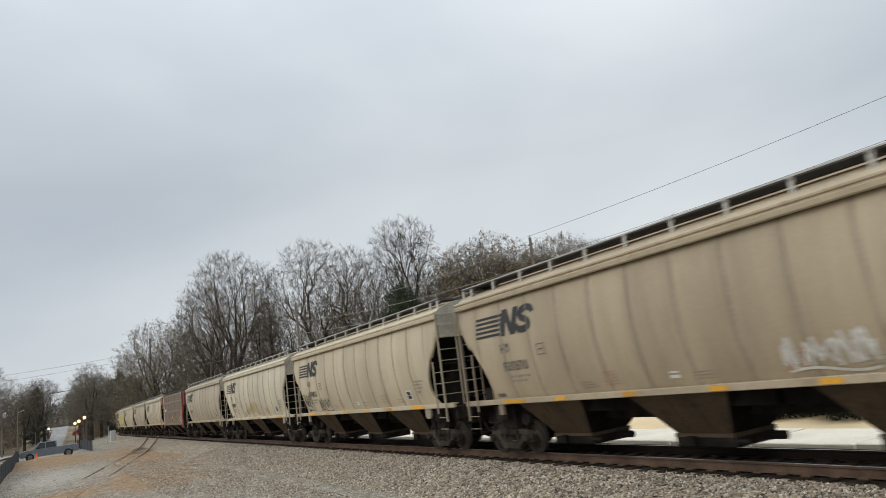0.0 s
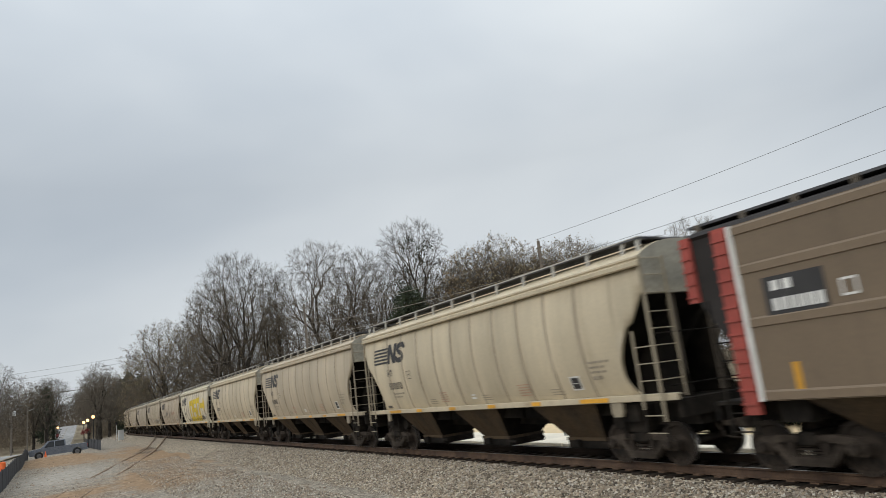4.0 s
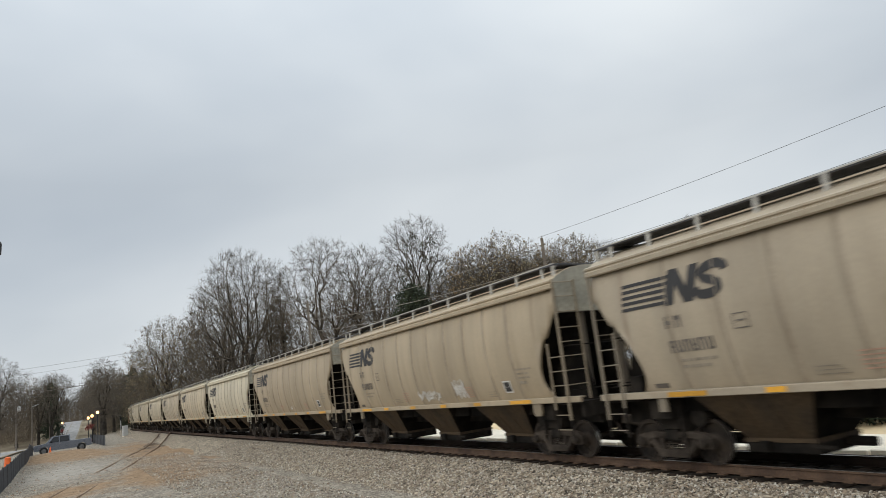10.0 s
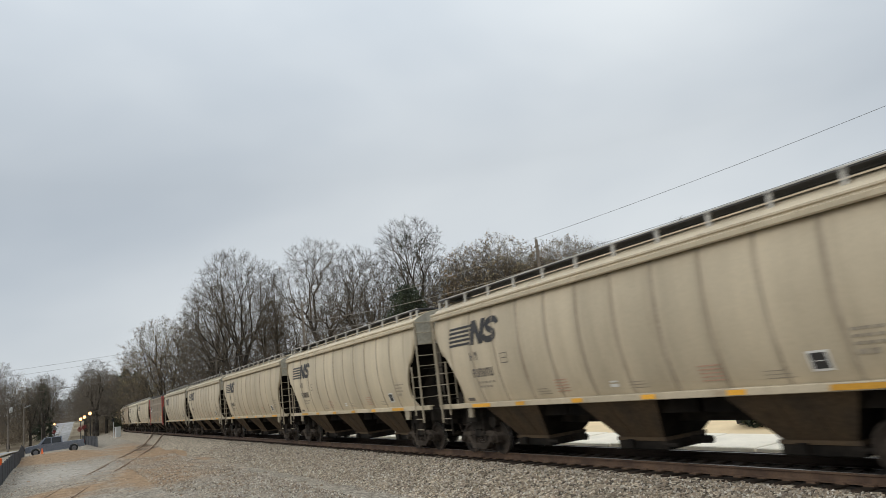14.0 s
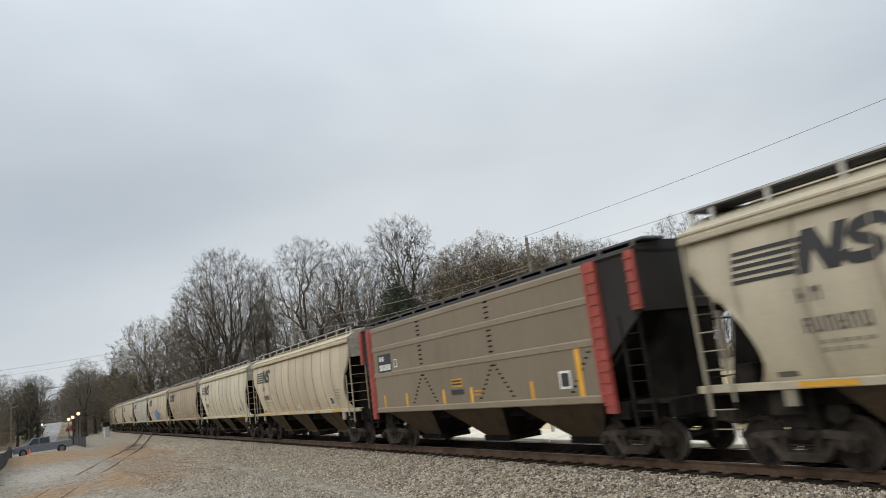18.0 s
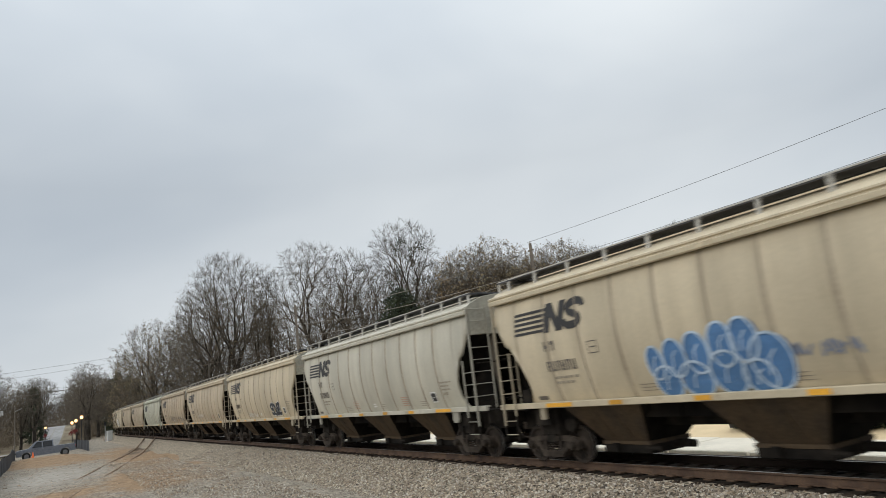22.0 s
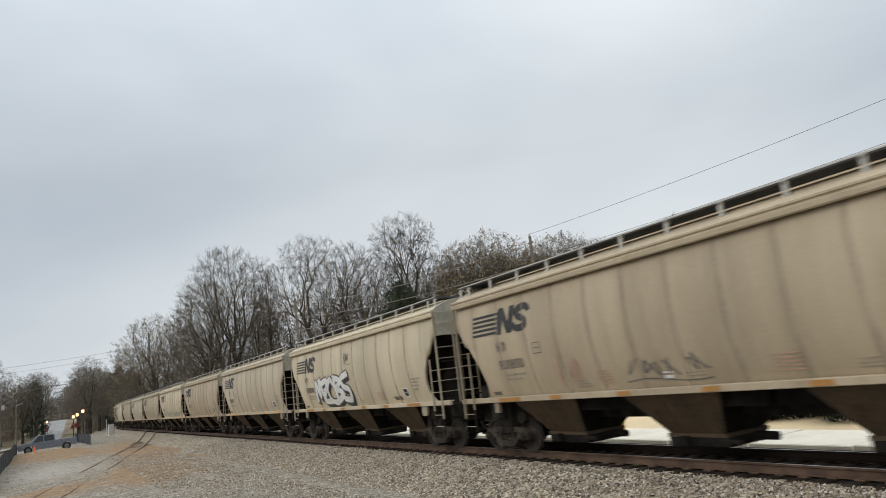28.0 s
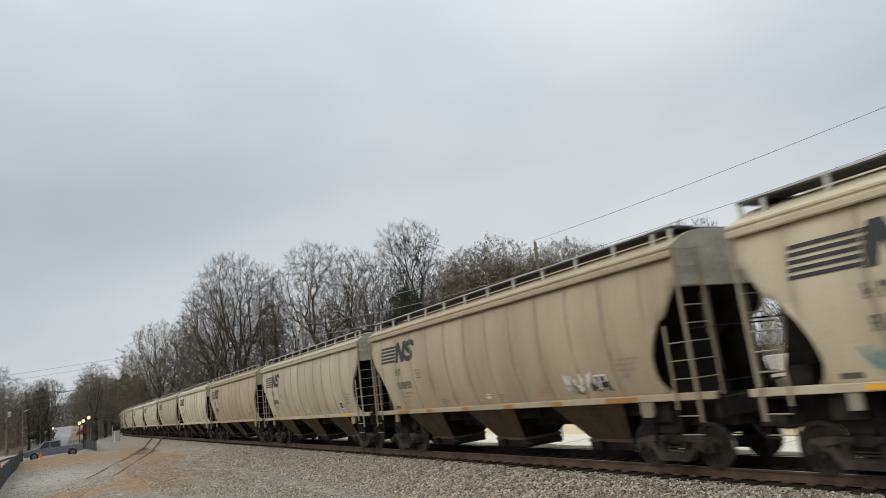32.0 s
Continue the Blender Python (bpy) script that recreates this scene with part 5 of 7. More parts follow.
def build_train():
    rng = random.Random(11)
    first, painted = build_hopper()
    brown, brown_painted = build_brown()
    s = FRONT
    for k in range(COUNT):
        is_brown = k in BROWNS
        length = BROWN_PITCH if is_brown else PITCH
        at = s + length / 2
        s += length
        if k == 0:
            ob = first
        elif k == BROWNS[0]:
            ob = brown
        else:
            ob = copy_thing(brown if is_brown else first, pose(0, 0, 0))
        CARS.append((ob, at, 6.45 if is_brown else 6.85))
        if is_brown:
            colour = (0.178, 0.130, 0.084) if k == 4 else (0.225, 0.178, 0.120)
        else:
            colour = PAINTS.get(k) or rng.choice((TAN, CREAM, CREAM, PALE, (0.60, 0.52, 0.40)))
        tone = colour
        colour = tuple(c * f for c, f in zip(colour, (0.865, 0.84, 0.79))) if not is_brown else colour
        for o in ob.children_recursive:
            o.color = (*colour, 1)
            base = o.name.split(".")[0]
            if base == "slope_sheet" or base == "hopper_bay":
                continue
            # Ridges painted lighter: dust, plus light on their slant put into the colour.
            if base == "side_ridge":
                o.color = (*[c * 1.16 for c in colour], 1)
            if base in ("side_sill", "eave_rail"):
                o.color = (*[c * (1.0 if base == "eave_rail" else 0.92) for c in colour], 1)
            if base == "jacking_pad":
                o.color = (*[c * 0.55 for c in colour], 1)
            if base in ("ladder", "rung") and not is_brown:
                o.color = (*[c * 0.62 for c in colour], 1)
            if base == "corner_edge" and k != BROWNS[0]:
                o.material_slots[0].link = "OBJECT"
                o.material_slots[0].material = M_RED
            if base == "reflective_strip" and k in RUSTY_STRIPS:
                o.material_slots[0].link = "OBJECT"
                o.material_slots[0].material = M_RUSTY_STRIP
        if not is_brown:
            words = {TAN: "tan, dust-stained", PALE: "off-white", DUSK: "brown, heavily dust-stained", GREENISH: "pale grey-green"}.get(tone, "cream")
            tagged(ob, words + " covered hopper freight car on the rails")
    tags = [
        (0, (-2.7, -4.3, 1.75, 2.35, 5), "dusty_white", 0.10), (1, (7.0, 5.9, 1.8, 2.6, 3), "black", 0.05), (1, (5.0, 3.3, 1.7, 2.3, 5), "black", 0.05),
        (2, (1.9, -1.2, 1.75, 2.6, 5), "pale_yellow", 0.07), (9, (3.3, 1.65, 2.3, 3.2, 6), "faded_black", 0.04), (9, (0.9, -0.3, 2.3, 3.1, 5), "faded_black", 0.04),
        (9, (-1.4, -2.9, 2.5, 3.1, 4), "red", 0.025), (9, (-3.3, -4.2, 2.6, 3.0, 3), "red", 0.03), (10, (4.5, 3.5, 2.0, 2.5, 4), "faded_black", 0.07), (10, (1.6, 1.0, 1.8, 2.4, 3), "dusty_white", 0.10),
        (10, (-1.8, -4.5, 1.8, 2.4, 5), "faded_black", 0.08), (12, (1.0, -1.0, 1.7, 2.1, 5), "dusty_white", 0.09), (12, (-2.0, -2.8, 1.7, 2.4, 3), "dusty_white", 0.09),
        (24, (4.1, 0.9, 1.8, 2.5, 6), "straw", 0.035), (25, (-0.9, -2.1, 2.1, 2.4, 5), "slate", 0.05), (29, (2.3, -1.5, 1.9, 2.4, 6), "faded_black", 0.05),
        (29, (-3.0, -4.6, 1.8, 2.4, 4), "faded_black", 0.06), (29, (-5.2, -6.2, 1.8, 2.2, 3), "faded_black", 0.05), (28, (3.5, 1.0, 1.9, 2.3, 5), "dusty_white", 0.05),
        (32, (3.6, 2.6, 1.8, 2.5, 3), "faded_red", 0.06), (32, (1.2, -1.2, 1.8, 2.3, 4), "faded_black", 0.05), (36, (6.4, 4.2, 1.7, 2.2, 6), "teal", 0.06), (36, (2.6, 0.2, 1.7, 2.2, 6), "teal", 0.06),
        (36, (-2.5, -4.4, 1.75, 2.2, 5), "teal", 0.06), (37, (-3.9, -5.3, 1.75, 2.25, 4), "white", 0.09), (37, (-3.7, -5.6, 1.72, 2.0, 5), "black", 0.05), (21, (-2.5, -4.6, 1.7, 2.4, 4), "dusty_white", 0.09),
        (27, (3.0, 0.8, 1.7, 2.0, 4), "dusty_white", 0.07), (33, (-4.0, -4.8, 1.7, 1.9, 2), "black", 0.04), (8, (4.4, 3.3, 1.68, 2.0, 3), "black", 0.05),
    ]
    palette = {"dusty_white": (0.66, 0.63, 0.57), "straw": (0.62, 0.55, 0.38), "black": (0.03, 0.03, 0.03), "pale_yellow": (0.62, 0.50, 0.18), "faded_black": (0.16, 0.15, 0.14), "red": (0.42, 0.10, 0.07), "faded_red": (0.50, 0.31, 0.23),
               "slate": (0.22, 0.25, 0.32), "teal": (0.20, 0.36, 0.36), "white": (0.72, 0.71, 0.68)}
    for k, spot, colour, width in tags:
        part("graffiti", scribble(*spot, rng, width), ink(colour, palette[colour]), CARS[k][0], "sprayed " + colour.replace("_", " ") + " scribble")
    block_piece(CARS[8][0])
    wild_piece(CARS[33][0])
    blue = [(2.30, 2.30, 0.22, 0.36), (1.75, 2.36, 0.30, 0.40), (1.15, 2.42, 0.30, 0.42), (0.52, 2.52, 0.30, 0.44), (0.0, 2.56, 0.30, 0.42), (-0.45, 2.12, 0.42, 0.52),
            (2.1, 1.88, 0.34, 0.34), (1.35, 1.90, 0.40, 0.36), (0.55, 1.98, 0.40, 0.42), (-0.1, 1.86, 0.34, 0.32)]
    bubble_piece(CARS[25][0], blue, ink("blue", (0.09, 0.21, 0.42)), ink("pale_blue", (0.50, 0.62, 0.75)), random.Random(2), "blue sprayed bubble letters with pale outlines")
    letter_piece(CARS[27][0], -2.7, -4.55, 1.80, 2.42, (3, 1, 5, 0), 0.17, ink("charcoal", (0.05, 0.055, 0.065)), ink("white", palette["white"]), None, "charcoal sprayed letters with white outlines")


build_train()


# ---- trees ----
def array_mesh(name, verts, faces, mat):
    """A mesh from arrays of corners and of faces with one count of corners each."""
    me = bpy.data.meshes.new(name)
    n, k = faces.shape
    me.vertices.add(len(verts))
    me.vertices.foreach_set("co", np.asarray(verts, np.float32).ravel())
    me.loops.add(n * k)
    me.loops.foreach_set("vertex_index", faces.astype(np.int32).ravel())
    me.polygons.add(n)
    me.polygons.foreach_set("loop_start", np.arange(0, n * k, k, dtype=np.int32))
    me.materials.append(mat)
    me.update(calc_edges=True)
    return me


def unit(v):
    return v / (np.linalg.norm(v, axis=-1, keepdims=True) + 1e-9)


def tubes(levels, name, mat):
    """Tapered tubes for rows of (from, to, radius, radius, sides)."""
    vs, fs, n = [], [], 0
    for p, q, r0, r1, k in levels:
        d = unit(q - p)
        ref = np.where(np.abs(d[:, 2:3]) < 0.9, np.array([[0.0, 0.0, 1.0]]), np.array([[1.0, 0.0, 0.0]]))
        u = unit(np.cross(d, ref))
        w = np.cross(d, u)
        if k == 1:
            # twigs finer than the eye can tell: one narrow blade each
            ang = (np.arange(len(p)) * 2.4)[:, None]
            u = u * np.cos(ang) + w * np.sin(ang)
            vs.append(np.stack([p - u * r0[:, None], p + u * r0[:, None], q + u * r1[:, None], q - u * r1[:, None]], 1).reshape(-1, 3))
            fs.append(n + np.arange(4 * len(p)).reshape(-1, 4))
            n += 4 * len(p)
            continue
        a = 2 * math.pi * np.arange(k) / k
        ring = u[:, None, :] * np.cos(a)[None, :, None] + w[:, None, :] * np.sin(a)[None, :, None]
        low, top = p[:, None, :] + ring * r0[:, None, None], q[:, None, :] + ring * r1[:, None, None]
        m = len(p)
        vs.append(np.concatenate([low, top], 1).reshape(-1, 3))
        base = n + np.arange(m)[:, None] * 2 * k
        i, j = np.arange(k), (np.arange(k) + 1) % k
        fs.append(np.stack([base + i, base + j, base + k + j, base + k + i], -1).reshape(-1, 4))
        n += m * 2 * k
    return array_mesh(name, np.concatenate(vs), np.concatenate(fs), mat)


def grow_tree(seed, height, profile, lo, tips=800, crooked=1.0, forks=1, leaf=0.0, leaf_size=0.075, twigs=7, tip_r=0.011, reach=0.85):
    """A bare tree whose limbs divide again and again towards buds spread through its crown. profile: (share of the crown's height, radius).
    Trunk and limbs in one mesh, twigs in another, withered leaves in a third."""
    rng = np.random.default_rng(seed)
    z0 = lo * height
    v = rng.random(tips * 6)
    r = np.interp(v, [q[0] for q in profile], [q[1] for q in profile])
    keep = rng.random(len(v)) < (r / r.max()) ** 1.6
    v, r = v[keep][:tips], r[keep][:tips]
    ang = rng.uniform(0, 6.28, len(v))
    lump = np.array([1 + 0.30 * noise.noise(Vector((2.1 * math.cos(t), 2.1 * math.sin(t), 4.5 * w + seed))) for t, w in zip(ang, v)])
    rad = r * lump * rng.random(len(v)) ** 0.42
    buds = np.stack([np.cos(ang) * rad, np.sin(ang) * rad, z0 + (height - z0) * v * (0.96 + 0.06 * lump)], 1)
    limbs = {k: ([], [], [], []) for k in (8, 6, 4, 3)}
    out_dir = np.zeros_like(buds)

    def stretch(p, c, q, r0, r1, n, sides):
        """A bent limb from p to q, drawn towards c on its way."""
        t = np.linspace(0, 1, n + 1)[:, None]
        line = (1 - t) ** 2 * p + 2 * t * (1 - t) * c + t * t * q
        if n > 2:
            line[1:-1] += rng.normal(0, 0.035 * crooked * np.linalg.norm(q - p) / 2, (n - 1, 3))
        rr = r0 + (r1 - r0) * t[:, 0]
        for store, val in zip(limbs[sides], (line[:-1], line[1:], rr[:-1], rr[1:])):
            store.append(val)

    def size(n):
        return tip_r * n ** 0.53

    todo = []
    groups = np.array_split(np.argsort(np.arctan2(buds[:, 1], buds[:, 0])), forks)
    for g in groups:
        foot = np.array([0.0, 0.0, 0.0]) if forks == 1 else np.array([*(buds[g, :2].mean(0) * 0.10), 0.0])
        top = foot + np.array([*(buds[g, :2].mean(0) * 0.06), max(1.2, z0 * 0.82)])
        stretch(foot, (foot + top) / 2 + rng.normal(0, 0.1, 3) * (1, 1, 0), top, size(len(g)) * 1.18, size(len(g)), 5, 8)
        todo.append((top, np.array([0.0, 0.0, 1.0]), g))
    while todo:
        p, d, idx = todo.pop()
        n = len(idx)
        pts = buds[idx]
        axis = rng.normal(0, 1, 3) * (pts.std(0) + 1e-3)
        order = np.argsort(pts @ axis)
        cut = max(1, min(n - 1, int(n * rng.uniform(0.30, 0.70))))
        for g in (idx[order[:cut]], idx[order[cut:]]):
            m = len(g)
            c = buds[g].mean(0)
            f = 1.0 if m == 1 else 0.26 + 0.22 * rng.random() + (0.14 if m < 12 else 0.0)
            if m > 1:
                # the fork lies short of every bud that it feeds
                u = unit(c - p)
                f = min(f, max(0.12, 0.7 * float(((buds[g] - p) @ u).min()) / (np.linalg.norm(c - p) + 1e-6)))
            q = p + (c - p) * f
            span = np.linalg.norm(q - p)
            if m > 3:
                q = q + rng.normal(0, 0.06 * crooked * span, 3)
                q[2] = min(q[2], c[2] + 0.3)
            bend_at = p + (d * 0.55 + (q - p) / max(span, 1e-6) * 0.45) * span * 0.45 + rng.normal(0, 0.05 * crooked * span, 3)
            k, sides = (4, 8) if m > 120 else (4, 6) if m > 30 else (3, 4) if m > 5 else (2, 3)
            stretch(p, bend_at, q, min(size(n), size(m) * 1.25), size(m), k, sides)
            way = unit(q - bend_at)
            if m == 1:
                out_dir[g[0]] = way
            else:
                todo.append((q, way, g))
    wood = [tuple(np.concatenate(a) for a in limbs[k]) + (k,) for k in (8, 6)]
    spray = [tuple(np.concatenate(a) for a in limbs[k]) + (k,) for k in (4, 3)]
    # a spray of fine twigs at each bud
    p = np.repeat(buds, twigs, 0) - np.repeat(out_dir, twigs, 0) * rng.uniform(0, 0.6, (len(buds) * twigs, 1))
    d = unit(np.repeat(out_dir, twigs, 0) * 1.2 + rng.normal(0, 0.55, p.shape) + np.array([0, 0, 0.3]))
    ln_ = reach * rng.uniform(0.45, 1.25, (len(p), 1))
    m1 = p + d * ln_
    fine = np.full(len(p), tip_r * 0.75)
    spray.append((p, m1, fine, fine * 0.7, 1))
    for at in (0.35, 0.65, 0.85):
        d2 = unit(d + rng.normal(0, 0.7, d.shape))
        p2 = p + d * ln_ * at
        spray.append((p2, p2 + d2 * ln_ * rng.uniform(0.35, 0.7, ln_.shape), fine * 0.75, fine * 0.5, 1))
    leaves = None
    if leaf:
        pick = m1[rng.random(len(m1)) < leaf]
        leaves = leaf_mesh(pick + rng.normal(0, 0.15, pick.shape), rng, leaf_size, M_LEAF_BROWN)
    return tubes(wood, "trunk", M_BARK), tubes(spray, "crown", M_TWIG), leaves, float(buds[:, 2].max()) + 0.3


def leaf_mesh(points, rng, size, mat, name="foliage", thin=0.5, rise=0.0):
    """Small four-cornered leaves or blades at points, turned at random; rise makes them stand up."""
    pts = np.asarray(points, float)
    n = len(pts)
    a = unit(rng.normal(0, 1, (n, 3)) + np.array([0, 0, rise]) * np.sign(rng.normal(0, 1, (n, 1)) + 2))
    b = unit(np.cross(a, rng.normal(0, 1, (n, 3))))
    s = (size * rng.uniform(0.6, 1.3, n))[:, None]
    v = np.stack([pts - a * s, pts + b * s * thin, pts + a * s, pts - b * s * thin], 1).reshape(-1, 3)
    return array_mesh(name, v, np.arange(4 * n).reshape(-1, 4), mat)


def tree(name, meshes, x, y, height, turn, label, category="tree", group=""):
    sc = height / meshes[3]
    ob = thing(name, None, label, category, group, at=pose(x, y, ground_z(x, y) - 0.15, 0, 0, turn) @ Matrix.Diagonal((sc, sc, sc, 1)))
    for nm, me in zip(("trunk", "crown", "foliage"), meshes[:3]):
        if me:
            part(nm, me, None, ob)
    return ob


def conifer(seed, height, radius, power=0.75, needle=0.20, dense=1):
    """A dense evergreen: trunk and whorls of drooping boughs with needle tufts."""
    rng = np.random.default_rng(seed)
    pts, segs = [], Shape().tube((0, 0, 0), (0, 0, height), height * 0.018, 0.03, 7)
    z = height * 0.08
    while z < height * 0.98:
        reach = radius * (1 - z / height) ** power * rng.uniform(0.75, 1.15) + 0.2
        for k in range(7):
            a = rng.uniform(0, 6.28)
            for i in range(int(12 + reach * 9) * dense):
                f = rng.uniform(0.15, 1.0)
                pts.append(np.array([math.cos(a) * reach * f, math.sin(a) * reach * f, z + rng.normal(0, 0.25) - 0.25 * f]) + rng.normal(0, 0.16, 3))
        z += height * 0.03
    return segs.mesh("trunk", M_BARK), leaf_mesh(pts, rng, needle, M_LEAF_GREEN, "crown"), None, height


def polar(bearing, distance):
    a = radians(bearing)
    return math.sin(a) * distance, math.cos(a) * distance


DOME = [(0, 4.4), (0.15, 6.6), (0.45, 7.4), (0.75, 6.2), (0.92, 4.0), (1, 1.6)]
EGG = [(0, 3.2), (0.2, 5.4), (0.5, 6.4), (0.75, 5.6), (0.92, 3.6), (1, 1.2)]
BALL = [(0, 5.0), (0.2, 7.6), (0.5, 8.4), (0.75, 7.4), (0.92, 5.2), (1, 2.2)]
VASE = [(0, 1.6), (0.3, 3.4), (0.6, 5.2), (0.85, 5.2), (1, 2.4)]
WIDE = [(0, 4.2), (0.2, 7.0), (0.5, 7.8), (0.75, 6.8), (0.92, 4.6), (1, 1.8)]
WAND = [(0, 1.0), (0.3, 1.9), (0.6, 2.2), (0.85, 1.5), (1, 0.4)]
BARE = {
    "oak": grow_tree(21, 25, DOME, 0.22, 1250, 1.3, tip_r=0.012, twigs=6),
    "poplar": grow_tree(4, 25, WIDE, 0.06, 2500, 0.3, leaf=0.12, leaf_size=0.10, twigs=5, reach=0.8),
    "tall": grow_tree(37, 28, VASE, 0.30, 800, 0.8, forks=2, tip_r=0.012, twigs=6, reach=0.7),
    "round": grow_tree(52, 22, BALL, 0.08, 1800, 0.4, leaf=0.75, leaf_size=0.14, twigs=5, reach=0.8),
    "slim": grow_tree(64, 22, WAND, 0.14, 420, 0.3, twigs=6, reach=0.7),
    "thick": grow_tree(71, 20, EGG, 0.16, 850, 0.5, leaf=0.26, leaf_size=0.115, twigs=4, reach=0.7),
    "mid": grow_tree(85, 20, EGG, 0.14, 950, 0.5, leaf=0.10, leaf_size=0.09, twigs=5, reach=0.7),
    "sapling": grow_tree(93, 14, [(0, 1.2), (0.3, 2.6), (0.6, 3.1), (0.85, 2.2), (1, 0.7)], 0.08, 420, 0.5, leaf=0.06, twigs=6, reach=0.7),
    "distant": grow_tree(97, 20, EGG, 0.26, 700, 0.7, leaf=0.07, leaf_size=0.12, twigs=5, tip_r=0.014),
}
LABELS_FAR = {"sapling": "slender bare young tree in the undergrowth", "distant": "bare tree with brown leaf remnants beside the road"}
EVERGREEN = conifer(3, 12, 3.6)
PINE = conifer(9, 15, 3.4, 0.45)

# kind, bearing from the camera, distance, height
LONE = [("round", 6.7, 150, 22.6), ("round", 8.8, 148, 20.5), ("round", 5.2, 162, 18.0), ("poplar", 12.2, 104, 26.2), ("poplar", 10.4, 112, 22.6), ("slim", 15.2, 104, 24.0), ("slim", 14.2, 100, 20.6),
        ("oak", 18.9, 98, 25.8), ("oak", 22.1, 100, 24.6), ("tall", 26.8, 98, 27.6), ("mid", 24.4, 112, 24.4), ("mid", 29.2, 110, 23.0), ("mid", 16.6, 114, 20.0), ("oak", 1.95, 190, 19.0), ("oak", -4.6, 118, 14.0),
        ("mid", 19.6, 128, 20.0), ("mid", 22.8, 124, 21.0), ("thick", 26.2, 122, 20.0), ("mid", 14.8, 126, 18.0)]
LABELS = {"oak": "large bare oak with crooked spreading limbs", "poplar": "tall bare tree with upright limbs and a few withered leaves",
          "tall": "tall bare tree with mistletoe clumps high in its crown", "round": "broad tree with brown withered leaves", "slim": "slim bare tree at the wood's edge",
          "thick": "bare woodland tree with some rusty leaves", "mid": "bare tree at the edge of the wood"}
for k, (kind, b, d, hh) in enumerate(LONE):
    t_ob = tree("tree", BARE[kind], *polar(b, d), hh, 40 * k, LABELS[kind], "tree", "bare trees behind the track")
    if kind == "tall":
        rng_m = np.random.default_rng(12)
        spots = [np.array(c) + rng_m.normal(0, 0.42, 3) for c in ((1.5, 0.4, 22.0), (-0.8, 1.2, 20.5), (-2.4, -0.5, 18.5), (0.6, -1.6, 23.2), (2.2, 1.0, 19.0), (-1.2, 0.2, 24.0), (2.6, -0.6, 24.4), (0.2, 0.8, 25.4)) for _ in range(80)]
        part("mistletoe", leaf_mesh(spots, rng_m, 0.17, M_LEAF_GREEN, "mistletoe"), None, t_ob, "dark green mistletoe clumps")
rng_w = random.Random(17)
for i in range(15):
    b = 29.2 + 11.4 * (i + rng_w.uniform(0, 1)) / 15
    kind = rng_w.choice(("thick", "mid", "mid", "round") if b < 36 else ("round", "thick", "round"))
    tree("tree", BARE[kind], *polar(b, rng_w.uniform(96, 116)), rng_w.uniform(19.6, 21.6) + (1.2 if 32 < b < 35 else 0) - (1.2 if b > 40 else 0), rng_w.uniform(0, 360), LABELS[kind], "tree", "bare trees behind the track")
for b, d, hh, kind in ((42.2, 104, 20.4, "mid"), (44.4, 106, 20.0, "mid"), (50.0, 98, 20.6, "mid"), (51.6, 104, 19.8, "slim"), (47.5, 110, 17.0, "thick"), (56.0, 100, 15.0, "mid"), (61.0, 100, 15.0, "mid")):
    tree("tree", BARE[kind], *polar(b, d), hh, b * 50, LABELS[kind], "tree", "bare trees behind the track")
CEDAR = conifer(5, 15, 4.4, 0.35, 0.13, 3)
tree("evergreen_tree", CEDAR, *polar(26.1, 84), 15.4, 0, "dark green dense evergreen among bare trees", "tree")
# understorey behind the train
for i in range(26):
    b = 6.0 + 40.0 * (i + rng_w.uniform(0, 1)) / 26
    tree("tree", BARE["sapling"], *polar(b, rng_w.uniform(114, 150) + (40 if b < 9 else 0)), rng_w.uniform(10, 16), rng_w.uniform(0, 360), LABELS_FAR["sapling"], "tree", "bare trees behind the track")
# woods at the far end of the road
for b, d, hh, kind in ((2.0, 205, 20.5, "thick"), (1.2, 260, 17.0, "mid"), (3.3, 240, 19.0, "mid"), (-2.2, 215, 18.0, "mid"), (-1.6, 250, 19.5, "thick"),
                       (0.9, 400, 20.0, "mid"), (1.6, 300, 21.0, "thick"), (4.4, 260, 21.0, "thick"), (5.6, 300, 24.0, "mid"), (0.2, 460, 18.0, "thick"), (-0.5, 480, 17.0, "mid"), (2.7, 280, 22.0, "thick"),
                       (-1.4, 215, 21.5, "mid"), (-1.0, 240, 22.0, "mid"), (0.6, 450, 22.0, "mid"), (1.2, 440, 24.0, "mid"), (-3.5, 215, 20.0, "mid"), (1.8, 196, 20.0, "mid"), (2.6, 210, 19.0, "mid"), (1.3, 225, 18.0, "mid"), (3.9, 190, 17.0, "mid")):
    tree("tree", BARE["distant"], *polar(b, d), hh * 0.86, b * 70, LABELS_FAR["distant"], "tree", "trees beside the road")
for b, d, hh in ((-1.45, 236, 16.5), (3.5, 235, 16.5), (4.0, 230, 18.0), (4.7, 235, 17.0), (5.3, 240, 15.5)):
    tree("pine_tree", PINE, *polar(b, d), hh, b * 30, "dark evergreen pine beside the road", "tree", "trees beside the road")


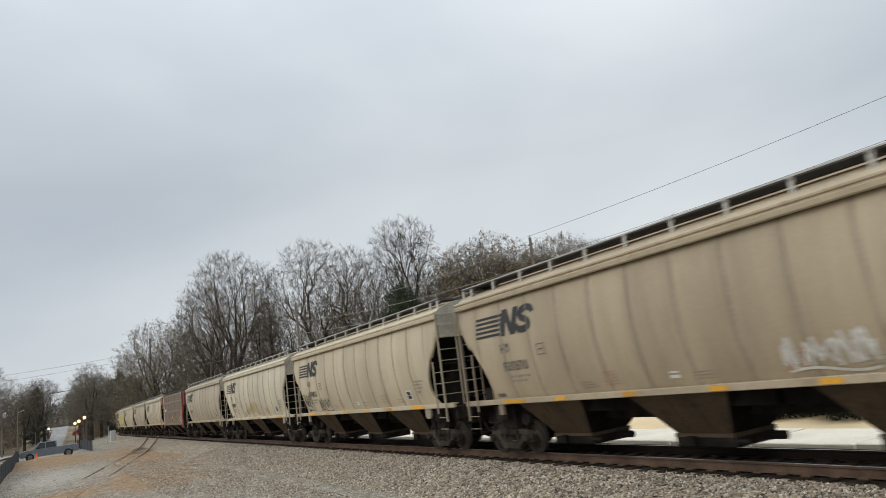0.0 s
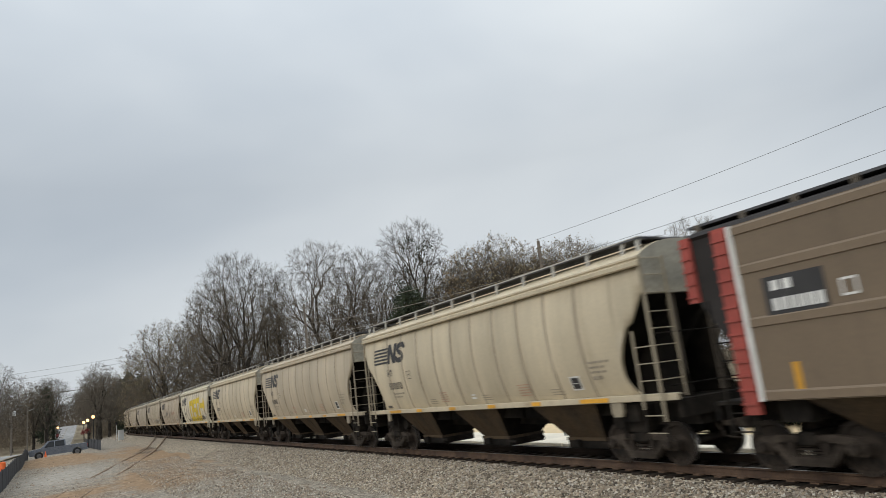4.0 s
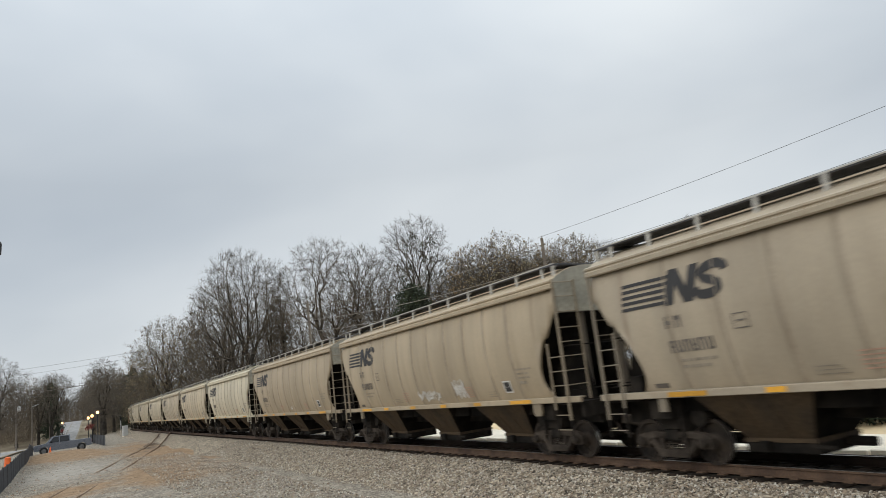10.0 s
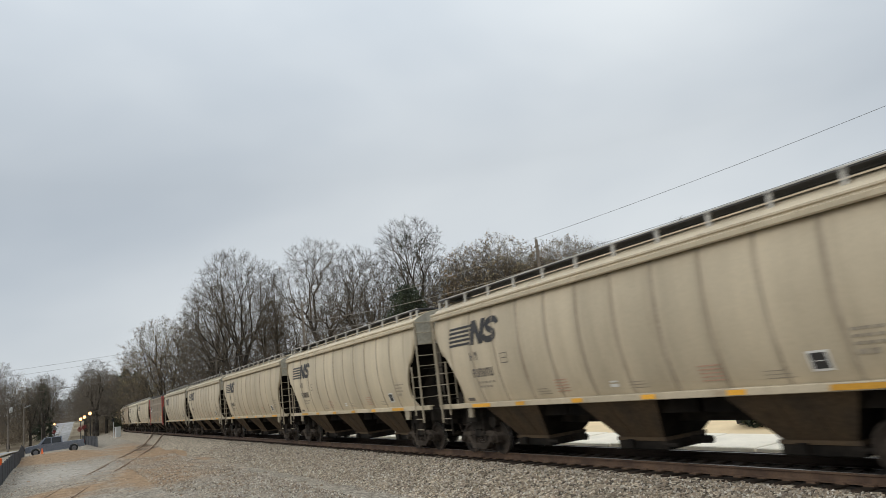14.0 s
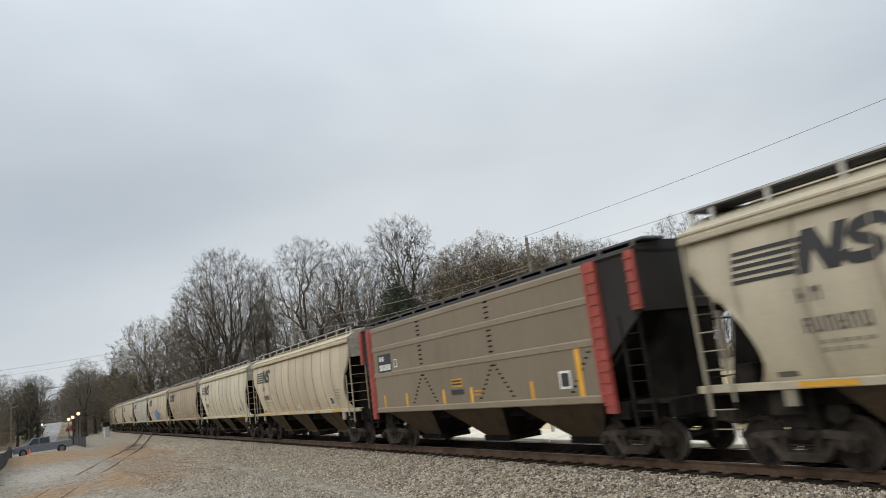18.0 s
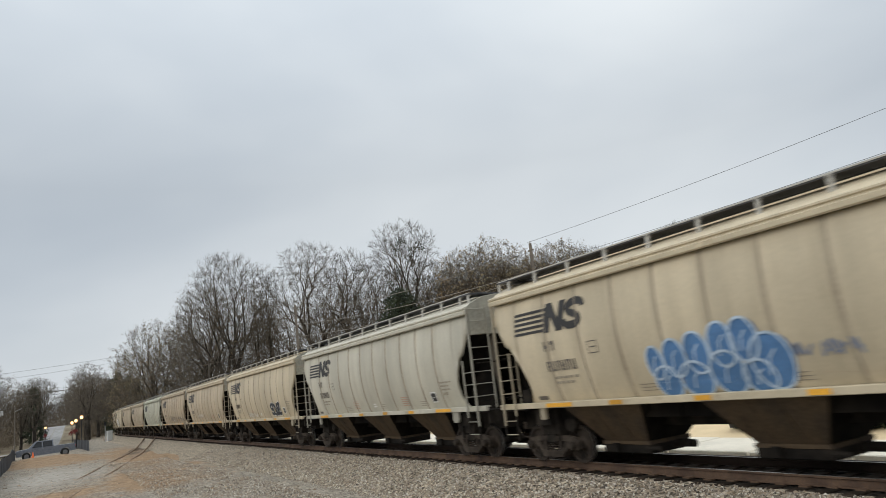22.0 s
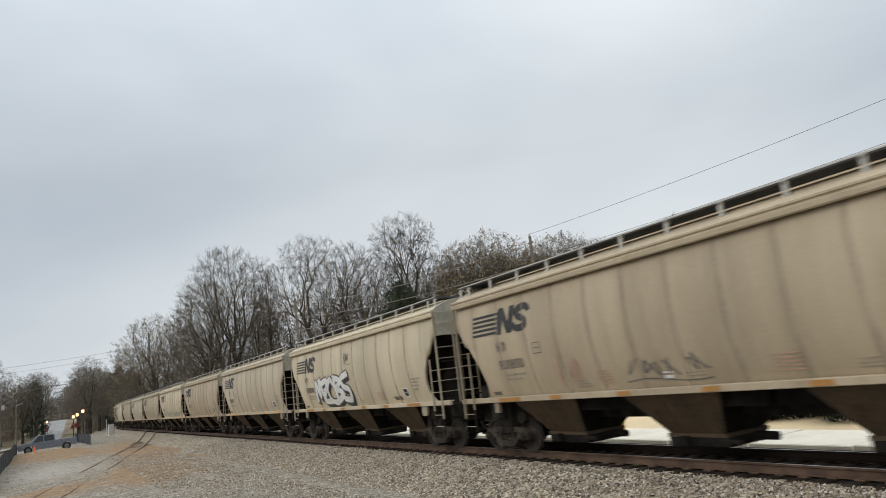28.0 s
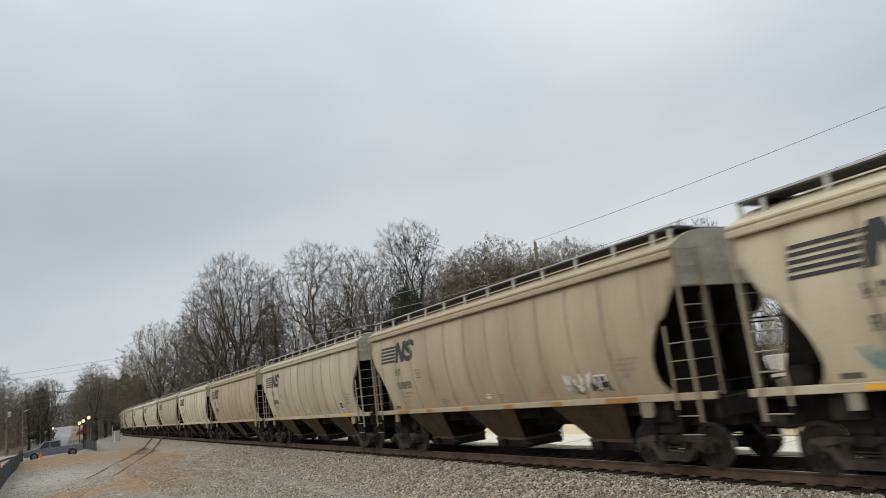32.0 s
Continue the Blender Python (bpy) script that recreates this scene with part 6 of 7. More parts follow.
def brush_band(name, spots, label):
    """Thin brown undergrowth, far too dense to count."""
    rng = np.random.default_rng(31)
    pts = []
    for b0, b1, d0, d1, h, n in spots:
        b, d = rng.uniform(b0, b1, n), rng.uniform(d0, d1, n)
        x, y = np.sin(np.radians(b)) * d, np.cos(np.radians(b)) * d
        far = np.abs(x - np.interp(y, LINE["y"], LINE["x"])) > 6
        base = ground_z(*polar((b0 + b1) / 2, (d0 + d1) / 2))
        up = h * rng.random(n) ** 1.2 * (0.75 + 0.35 * np.sin(b * 5.3 + d * 0.2))
        pts.append(np.stack([x, y, base + up], 1)[far])
    return thing(name, leaf_mesh(np.concatenate(pts), rng, 0.8, M_BRUSH, name, 0.05, 0.5), label, "undergrowth", kind="stuff")


brush_band("undergrowth", [(4.8, 30, 118, 150, 9.5, 30000), (28, 50, 104, 125, 9.0, 12000), (50, 70, 95, 120, 6.0, 9000), (1.3, 6.5, 215, 300, 17.0, 30000), (-4.8, -2.35, 200, 300, 16.0, 18000), (-2.35, -1.0, 290, 380, 17.0, 14000),
                           (-1.3, 1.6, 425, 500, 13.0, 20000)], "brown leafless undergrowth of the wood's edge")


# ---- poles and wires ----
def utility_pole(x, y, top, lean=0.0):
    ob = thing("utility_pole", None, "weathered wooden utility pole", "utility pole", "utility poles", at=pose(x, y, ground_z(x, y) - 0.3, 0, lean, 0))
    h = top - ground_z(x, y) + 0.3
    part("shaft", Shape().tube((0, 0, 0), (0, 0, h), 0.16, 0.11, 10), M_POLE, ob)
    part("bracket", Shape().box(-0.05, 0.05, -0.3, 0.3, h - 0.55, h - 0.45).box(-0.06, 0.06, -0.06, 0.06, h - 1.9, h - 1.5), M_POLE, ob)
    part("insulator", Shape().tube((0, 0, h), (0, 0, h + 0.18), 0.05, 0.04, 8), M_CABINET, ob)
    return ob


def wire(a, b, sag, r=0.012, label="thin dark overhead wire", mat=None):
    sh = Shape()
    a, b = Vector(a), Vector(b)
    side = (b - a).cross(Vector((0, 0, 1))).normalized()
    ring = [side * (r * math.cos(k * 1.2566)) + Vector((0, 0, r * math.sin(k * 1.2566))) for k in range(5)]
    for i in range(17):
        t = i / 16
        p = a.lerp(b, t) - Vector((0, 0, sag * 4 * t * (1 - t)))
        sh.v += [tuple(p + q) for q in ring]
    for i in range(16):
        for k in range(5):
            sh.f.append((i * 5 + k, i * 5 + (k + 1) % 5, i * 5 + 5 + (k + 1) % 5, i * 5 + 5 + k))
            sh.m.append(0)
    return thing("overhead_wire", sh.mesh("overhead_wire", mat or M_WIRE), label, "wire", "overhead wires")


P1, P2, P3 = (29.16, 38.12, 11.45), (22.46, 71.56, 12.6), (35.9, 4.6, 13.5)
P0 = (16.8, 104.0, 12.0)
utility_pole(*P1, lean=1.2)
utility_pole(*P2)
utility_pole(*P3)
utility_pole(P0[0] + 2.4, P0[1], P0[2])
for a, b, dz0, dz1 in ((P1, P3, 0.05, 0.0), (P1, P3, -1.7, -2.1)):
    wire((a[0], a[1], a[2] + dz0), (b[0], b[1], b[2] + dz1), 0.35)
for dz0, dz1, sag in ((-0.35, -0.35, 1.0), (-2.15, -2.05, 0.5), (-3.4, -2.3, 0.7)):
    wire((P2[0], P2[1], P2[2] + dz0), (P1[0], P1[1], P1[2] + dz1), sag, 0.017, "weathered pale overhead wire", M_OLD_WIRE)
wire((P2[0], P2[1], P2[2] - 1.9), (P0[0] + 2.4, P0[1], P0[2] - 1.0), 0.4)
# cable across the yard and road
LEFT_POLES = [(*polar(-3.53, 142.5), 8.0), (*polar(-2.59, 200), 9.05), (*polar(-1.52, 230), 6.5), (*polar(-0.82, 245), 11.2)]
for k, (x, y, z) in enumerate(LEFT_POLES):
    pole_ob = utility_pole(x, y, z)
    if k == 0:
        part("transformer", Shape().lathe([(0.0, 0.0), (0.24, 0.02), (0.26, 0.1), (0.26, 0.78), (0.2, 0.86), (0.0, 0.88)], (0.42, -0.1, z - ground_z(x, y) - 1.9), "z", 12), M_CABINET, pole_ob, "pale grey transformer can")
    else:
        part("lamp_arm", Shape().tube((0, 0, z - ground_z(x, y) - 0.8), (1.5, -0.4, z - ground_z(x, y) - 0.3), 0.05, sides=6), M_CABINET, pole_ob)
wire((-24, 100, 6.3), (26, 96, 9.7), 0.9, 0.04, "thick grey cable crossing the yard", M_POLE)
wire((-24, 100, 8.9), (26, 110, 13.8), 0.6, 0.014)
wire((-24, 100, 8.2), (26, 110, 13.0), 0.6, 0.012)


# ---- spur track ----
def spur():
    ob = thing("spur_track", None, "disused rusty spur track half buried in soil", "track", kind="structure")
    # centre line from the yard to the switch, straight, then easing in
    pts = [(-3.4, 22.0), (0.8, 44.0), (2.6, 52.5), (4.9, 66.0), (7.2, 79.0), (9.4, 92.0), (11.3, 106.0), (12.35, 118.0), (12.6, 132.0)]
    xs, ys = [p[0] for p in pts], [p[1] for p in pts]
    # eased, so that the rails show no kinks
    fine_y = np.arange(14, 140, 1.0)
    fine_x = np.convolve(np.pad(np.interp(fine_y, ys, xs), 8, "edge"), np.ones(17) / 17, "valid")
    xs, ys = list(fine_x), list(fine_y)
    rows = list(np.arange(34, 126, 1.5))
    for side in (-0.75, 0.75):
        prof = [(-0.036, -0.13), (0.036, -0.13), (0.033, 0.0), (-0.033, 0.0)]
        sh = Shape()
        line = []
        for y in rows:
            x = float(np.interp(y, ys, xs))
            dx = (float(np.interp(y + 1, ys, xs)) - float(np.interp(y - 1, ys, xs))) / 2
            a = math.atan(dx)
            cx, cy = x + side * math.cos(a), y - side * math.sin(a)
            d = abs(cx - track_x(cy))
            top = ground_z(cx, cy) + 0.035 + 0.05 * soft(y, 50, 75) - 0.04 * (1 - soft(y, 36, 52))
            top = top + (-0.03 - top) * (1 - soft(d, 1.5, 5.5))
            line.append((cx, cy, top, a))
        tops = np.convolve(np.pad([q[2] for q in line], 4, "edge"), np.ones(9) / 9, "valid")
        line = [(q[0], q[1], float(tz), q[3]) for q, tz in zip(line, tops)]
        line = [q for q in line if q[0] < track_x(q[1]) - 0.9]
        n = len(sh.v)
        for cx, cy, top, a in line:
            sh.v += [(cx + u * math.cos(a), cy - u * math.sin(a), top + w) for u, w in prof]
        for i in range(len(line) - 1):
            for j in range(4):
                sh.f.append((n + i * 4 + j, n + i * 4 + (j + 1) % 4, n + i * 4 + 4 + (j + 1) % 4, n + i * 4 + 4 + j))
                sh.m.append(0)
        part("rail", sh, M_SPUR, ob, "rusty steel rail")
    tie = Shape().box(-1.3, 1.3, -0.11, 0.11, -0.12, 0.015).mesh("tie", M_OLD_TIE)
    for y in np.arange(70, 122, 0.62):
        x = float(np.interp(y, ys, xs))
        if x > track_x(y) - 3.3:
            continue
        a = math.degrees(math.atan((float(np.interp(y + 1, ys, xs)) - float(np.interp(y - 1, ys, xs))) / 2))
        part("tie", tie, None, ob, at=pose(x, y, ground_z(x, y) + 0.005, 0, 0, -a))


spur()


# ---- road, pavement, and the lot behind the track ----
def road():
    # a low bank hides its near part; it climbs to a crest
    pts = [(-16, 20), (-14, 60), (-12, 90), (-10.6, 115), (-7.4, 150), (-3.4, 200), (-1.6, 270), (0.2, 350), (3.0, 420)]
    ys = [p[1] for p in pts]
    xs = [p[0] for p in pts]
    sh, kerb = Shape(), Shape()
    rows = np.arange(20, 420, 4.0)
    a, b, k0, k1 = [], [], [], []
    for y in rows:
        c = float(np.interp(y, ys, xs))
        a.append((c - 3.2, y, ground_z(c - 3.2, y) + 0.10))
        b.append((c + 3.2, y, ground_z(c + 3.2, y) + 0.10))
        k0.append((c + 3.2, y, ground_z(c + 3.2, y) + 0.20))
        k1.append((c + 4.6, y, ground_z(c + 4.6, y) + 0.20))
    for i in range(len(rows) - 1):
        m0 = [tuple((Vector(a[i]) * (1 - t)) + Vector(b[i]) * t) for t in (0, 0.25, 0.5, 0.75, 1)]
        m1 = [tuple((Vector(a[i + 1]) * (1 - t)) + Vector(b[i + 1]) * t) for t in (0, 0.25, 0.5, 0.75, 1)]
        sh.strip(m0, m1)
    thing("road", sh.mesh("road", M_ASPHALT), "pale grey asphalt road climbing between trees", "road", kind="structure")
    kerb.strip(k0, [(x - 0.9, y, z) for x, y, z in k1]).strip([(x, y, z - 0.2) for x, y, z in k0], k0)
    thing("pavement", kerb.mesh("pavement", M_VERGE), "narrow dusty pavement with a kerb beside the road", "pavement", kind="structure")
    line = Shape()
    for i in range(len(rows) - 1):
        c0, c1 = (Vector(a[i]) + Vector(b[i])) / 2, (Vector(a[i + 1]) + Vector(b[i + 1])) / 2
        up = Vector((0, 0, 0.03))
        line.face([c0 - Vector((0.06, 0, 0)) + up, c0 + Vector((0.06, 0, 0)) + up, c1 + Vector((0.06, 0, 0)) + up, c1 - Vector((0.06, 0, 0)) + up])
    thing("road_marking", line.mesh("road_marking", M_VERGE), "faded centre line on the road", "road marking", kind="structure")


road()


def lot():
    """Street and bright lot behind the train, seen below the cars."""
    sh = Shape()
    for i in range(14):
        y0, y1 = -20 + i * 8, -12 + i * 8
        sh.face([(15.9, y0, -0.62), (17.0, y0, -0.60), (17.0, y1, -0.60), (15.9, y1, -0.62)])
    thing("street", sh.mesh("street", M_LANE), "grey asphalt lane behind the railway", "road", kind="structure")
    slab = thing("pavement", None, "pale concrete pavement slabs along the lane", "pavement", kind="structure")
    one = Shape().box(-1.33, 1.33, -1.46, 1.46, -0.75, -0.48, 0, 0.025).mesh("slab", M_CONCRETE)
    for i in range(36):
        part("slab", one, None, slab, at=pose(18.33, -18 + i * 3, 0.012 * math.sin(i * 2.3)))
    sand = Shape()
    for i in range(14):
        for k in range(6):
            y0, y1, x0, x1 = -20 + i * 8, -12 + i * 8, 19.66 + k * 4, 23.66 + k * 4
            sand.face([(x, y, -0.50 + 0.035 * max(0, x - 20)) for x, y in ((x0, y0), (x1, y0), (x1, y1), (x0, y1))])
    thing("sandy_lot", sand.mesh("sandy_lot", M_SAND), "tan sandy lot with dry grass behind the lane", "ground", kind="structure")


lot()
bollard = thing("bollard", None, "thin yellow painted steel bollard on the pavement", "bollard", at=pose(18.85, 20.4, -0.48))
part("post", Shape().lathe([(0.06, 0), (0.06, 1.25), (0.04, 1.3), (0, 1.32)], (0, 0, 0), "z", 12), M_YELLOW, bollard)
post2 = thing("sign_post", None, "grey steel sign post on the pavement", "post", at=pose(18.9, 24.6, -0.48))
part("post", Shape().lathe([(0.08, 0), (0.08, 2.2), (0, 2.22)], (0, 0, 0), "z", 12), M_CABINET, post2)
ubox = thing("utility_box", None, "small black utility box on the sandy lot", "utility box", at=pose(21.6, 17.4, -0.5))
part("body", Shape().box(-0.15, 0.15, -0.2, 0.2, 0.1, 0.42, 0, 0.02), M_BLACK, ubox)
part("leg", Shape().tube((0, 0, -0.05), (0, 0, 0.12), 0.04, sides=8), M_BLACK, ubox)


def van(x, y, turn):
    ob = thing("white_van", None, "white panel van parked behind the lane", "van", at=pose(x, y, -0.42, 0, 0, turn))
    part("body", Shape().prism([(-2.6, 0.4), (-2.65, 1.0), (-2.2, 1.25), (-1.5, 2.15), (2.5, 2.25), (2.6, 2.1), (2.6, 0.4)], "y", -0.95, 0.95), M_WHITE_WALL, ob)
    part("window", Shape().prism([(-1.95, 1.3), (-1.45, 1.95), (-0.6, 1.95), (-0.6, 1.3)], "y", -0.965, 0.965), M_GLASS_DARK, ob)
    part("window", Shape().box(0.2, 1.3, -0.965, 0.965, 1.35, 1.9), M_GLASS_DARK, ob)
    for wx in (-1.75, 1.7):
        for sg in (-1, 1):
            part("wheel", Shape().tube((wx, sg * 0.97, 0.36), (wx, sg * 0.72, 0.36), 0.36, sides=16), M_TYRE, ob)


van(31.6, 20.2, 120)


def shrub(x, y, r, seed):
    rng = np.random.default_rng(seed)
    pts = [np.array([0, 0, r * 0.5]) + unit(rng.normal(0, 1, 3)) * (r * 0.8, r * 0.8, r * 0.55) * rng.uniform(0.55, 1.0) for _ in range(1800)]
    ob = thing("shrub", None, "dark green rounded shrub beside the street", "shrub", "shrubs behind the street", at=pose(x, y, -0.5))
    part("stems", Shape().tube((0, 0, 0), (0.05, 0, r * 0.5), 0.05, 0.02, 6), M_BARK, ob)
    part("crown", leaf_mesh(pts, rng, 0.10, M_LEAF_GREEN, "crown"), None, ob)


for i in range(13):
    shrub(21.5 + (i % 3) * 0.6, 16.4 - i * 1.1, 1.25 + 0.3 * (i % 2), 40 + i)
for k, (x, y, hh) in enumerate(((28.0, 17.0, 6.0), (29.5, 13.0, 7.0), (30.5, 9.0, 6.5), (27.0, 5.0, 6.0))):
    tree("evergreen_tree", EVERGREEN, x, y, hh, 60 * k, "dark green evergreen behind the lane", "tree", "evergreens behind the lane")


# ---- things along the road ----
def lamp_post(x, y, top, lit=True, base=None):
    g = ground_z(x, y) if base is None else base
    h = top - g
    ob = thing("street_lamp", None, "black cast iron lamp post with a glowing amber globe" if lit else "black cast iron lamp post", "street lamp", "lamp posts", at=pose(x, y, g))
    part("base", Shape().lathe([(0.20, 0), (0.20, 0.12), (0.13, 0.2), (0.11, 0.6), (0.08, 0.7)], (0, 0, 0), "z", 12), M_LAMP_BLACK, ob)
    part("pole", Shape().lathe([(0.07, 0.6), (0.055, h - 0.75), (0.09, h - 0.72), (0.09, h - 0.62), (0.14, h - 0.58)], (0, 0, 0), "z", 12), M_LAMP_BLACK, ob)
    part("globe", Shape().lathe([(0.10, h - 0.58), (0.20, h - 0.45), (0.21, h - 0.3), (0.13, h - 0.14)], (0, 0, 0), "z", 14), M_GLOW if lit else M_LAMP_BLACK, ob, "amber globe")
    part("cap", Shape().lathe([(0.15, h - 0.15), (0.13, h - 0.08), (0.03, h - 0.04), (0.02, h), (0.0, h)], (0, 0, 0), "z", 12), M_LAMP_BLACK, ob)
    return ob


for px, d, top in ((1.53, 112, 4.1), (1.17, 118, 3.75), (0.92, 125, 3.55), (-0.73, 190, 3.5)):
    x, y = polar(px, d)
    lamp_post(x, y, top)
lamp_post(*polar(-5.40, 12.0), 5.5, False)
for px, d, z in ((-0.73, 189.6, 1.4), (1.12, 117.6, 1.9), (0.90, 124.6, 1.7)):
    x, y = polar(px, d)
    rng = np.random.default_rng(7)
    pts = [rng.normal(0, 0.20, 3) for _ in range(160)]
    thing("ribbon_wreath", leaf_mesh(pts, rng, 0.10, M_WREATH, "ribbon_wreath"), "red ribbon wreath hung on a lamp post", "wreath", "wreaths", at=pose(x, y - 0.1, z))

cab = thing("relay_cabinet", None, "pale grey steel relay cabinet beside the track", "cabinet", at=pose(*polar(3.33, 141), ground_z(*polar(3.33, 141)), 0, 0, 10))
part("body", Shape().box(-0.42, 0.42, -0.4, 0.4, 0.1, 1.85, 0, 0.03), M_CABINET, cab)
part("door", Shape().box(-0.33, 0.33, -0.43, -0.402, 0.2, 1.7), M_CABINET, cab)
part("roof", Shape().box(-0.45, 0.45, -0.46, 0.46, 1.85, 1.93), M_CABINET, cab)
part("plinth", Shape().box(-0.45, 0.45, -0.42, 0.42, -0.1, 0.1), M_CONCRETE, cab)
mast = thing("signal_mast", None, "thin grey signal mast beside the track", "signal", at=pose(*polar(3.05, 142), ground_z(*polar(3.05, 142))))
part("pole", Shape().tube((0, 0, 0), (0, 0, 3.4), 0.06, 0.05, 8), M_CABINET, mast)
part("head", Shape().box(-0.16, 0.16, -0.1, 0.1, 2.9, 3.5, 0, 0.02), M_LAMP_BLACK, mast)


def fence(points, height, label, boards=True):
    ob = thing("fence", None, label, "fence", "fences")
    for (x0, y0), (x1, y1) in zip(points[:-1], points[1:]):
        n = max(1, int(math.hypot(x1 - x0, y1 - y0) / 2.4))
        for i in range(n):
            a, b = i / n, (i + 1) / n
            ax, ay, bx, by = x0 + (x1 - x0) * a, y0 + (y1 - y0) * a, x0 + (x1 - x0) * b, y0 + (y1 - y0) * b
            za, zb = ground_z(ax, ay), ground_z(bx, by)
            part("post", Shape().tube((ax, ay, za - 0.1), (ax, ay, za + height + 0.08), 0.035, sides=7), M_LAMP_BLACK, ob)
            sh = Shape().strip([(ax, ay, za + 0.05), (ax, ay, za + height)], [(bx, by, zb + 0.05), (bx, by, zb + height)])
            sh.strip([(ax + 0.02, ay, za + 0.05), (ax + 0.02, ay, za + height)], [(bx + 0.02, by, zb + 0.05), (bx + 0.02, by, zb + height)])
            sh.tube((ax, ay, za + height), (bx, by, zb + height), 0.022, sides=6)
            part("panel", sh, M_FENCE, ob)
    return ob


fence([(-3.45, 43), (-3.5, 52), (-3.75, 66), (-4.0, 80), (-4.2, 94)], 1.2, "black mesh construction fence along the yard's edge")
fence([(2.2, 124), (2.9, 110), (3.4, 98)], 1.25, "black metal fence below the lamp posts")


def road_cone(x, y):
    ob = thing("traffic_cone", None, "orange plastic traffic cone", "traffic cone", "traffic cones", at=pose(x, y, ground_z(x, y)))
    part("cone", Shape().lathe([(0.15, 0.03), (0.03, 0.68), (0.0, 0.7)], (0, 0, 0), "z", 12), M_ORANGE, ob)
    part("base", Shape().box(-0.2, 0.2, -0.2, 0.2, 0, 0.04, 0, 0.01), M_ORANGE, ob)


road_cone(*polar(-1.5, 88))
barrel = thing("traffic_barrel", None, "orange plastic traffic barrel behind the fence", "traffic barrel", at=pose(*polar(-4.03, 72), ground_z(*polar(-4.03, 72))))
part("drum", Shape().lathe([(0.27, 0.05), (0.26, 0.5), (0.24, 0.52), (0.23, 0.9), (0.12, 0.98), (0.0, 1.0)], (0, 0, 0), "z", 14), M_ORANGE, barrel)
part("base", Shape().lathe([(0.36, 0.0), (0.36, 0.06), (0.28, 0.07)], (0, 0, 0), "z", 14), M_TYRE, barrel)


def pickup(x, y, turn, name="pickup_truck", label="steel blue four-door pickup truck parked beside the yard", paint=None):
    """A four-door pickup; it faces -x before the turn."""
    paint = paint or M_TRUCKBODY
    ob = thing(name, None, label, "pickup truck", at=pose(x, y, ground_z(x, y) + 0.02, 0, 0, turn))
    body = Shape()
    low = [(-2.9, 0.46), (-2.95, 0.85), (-2.85, 1.06), (-1.75, 1.18), (2.85, 1.20), (2.95, 1.14), (2.95, 0.5), (2.42, 0.46), (2.28, 0.76), (1.92, 0.88), (1.54, 0.76), (1.40, 0.42),
           (-1.42, 0.40), (-1.54, 0.76), (-1.9, 0.88), (-2.28, 0.76), (-2.42, 0.46)]
    body.prism(low, "y", -0.95, 0.95)
    part("body", body, paint, ob)
    cabin = Shape()
    a = [(-1.75, -0.9, 1.15), (0.75, -0.9, 1.15), (0.75, 0.9, 1.15), (-1.75, 0.9, 1.15)]
    b = [(-1.0, -0.76, 1.82), (0.70, -0.76, 1.84), (0.70, 0.76, 1.84), (-1.0, 0.76, 1.82)]
    for i in range(4):
        j = (i + 1) % 4
        cabin.face([a[i], a[j], b[j], b[i]])
    cabin.face(b)
    part("cabin", cabin, paint, ob)
    for sg in (-1, 1):
        for n_, (u0, u1, v0, v1) in (("front_window", (-1.42, -0.42, -0.92, -0.42)), ("rear_window", (-0.34, 0.64, -0.34, 0.58))):
            w = Shape().face([(u0, sg * 0.905, 1.2), (u1, sg * 0.905, 1.2), (v1, sg * 0.795, 1.77), (v0, sg * 0.795, 1.77)])
            part("window", w, M_GLASS_DARK, ob)
        part("mirror", Shape().box(-1.3, -1.15, sg * 1.0 - 0.1, sg * 1.0 + 0.1, 1.2, 1.38, 0, 0.02), M_GLASS_DARK, ob)
        part("door_handle", Shape().box(-0.4, -0.2, sg * 0.955 - 0.015, sg * 0.955 + 0.015, 1.02, 1.06), M_CHROME, ob)
        part("tail_lamp", Shape().box(2.86, 2.97, sg * 0.84 - 0.1, sg * 0.84 + 0.1, 0.82, 1.12, 0, 0.02), M_TAIL, ob)
        part("headlamp", Shape().box(-2.96, -2.80, sg * 0.76 - 0.15, sg * 0.76 + 0.15, 0.82, 1.02, 0, 0.02), M_CHROME, ob)
        for wx in (-1.92, 1.9):
            wheel = part("wheel", Shape().lathe([(0.25, -0.12), (0.38, -0.12), (0.43, -0.08), (0.43, 0.08), (0.38, 0.12), (0.25, 0.12)], (wx, sg * 0.86, 0.40), "z", 20), M_TYRE, ob)
            wheel.data.transform(Matrix.Translation((wx, sg * 0.86, 0.40)) @ Matrix.Rotation(radians(90), 4, "X") @ Matrix.Translation((-wx, -sg * 0.86, -0.40)))
            rim_ = Shape().lathe([(0.0, 0.10), (0.05, 0.12), (0.10, 0.08), (0.22, 0.09), (0.26, 0.115), (0.26, -0.1)], (0, 0, 0), "z", 14)
            part("rim", rim_, M_CHROME, wheel, at=pose(wx, sg * 0.86, 0.40, 90 * sg, 0, 0) if sg < 0 else pose(wx, sg * 0.86, 0.40, -90, 0, 0))
    part("bed_floor", Shape().box(0.85, 2.85, -0.8, 0.8, 1.155, 1.165), M_UNDER, ob)
    part("bumper", Shape().box(2.9, 3.05, -0.9, 0.9, 0.5, 0.68, 0, 0.03), M_CHROME, ob)
    for o in ob.children:
        if not o.name.startswith("wheel"):
            o.data.transform(Matrix.Translation((0, 0, -0.06)) @ Matrix.Diagonal((1, 1, 1.08, 1)))
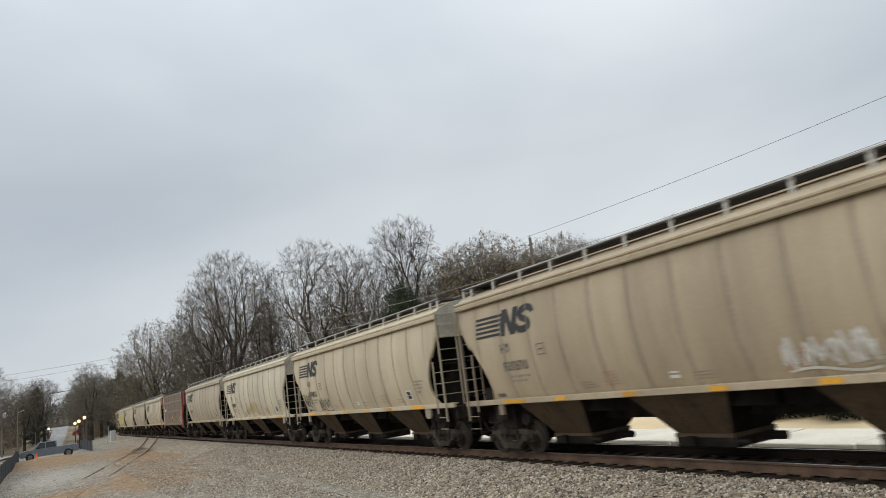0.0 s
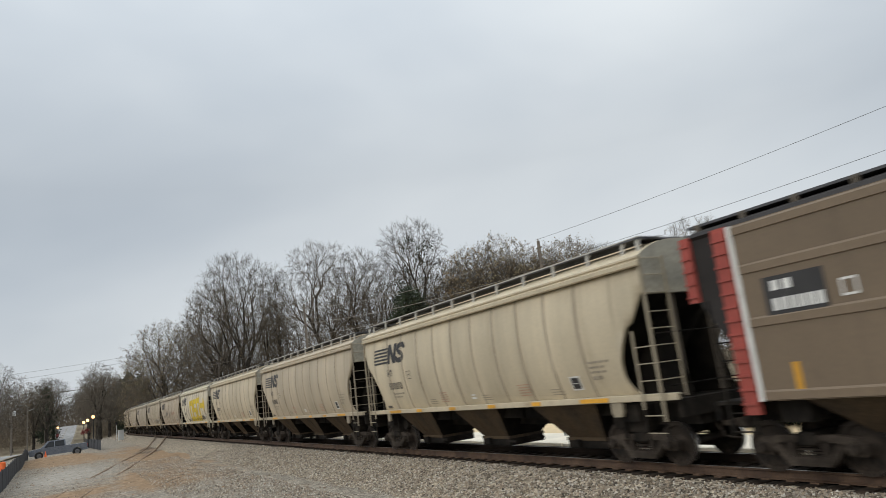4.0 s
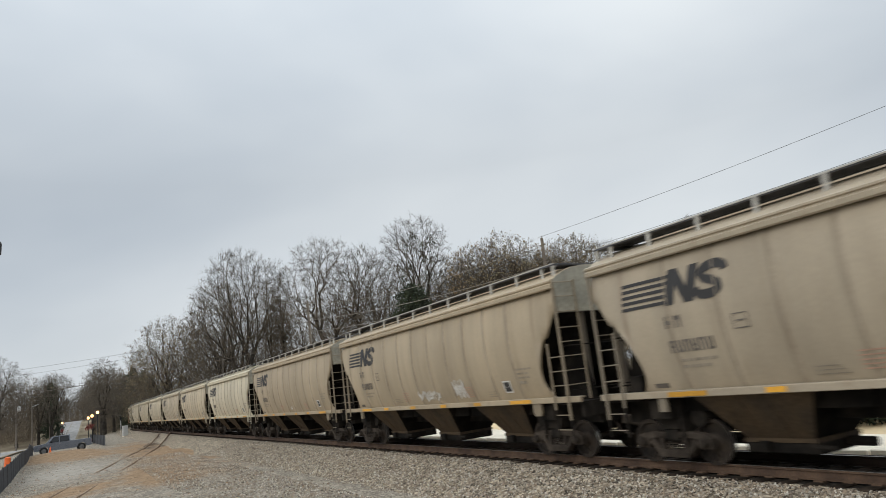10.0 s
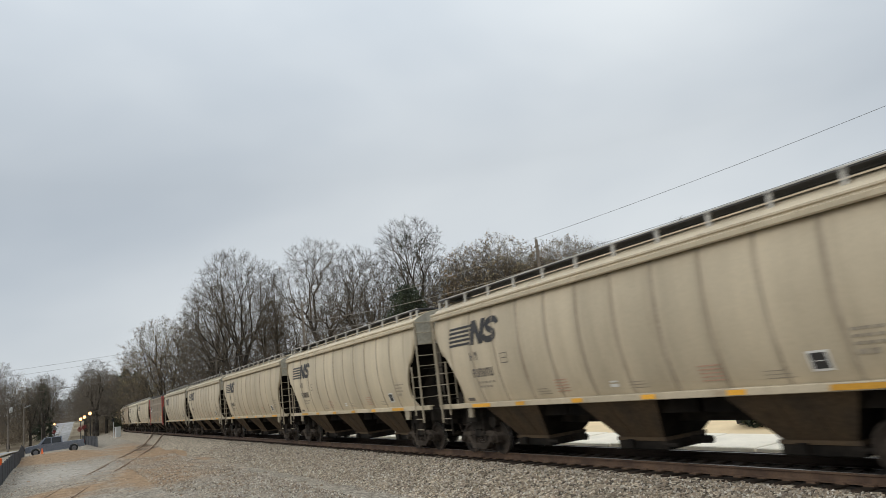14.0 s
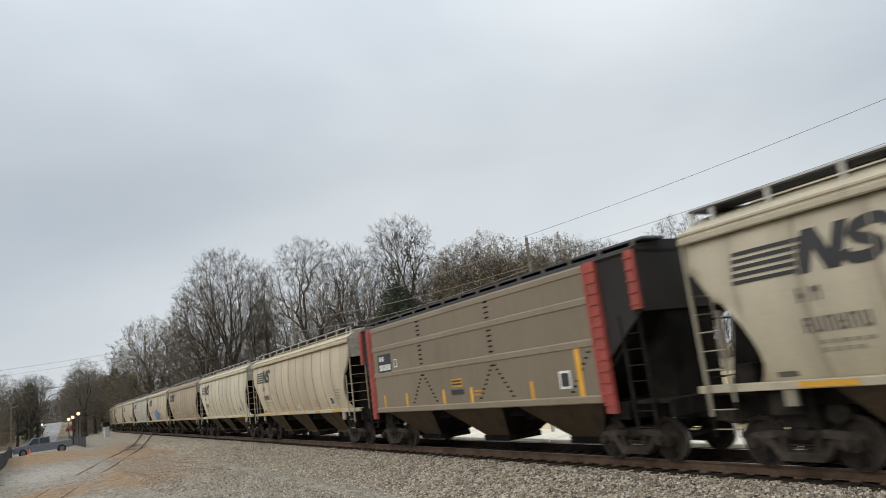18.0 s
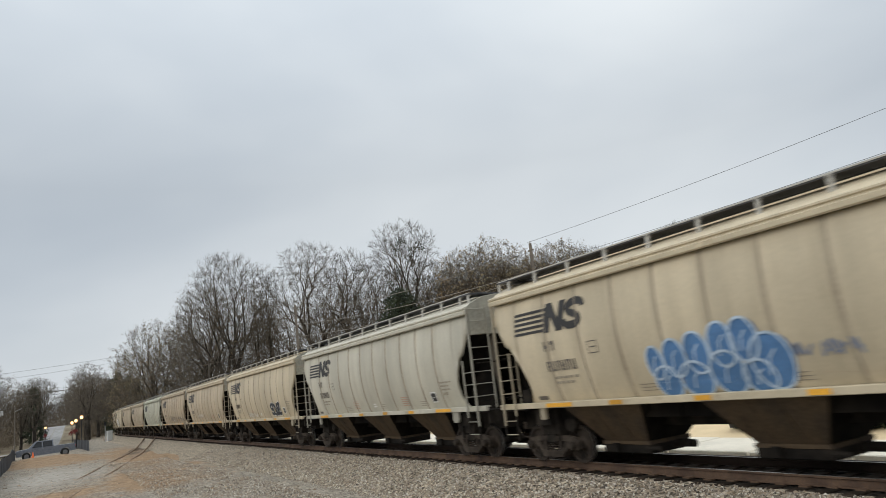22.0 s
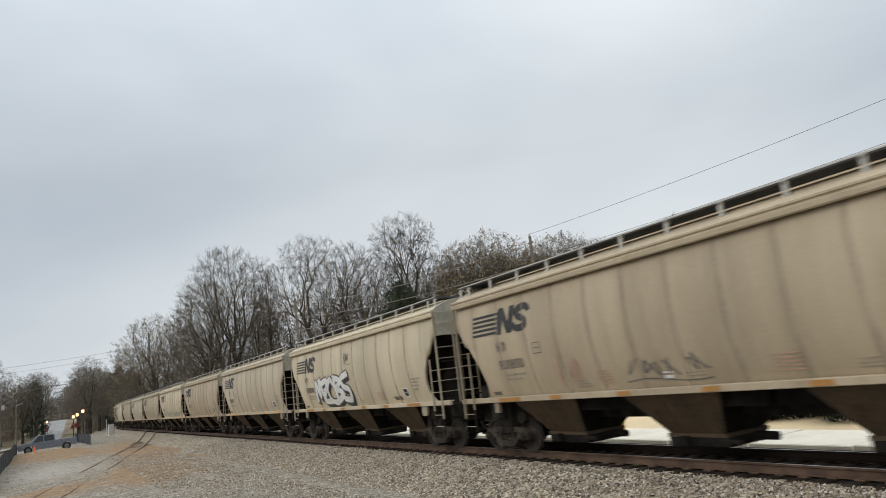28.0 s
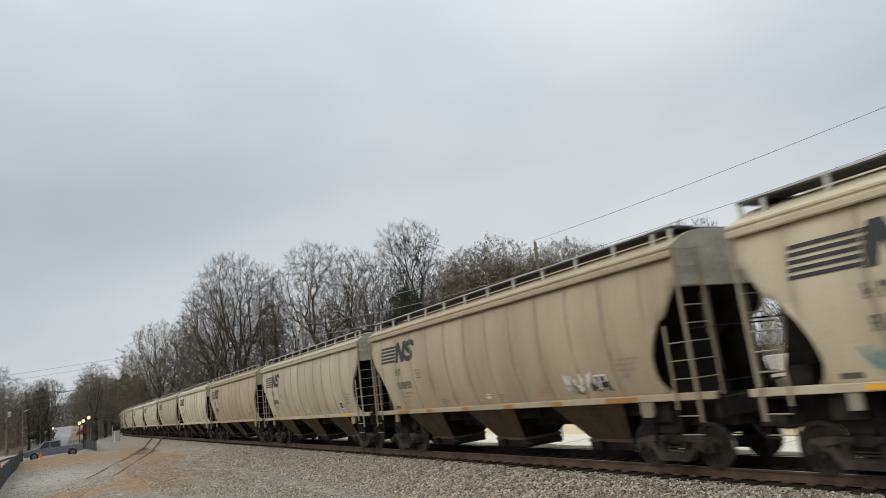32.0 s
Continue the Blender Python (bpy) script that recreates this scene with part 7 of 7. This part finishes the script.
    part("grille", Shape().box(-2.98, -2.9, -0.55, 0.55, 0.7, 1.0, 0, 0.02), M_LAMP_BLACK, ob)
    return ob


pickup(*polar(-0.72, 93.5), 3)


def hatchback(x, y, turn, paint, label):
    ob = thing("parked_car", None, label, "car", "parked cars", at=pose(x, y, ground_z(x, y) + 0.02, 0, 0, turn))
    body = Shape().prism([(-2.1, 0.35), (-2.15, 0.7), (-1.2, 0.9), (-0.5, 1.4), (0.9, 1.42), (1.7, 0.95), (2.1, 0.85), (2.1, 0.35)], "y", -0.85, 0.85)
    part("body", body, paint, ob)
    part("window", Shape().prism([(-1.0, 0.95), (-0.45, 1.34), (0.85, 1.36), (1.45, 0.97)], "y", -0.86, 0.86), M_GLASS_DARK, ob)
    for wx in (-1.35, 1.35):
        for sg in (-1, 1):
            part("wheel", Shape().tube((wx, sg * 0.88, 0.32), (wx, sg * 0.70, 0.32), 0.32, sides=14), M_TYRE, ob)


hatchback(*polar(-1.74, 272), 30, M_WHITE_WALL, "white car parked beyond the road")
hatchback(*polar(-2.15, 270), 20, M_UNDER, "dark car parked beyond the road")


# ---- ties of the main line, the nearest one by one ----
def ties():
    tie = Shape().box(-1.30, 1.30, -0.115, 0.115, -0.36, -0.186, 0, 0.012).mesh("tie", M_TIE)
    plate = Shape().box(-0.17, 0.17, -0.09, 0.09, -0.19, -0.168).mesh("tie_plate", M_RAIL)
    rng = random.Random(6)
    s = -6.0
    while s < 62:
        p = on_line(s, rng.uniform(-0.06, 0.06))
        t = part("tie", tie, None, track, at=pose(p.x, p.y, rng.uniform(-0.012, 0.006), 0, 0, -math.degrees(heading(s)) + rng.uniform(-1.5, 1.5)))
        if 4 < s < 40:
            part("tie_plate", plate, None, t, at=pose(-0.753, 0, 0.004))
        s += 0.53 + rng.uniform(-0.02, 0.02)
    far = Shape()
    while s < 190:
        p, a = on_line(s), heading(s)
        n = len(far.v)
        far.box(-1.3, 1.3, -0.115, 0.115, -0.36, -0.19)
        far.v[n:] = [(p.x + x * math.cos(a) + y * math.sin(a), p.y - x * math.sin(a) + y * math.cos(a), z) for x, y, z in far.v[n:]]
        s += 0.53
    tagged(part("far_ties", far, M_TIE, track), kind="stuff")


ties()


# ---- what moves: the train, and its wheels while they are near ----
# seconds, metres gone
TRAVEL = [(0, 0.21), (1, 20.14), (2, 40.17), (3, 59.48), (4, 80.2), (5, 100.6), (6, 121.02), (7, 141.24), (8, 161.48), (9, 181.88), (10, 202.18), (11, 222.5),
          (12, 242.78), (13, 263.2), (14, 283.72), (15, 304.3), (16, 324.9), (17, 345.63), (18, 366.73), (19, 386.71), (20, 407.16), (21, 427.58), (22, 448.06),
          (23, 468.55), (24, 489.12), (25, 509.61), (26, 530.15), (27, 550.62), (28, 571.12), (29, 591.51), (30, 612.07), (31, 632.66), (32, 653.19)]


def gone(t):
    return float(np.interp(t, [r[0] for r in TRAVEL], [r[1] for r in TRAVEL]))


def car_pose(s, half):
    """A car rests on its two trucks, so it lies on the chord between them."""
    a, b = on_line(s - half), on_line(s + half)
    d = b - a
    return Matrix.Translation((a + b) / 2) @ Matrix.Rotation(math.atan2(-d.x, d.y), 4, "Z")


def motions():
    for ob, at, half in CARS:
        walk(ob, [(t, car_pose(at - x, half)) for t, x in TRAVEL])
        # wheels are keyed frame by frame while their car is close to the camera
        sets = [o for o in ob.children_recursive if o.name.split(".")[0] == "wheelset"]
        near = [f for f in range(0, 32 * FPS + 1) if -12 < at - gone(f / FPS) < 48]
        if not near:
            continue
        for o in sets:
            loc = o.location.copy()
            rows = []
            if near[0] > 0:
                rows.append((0.0, near[0]))
            rows += [(f / FPS, f) for f in near]
            if near[-1] < 32 * FPS:
                rows.append((32.0, near[-1]))
            walk(o, [(t, Matrix.Translation(loc) @ Matrix.Rotation(gone(f / FPS) / 0.457, 4, "X")) for t, f in rows])


motions()
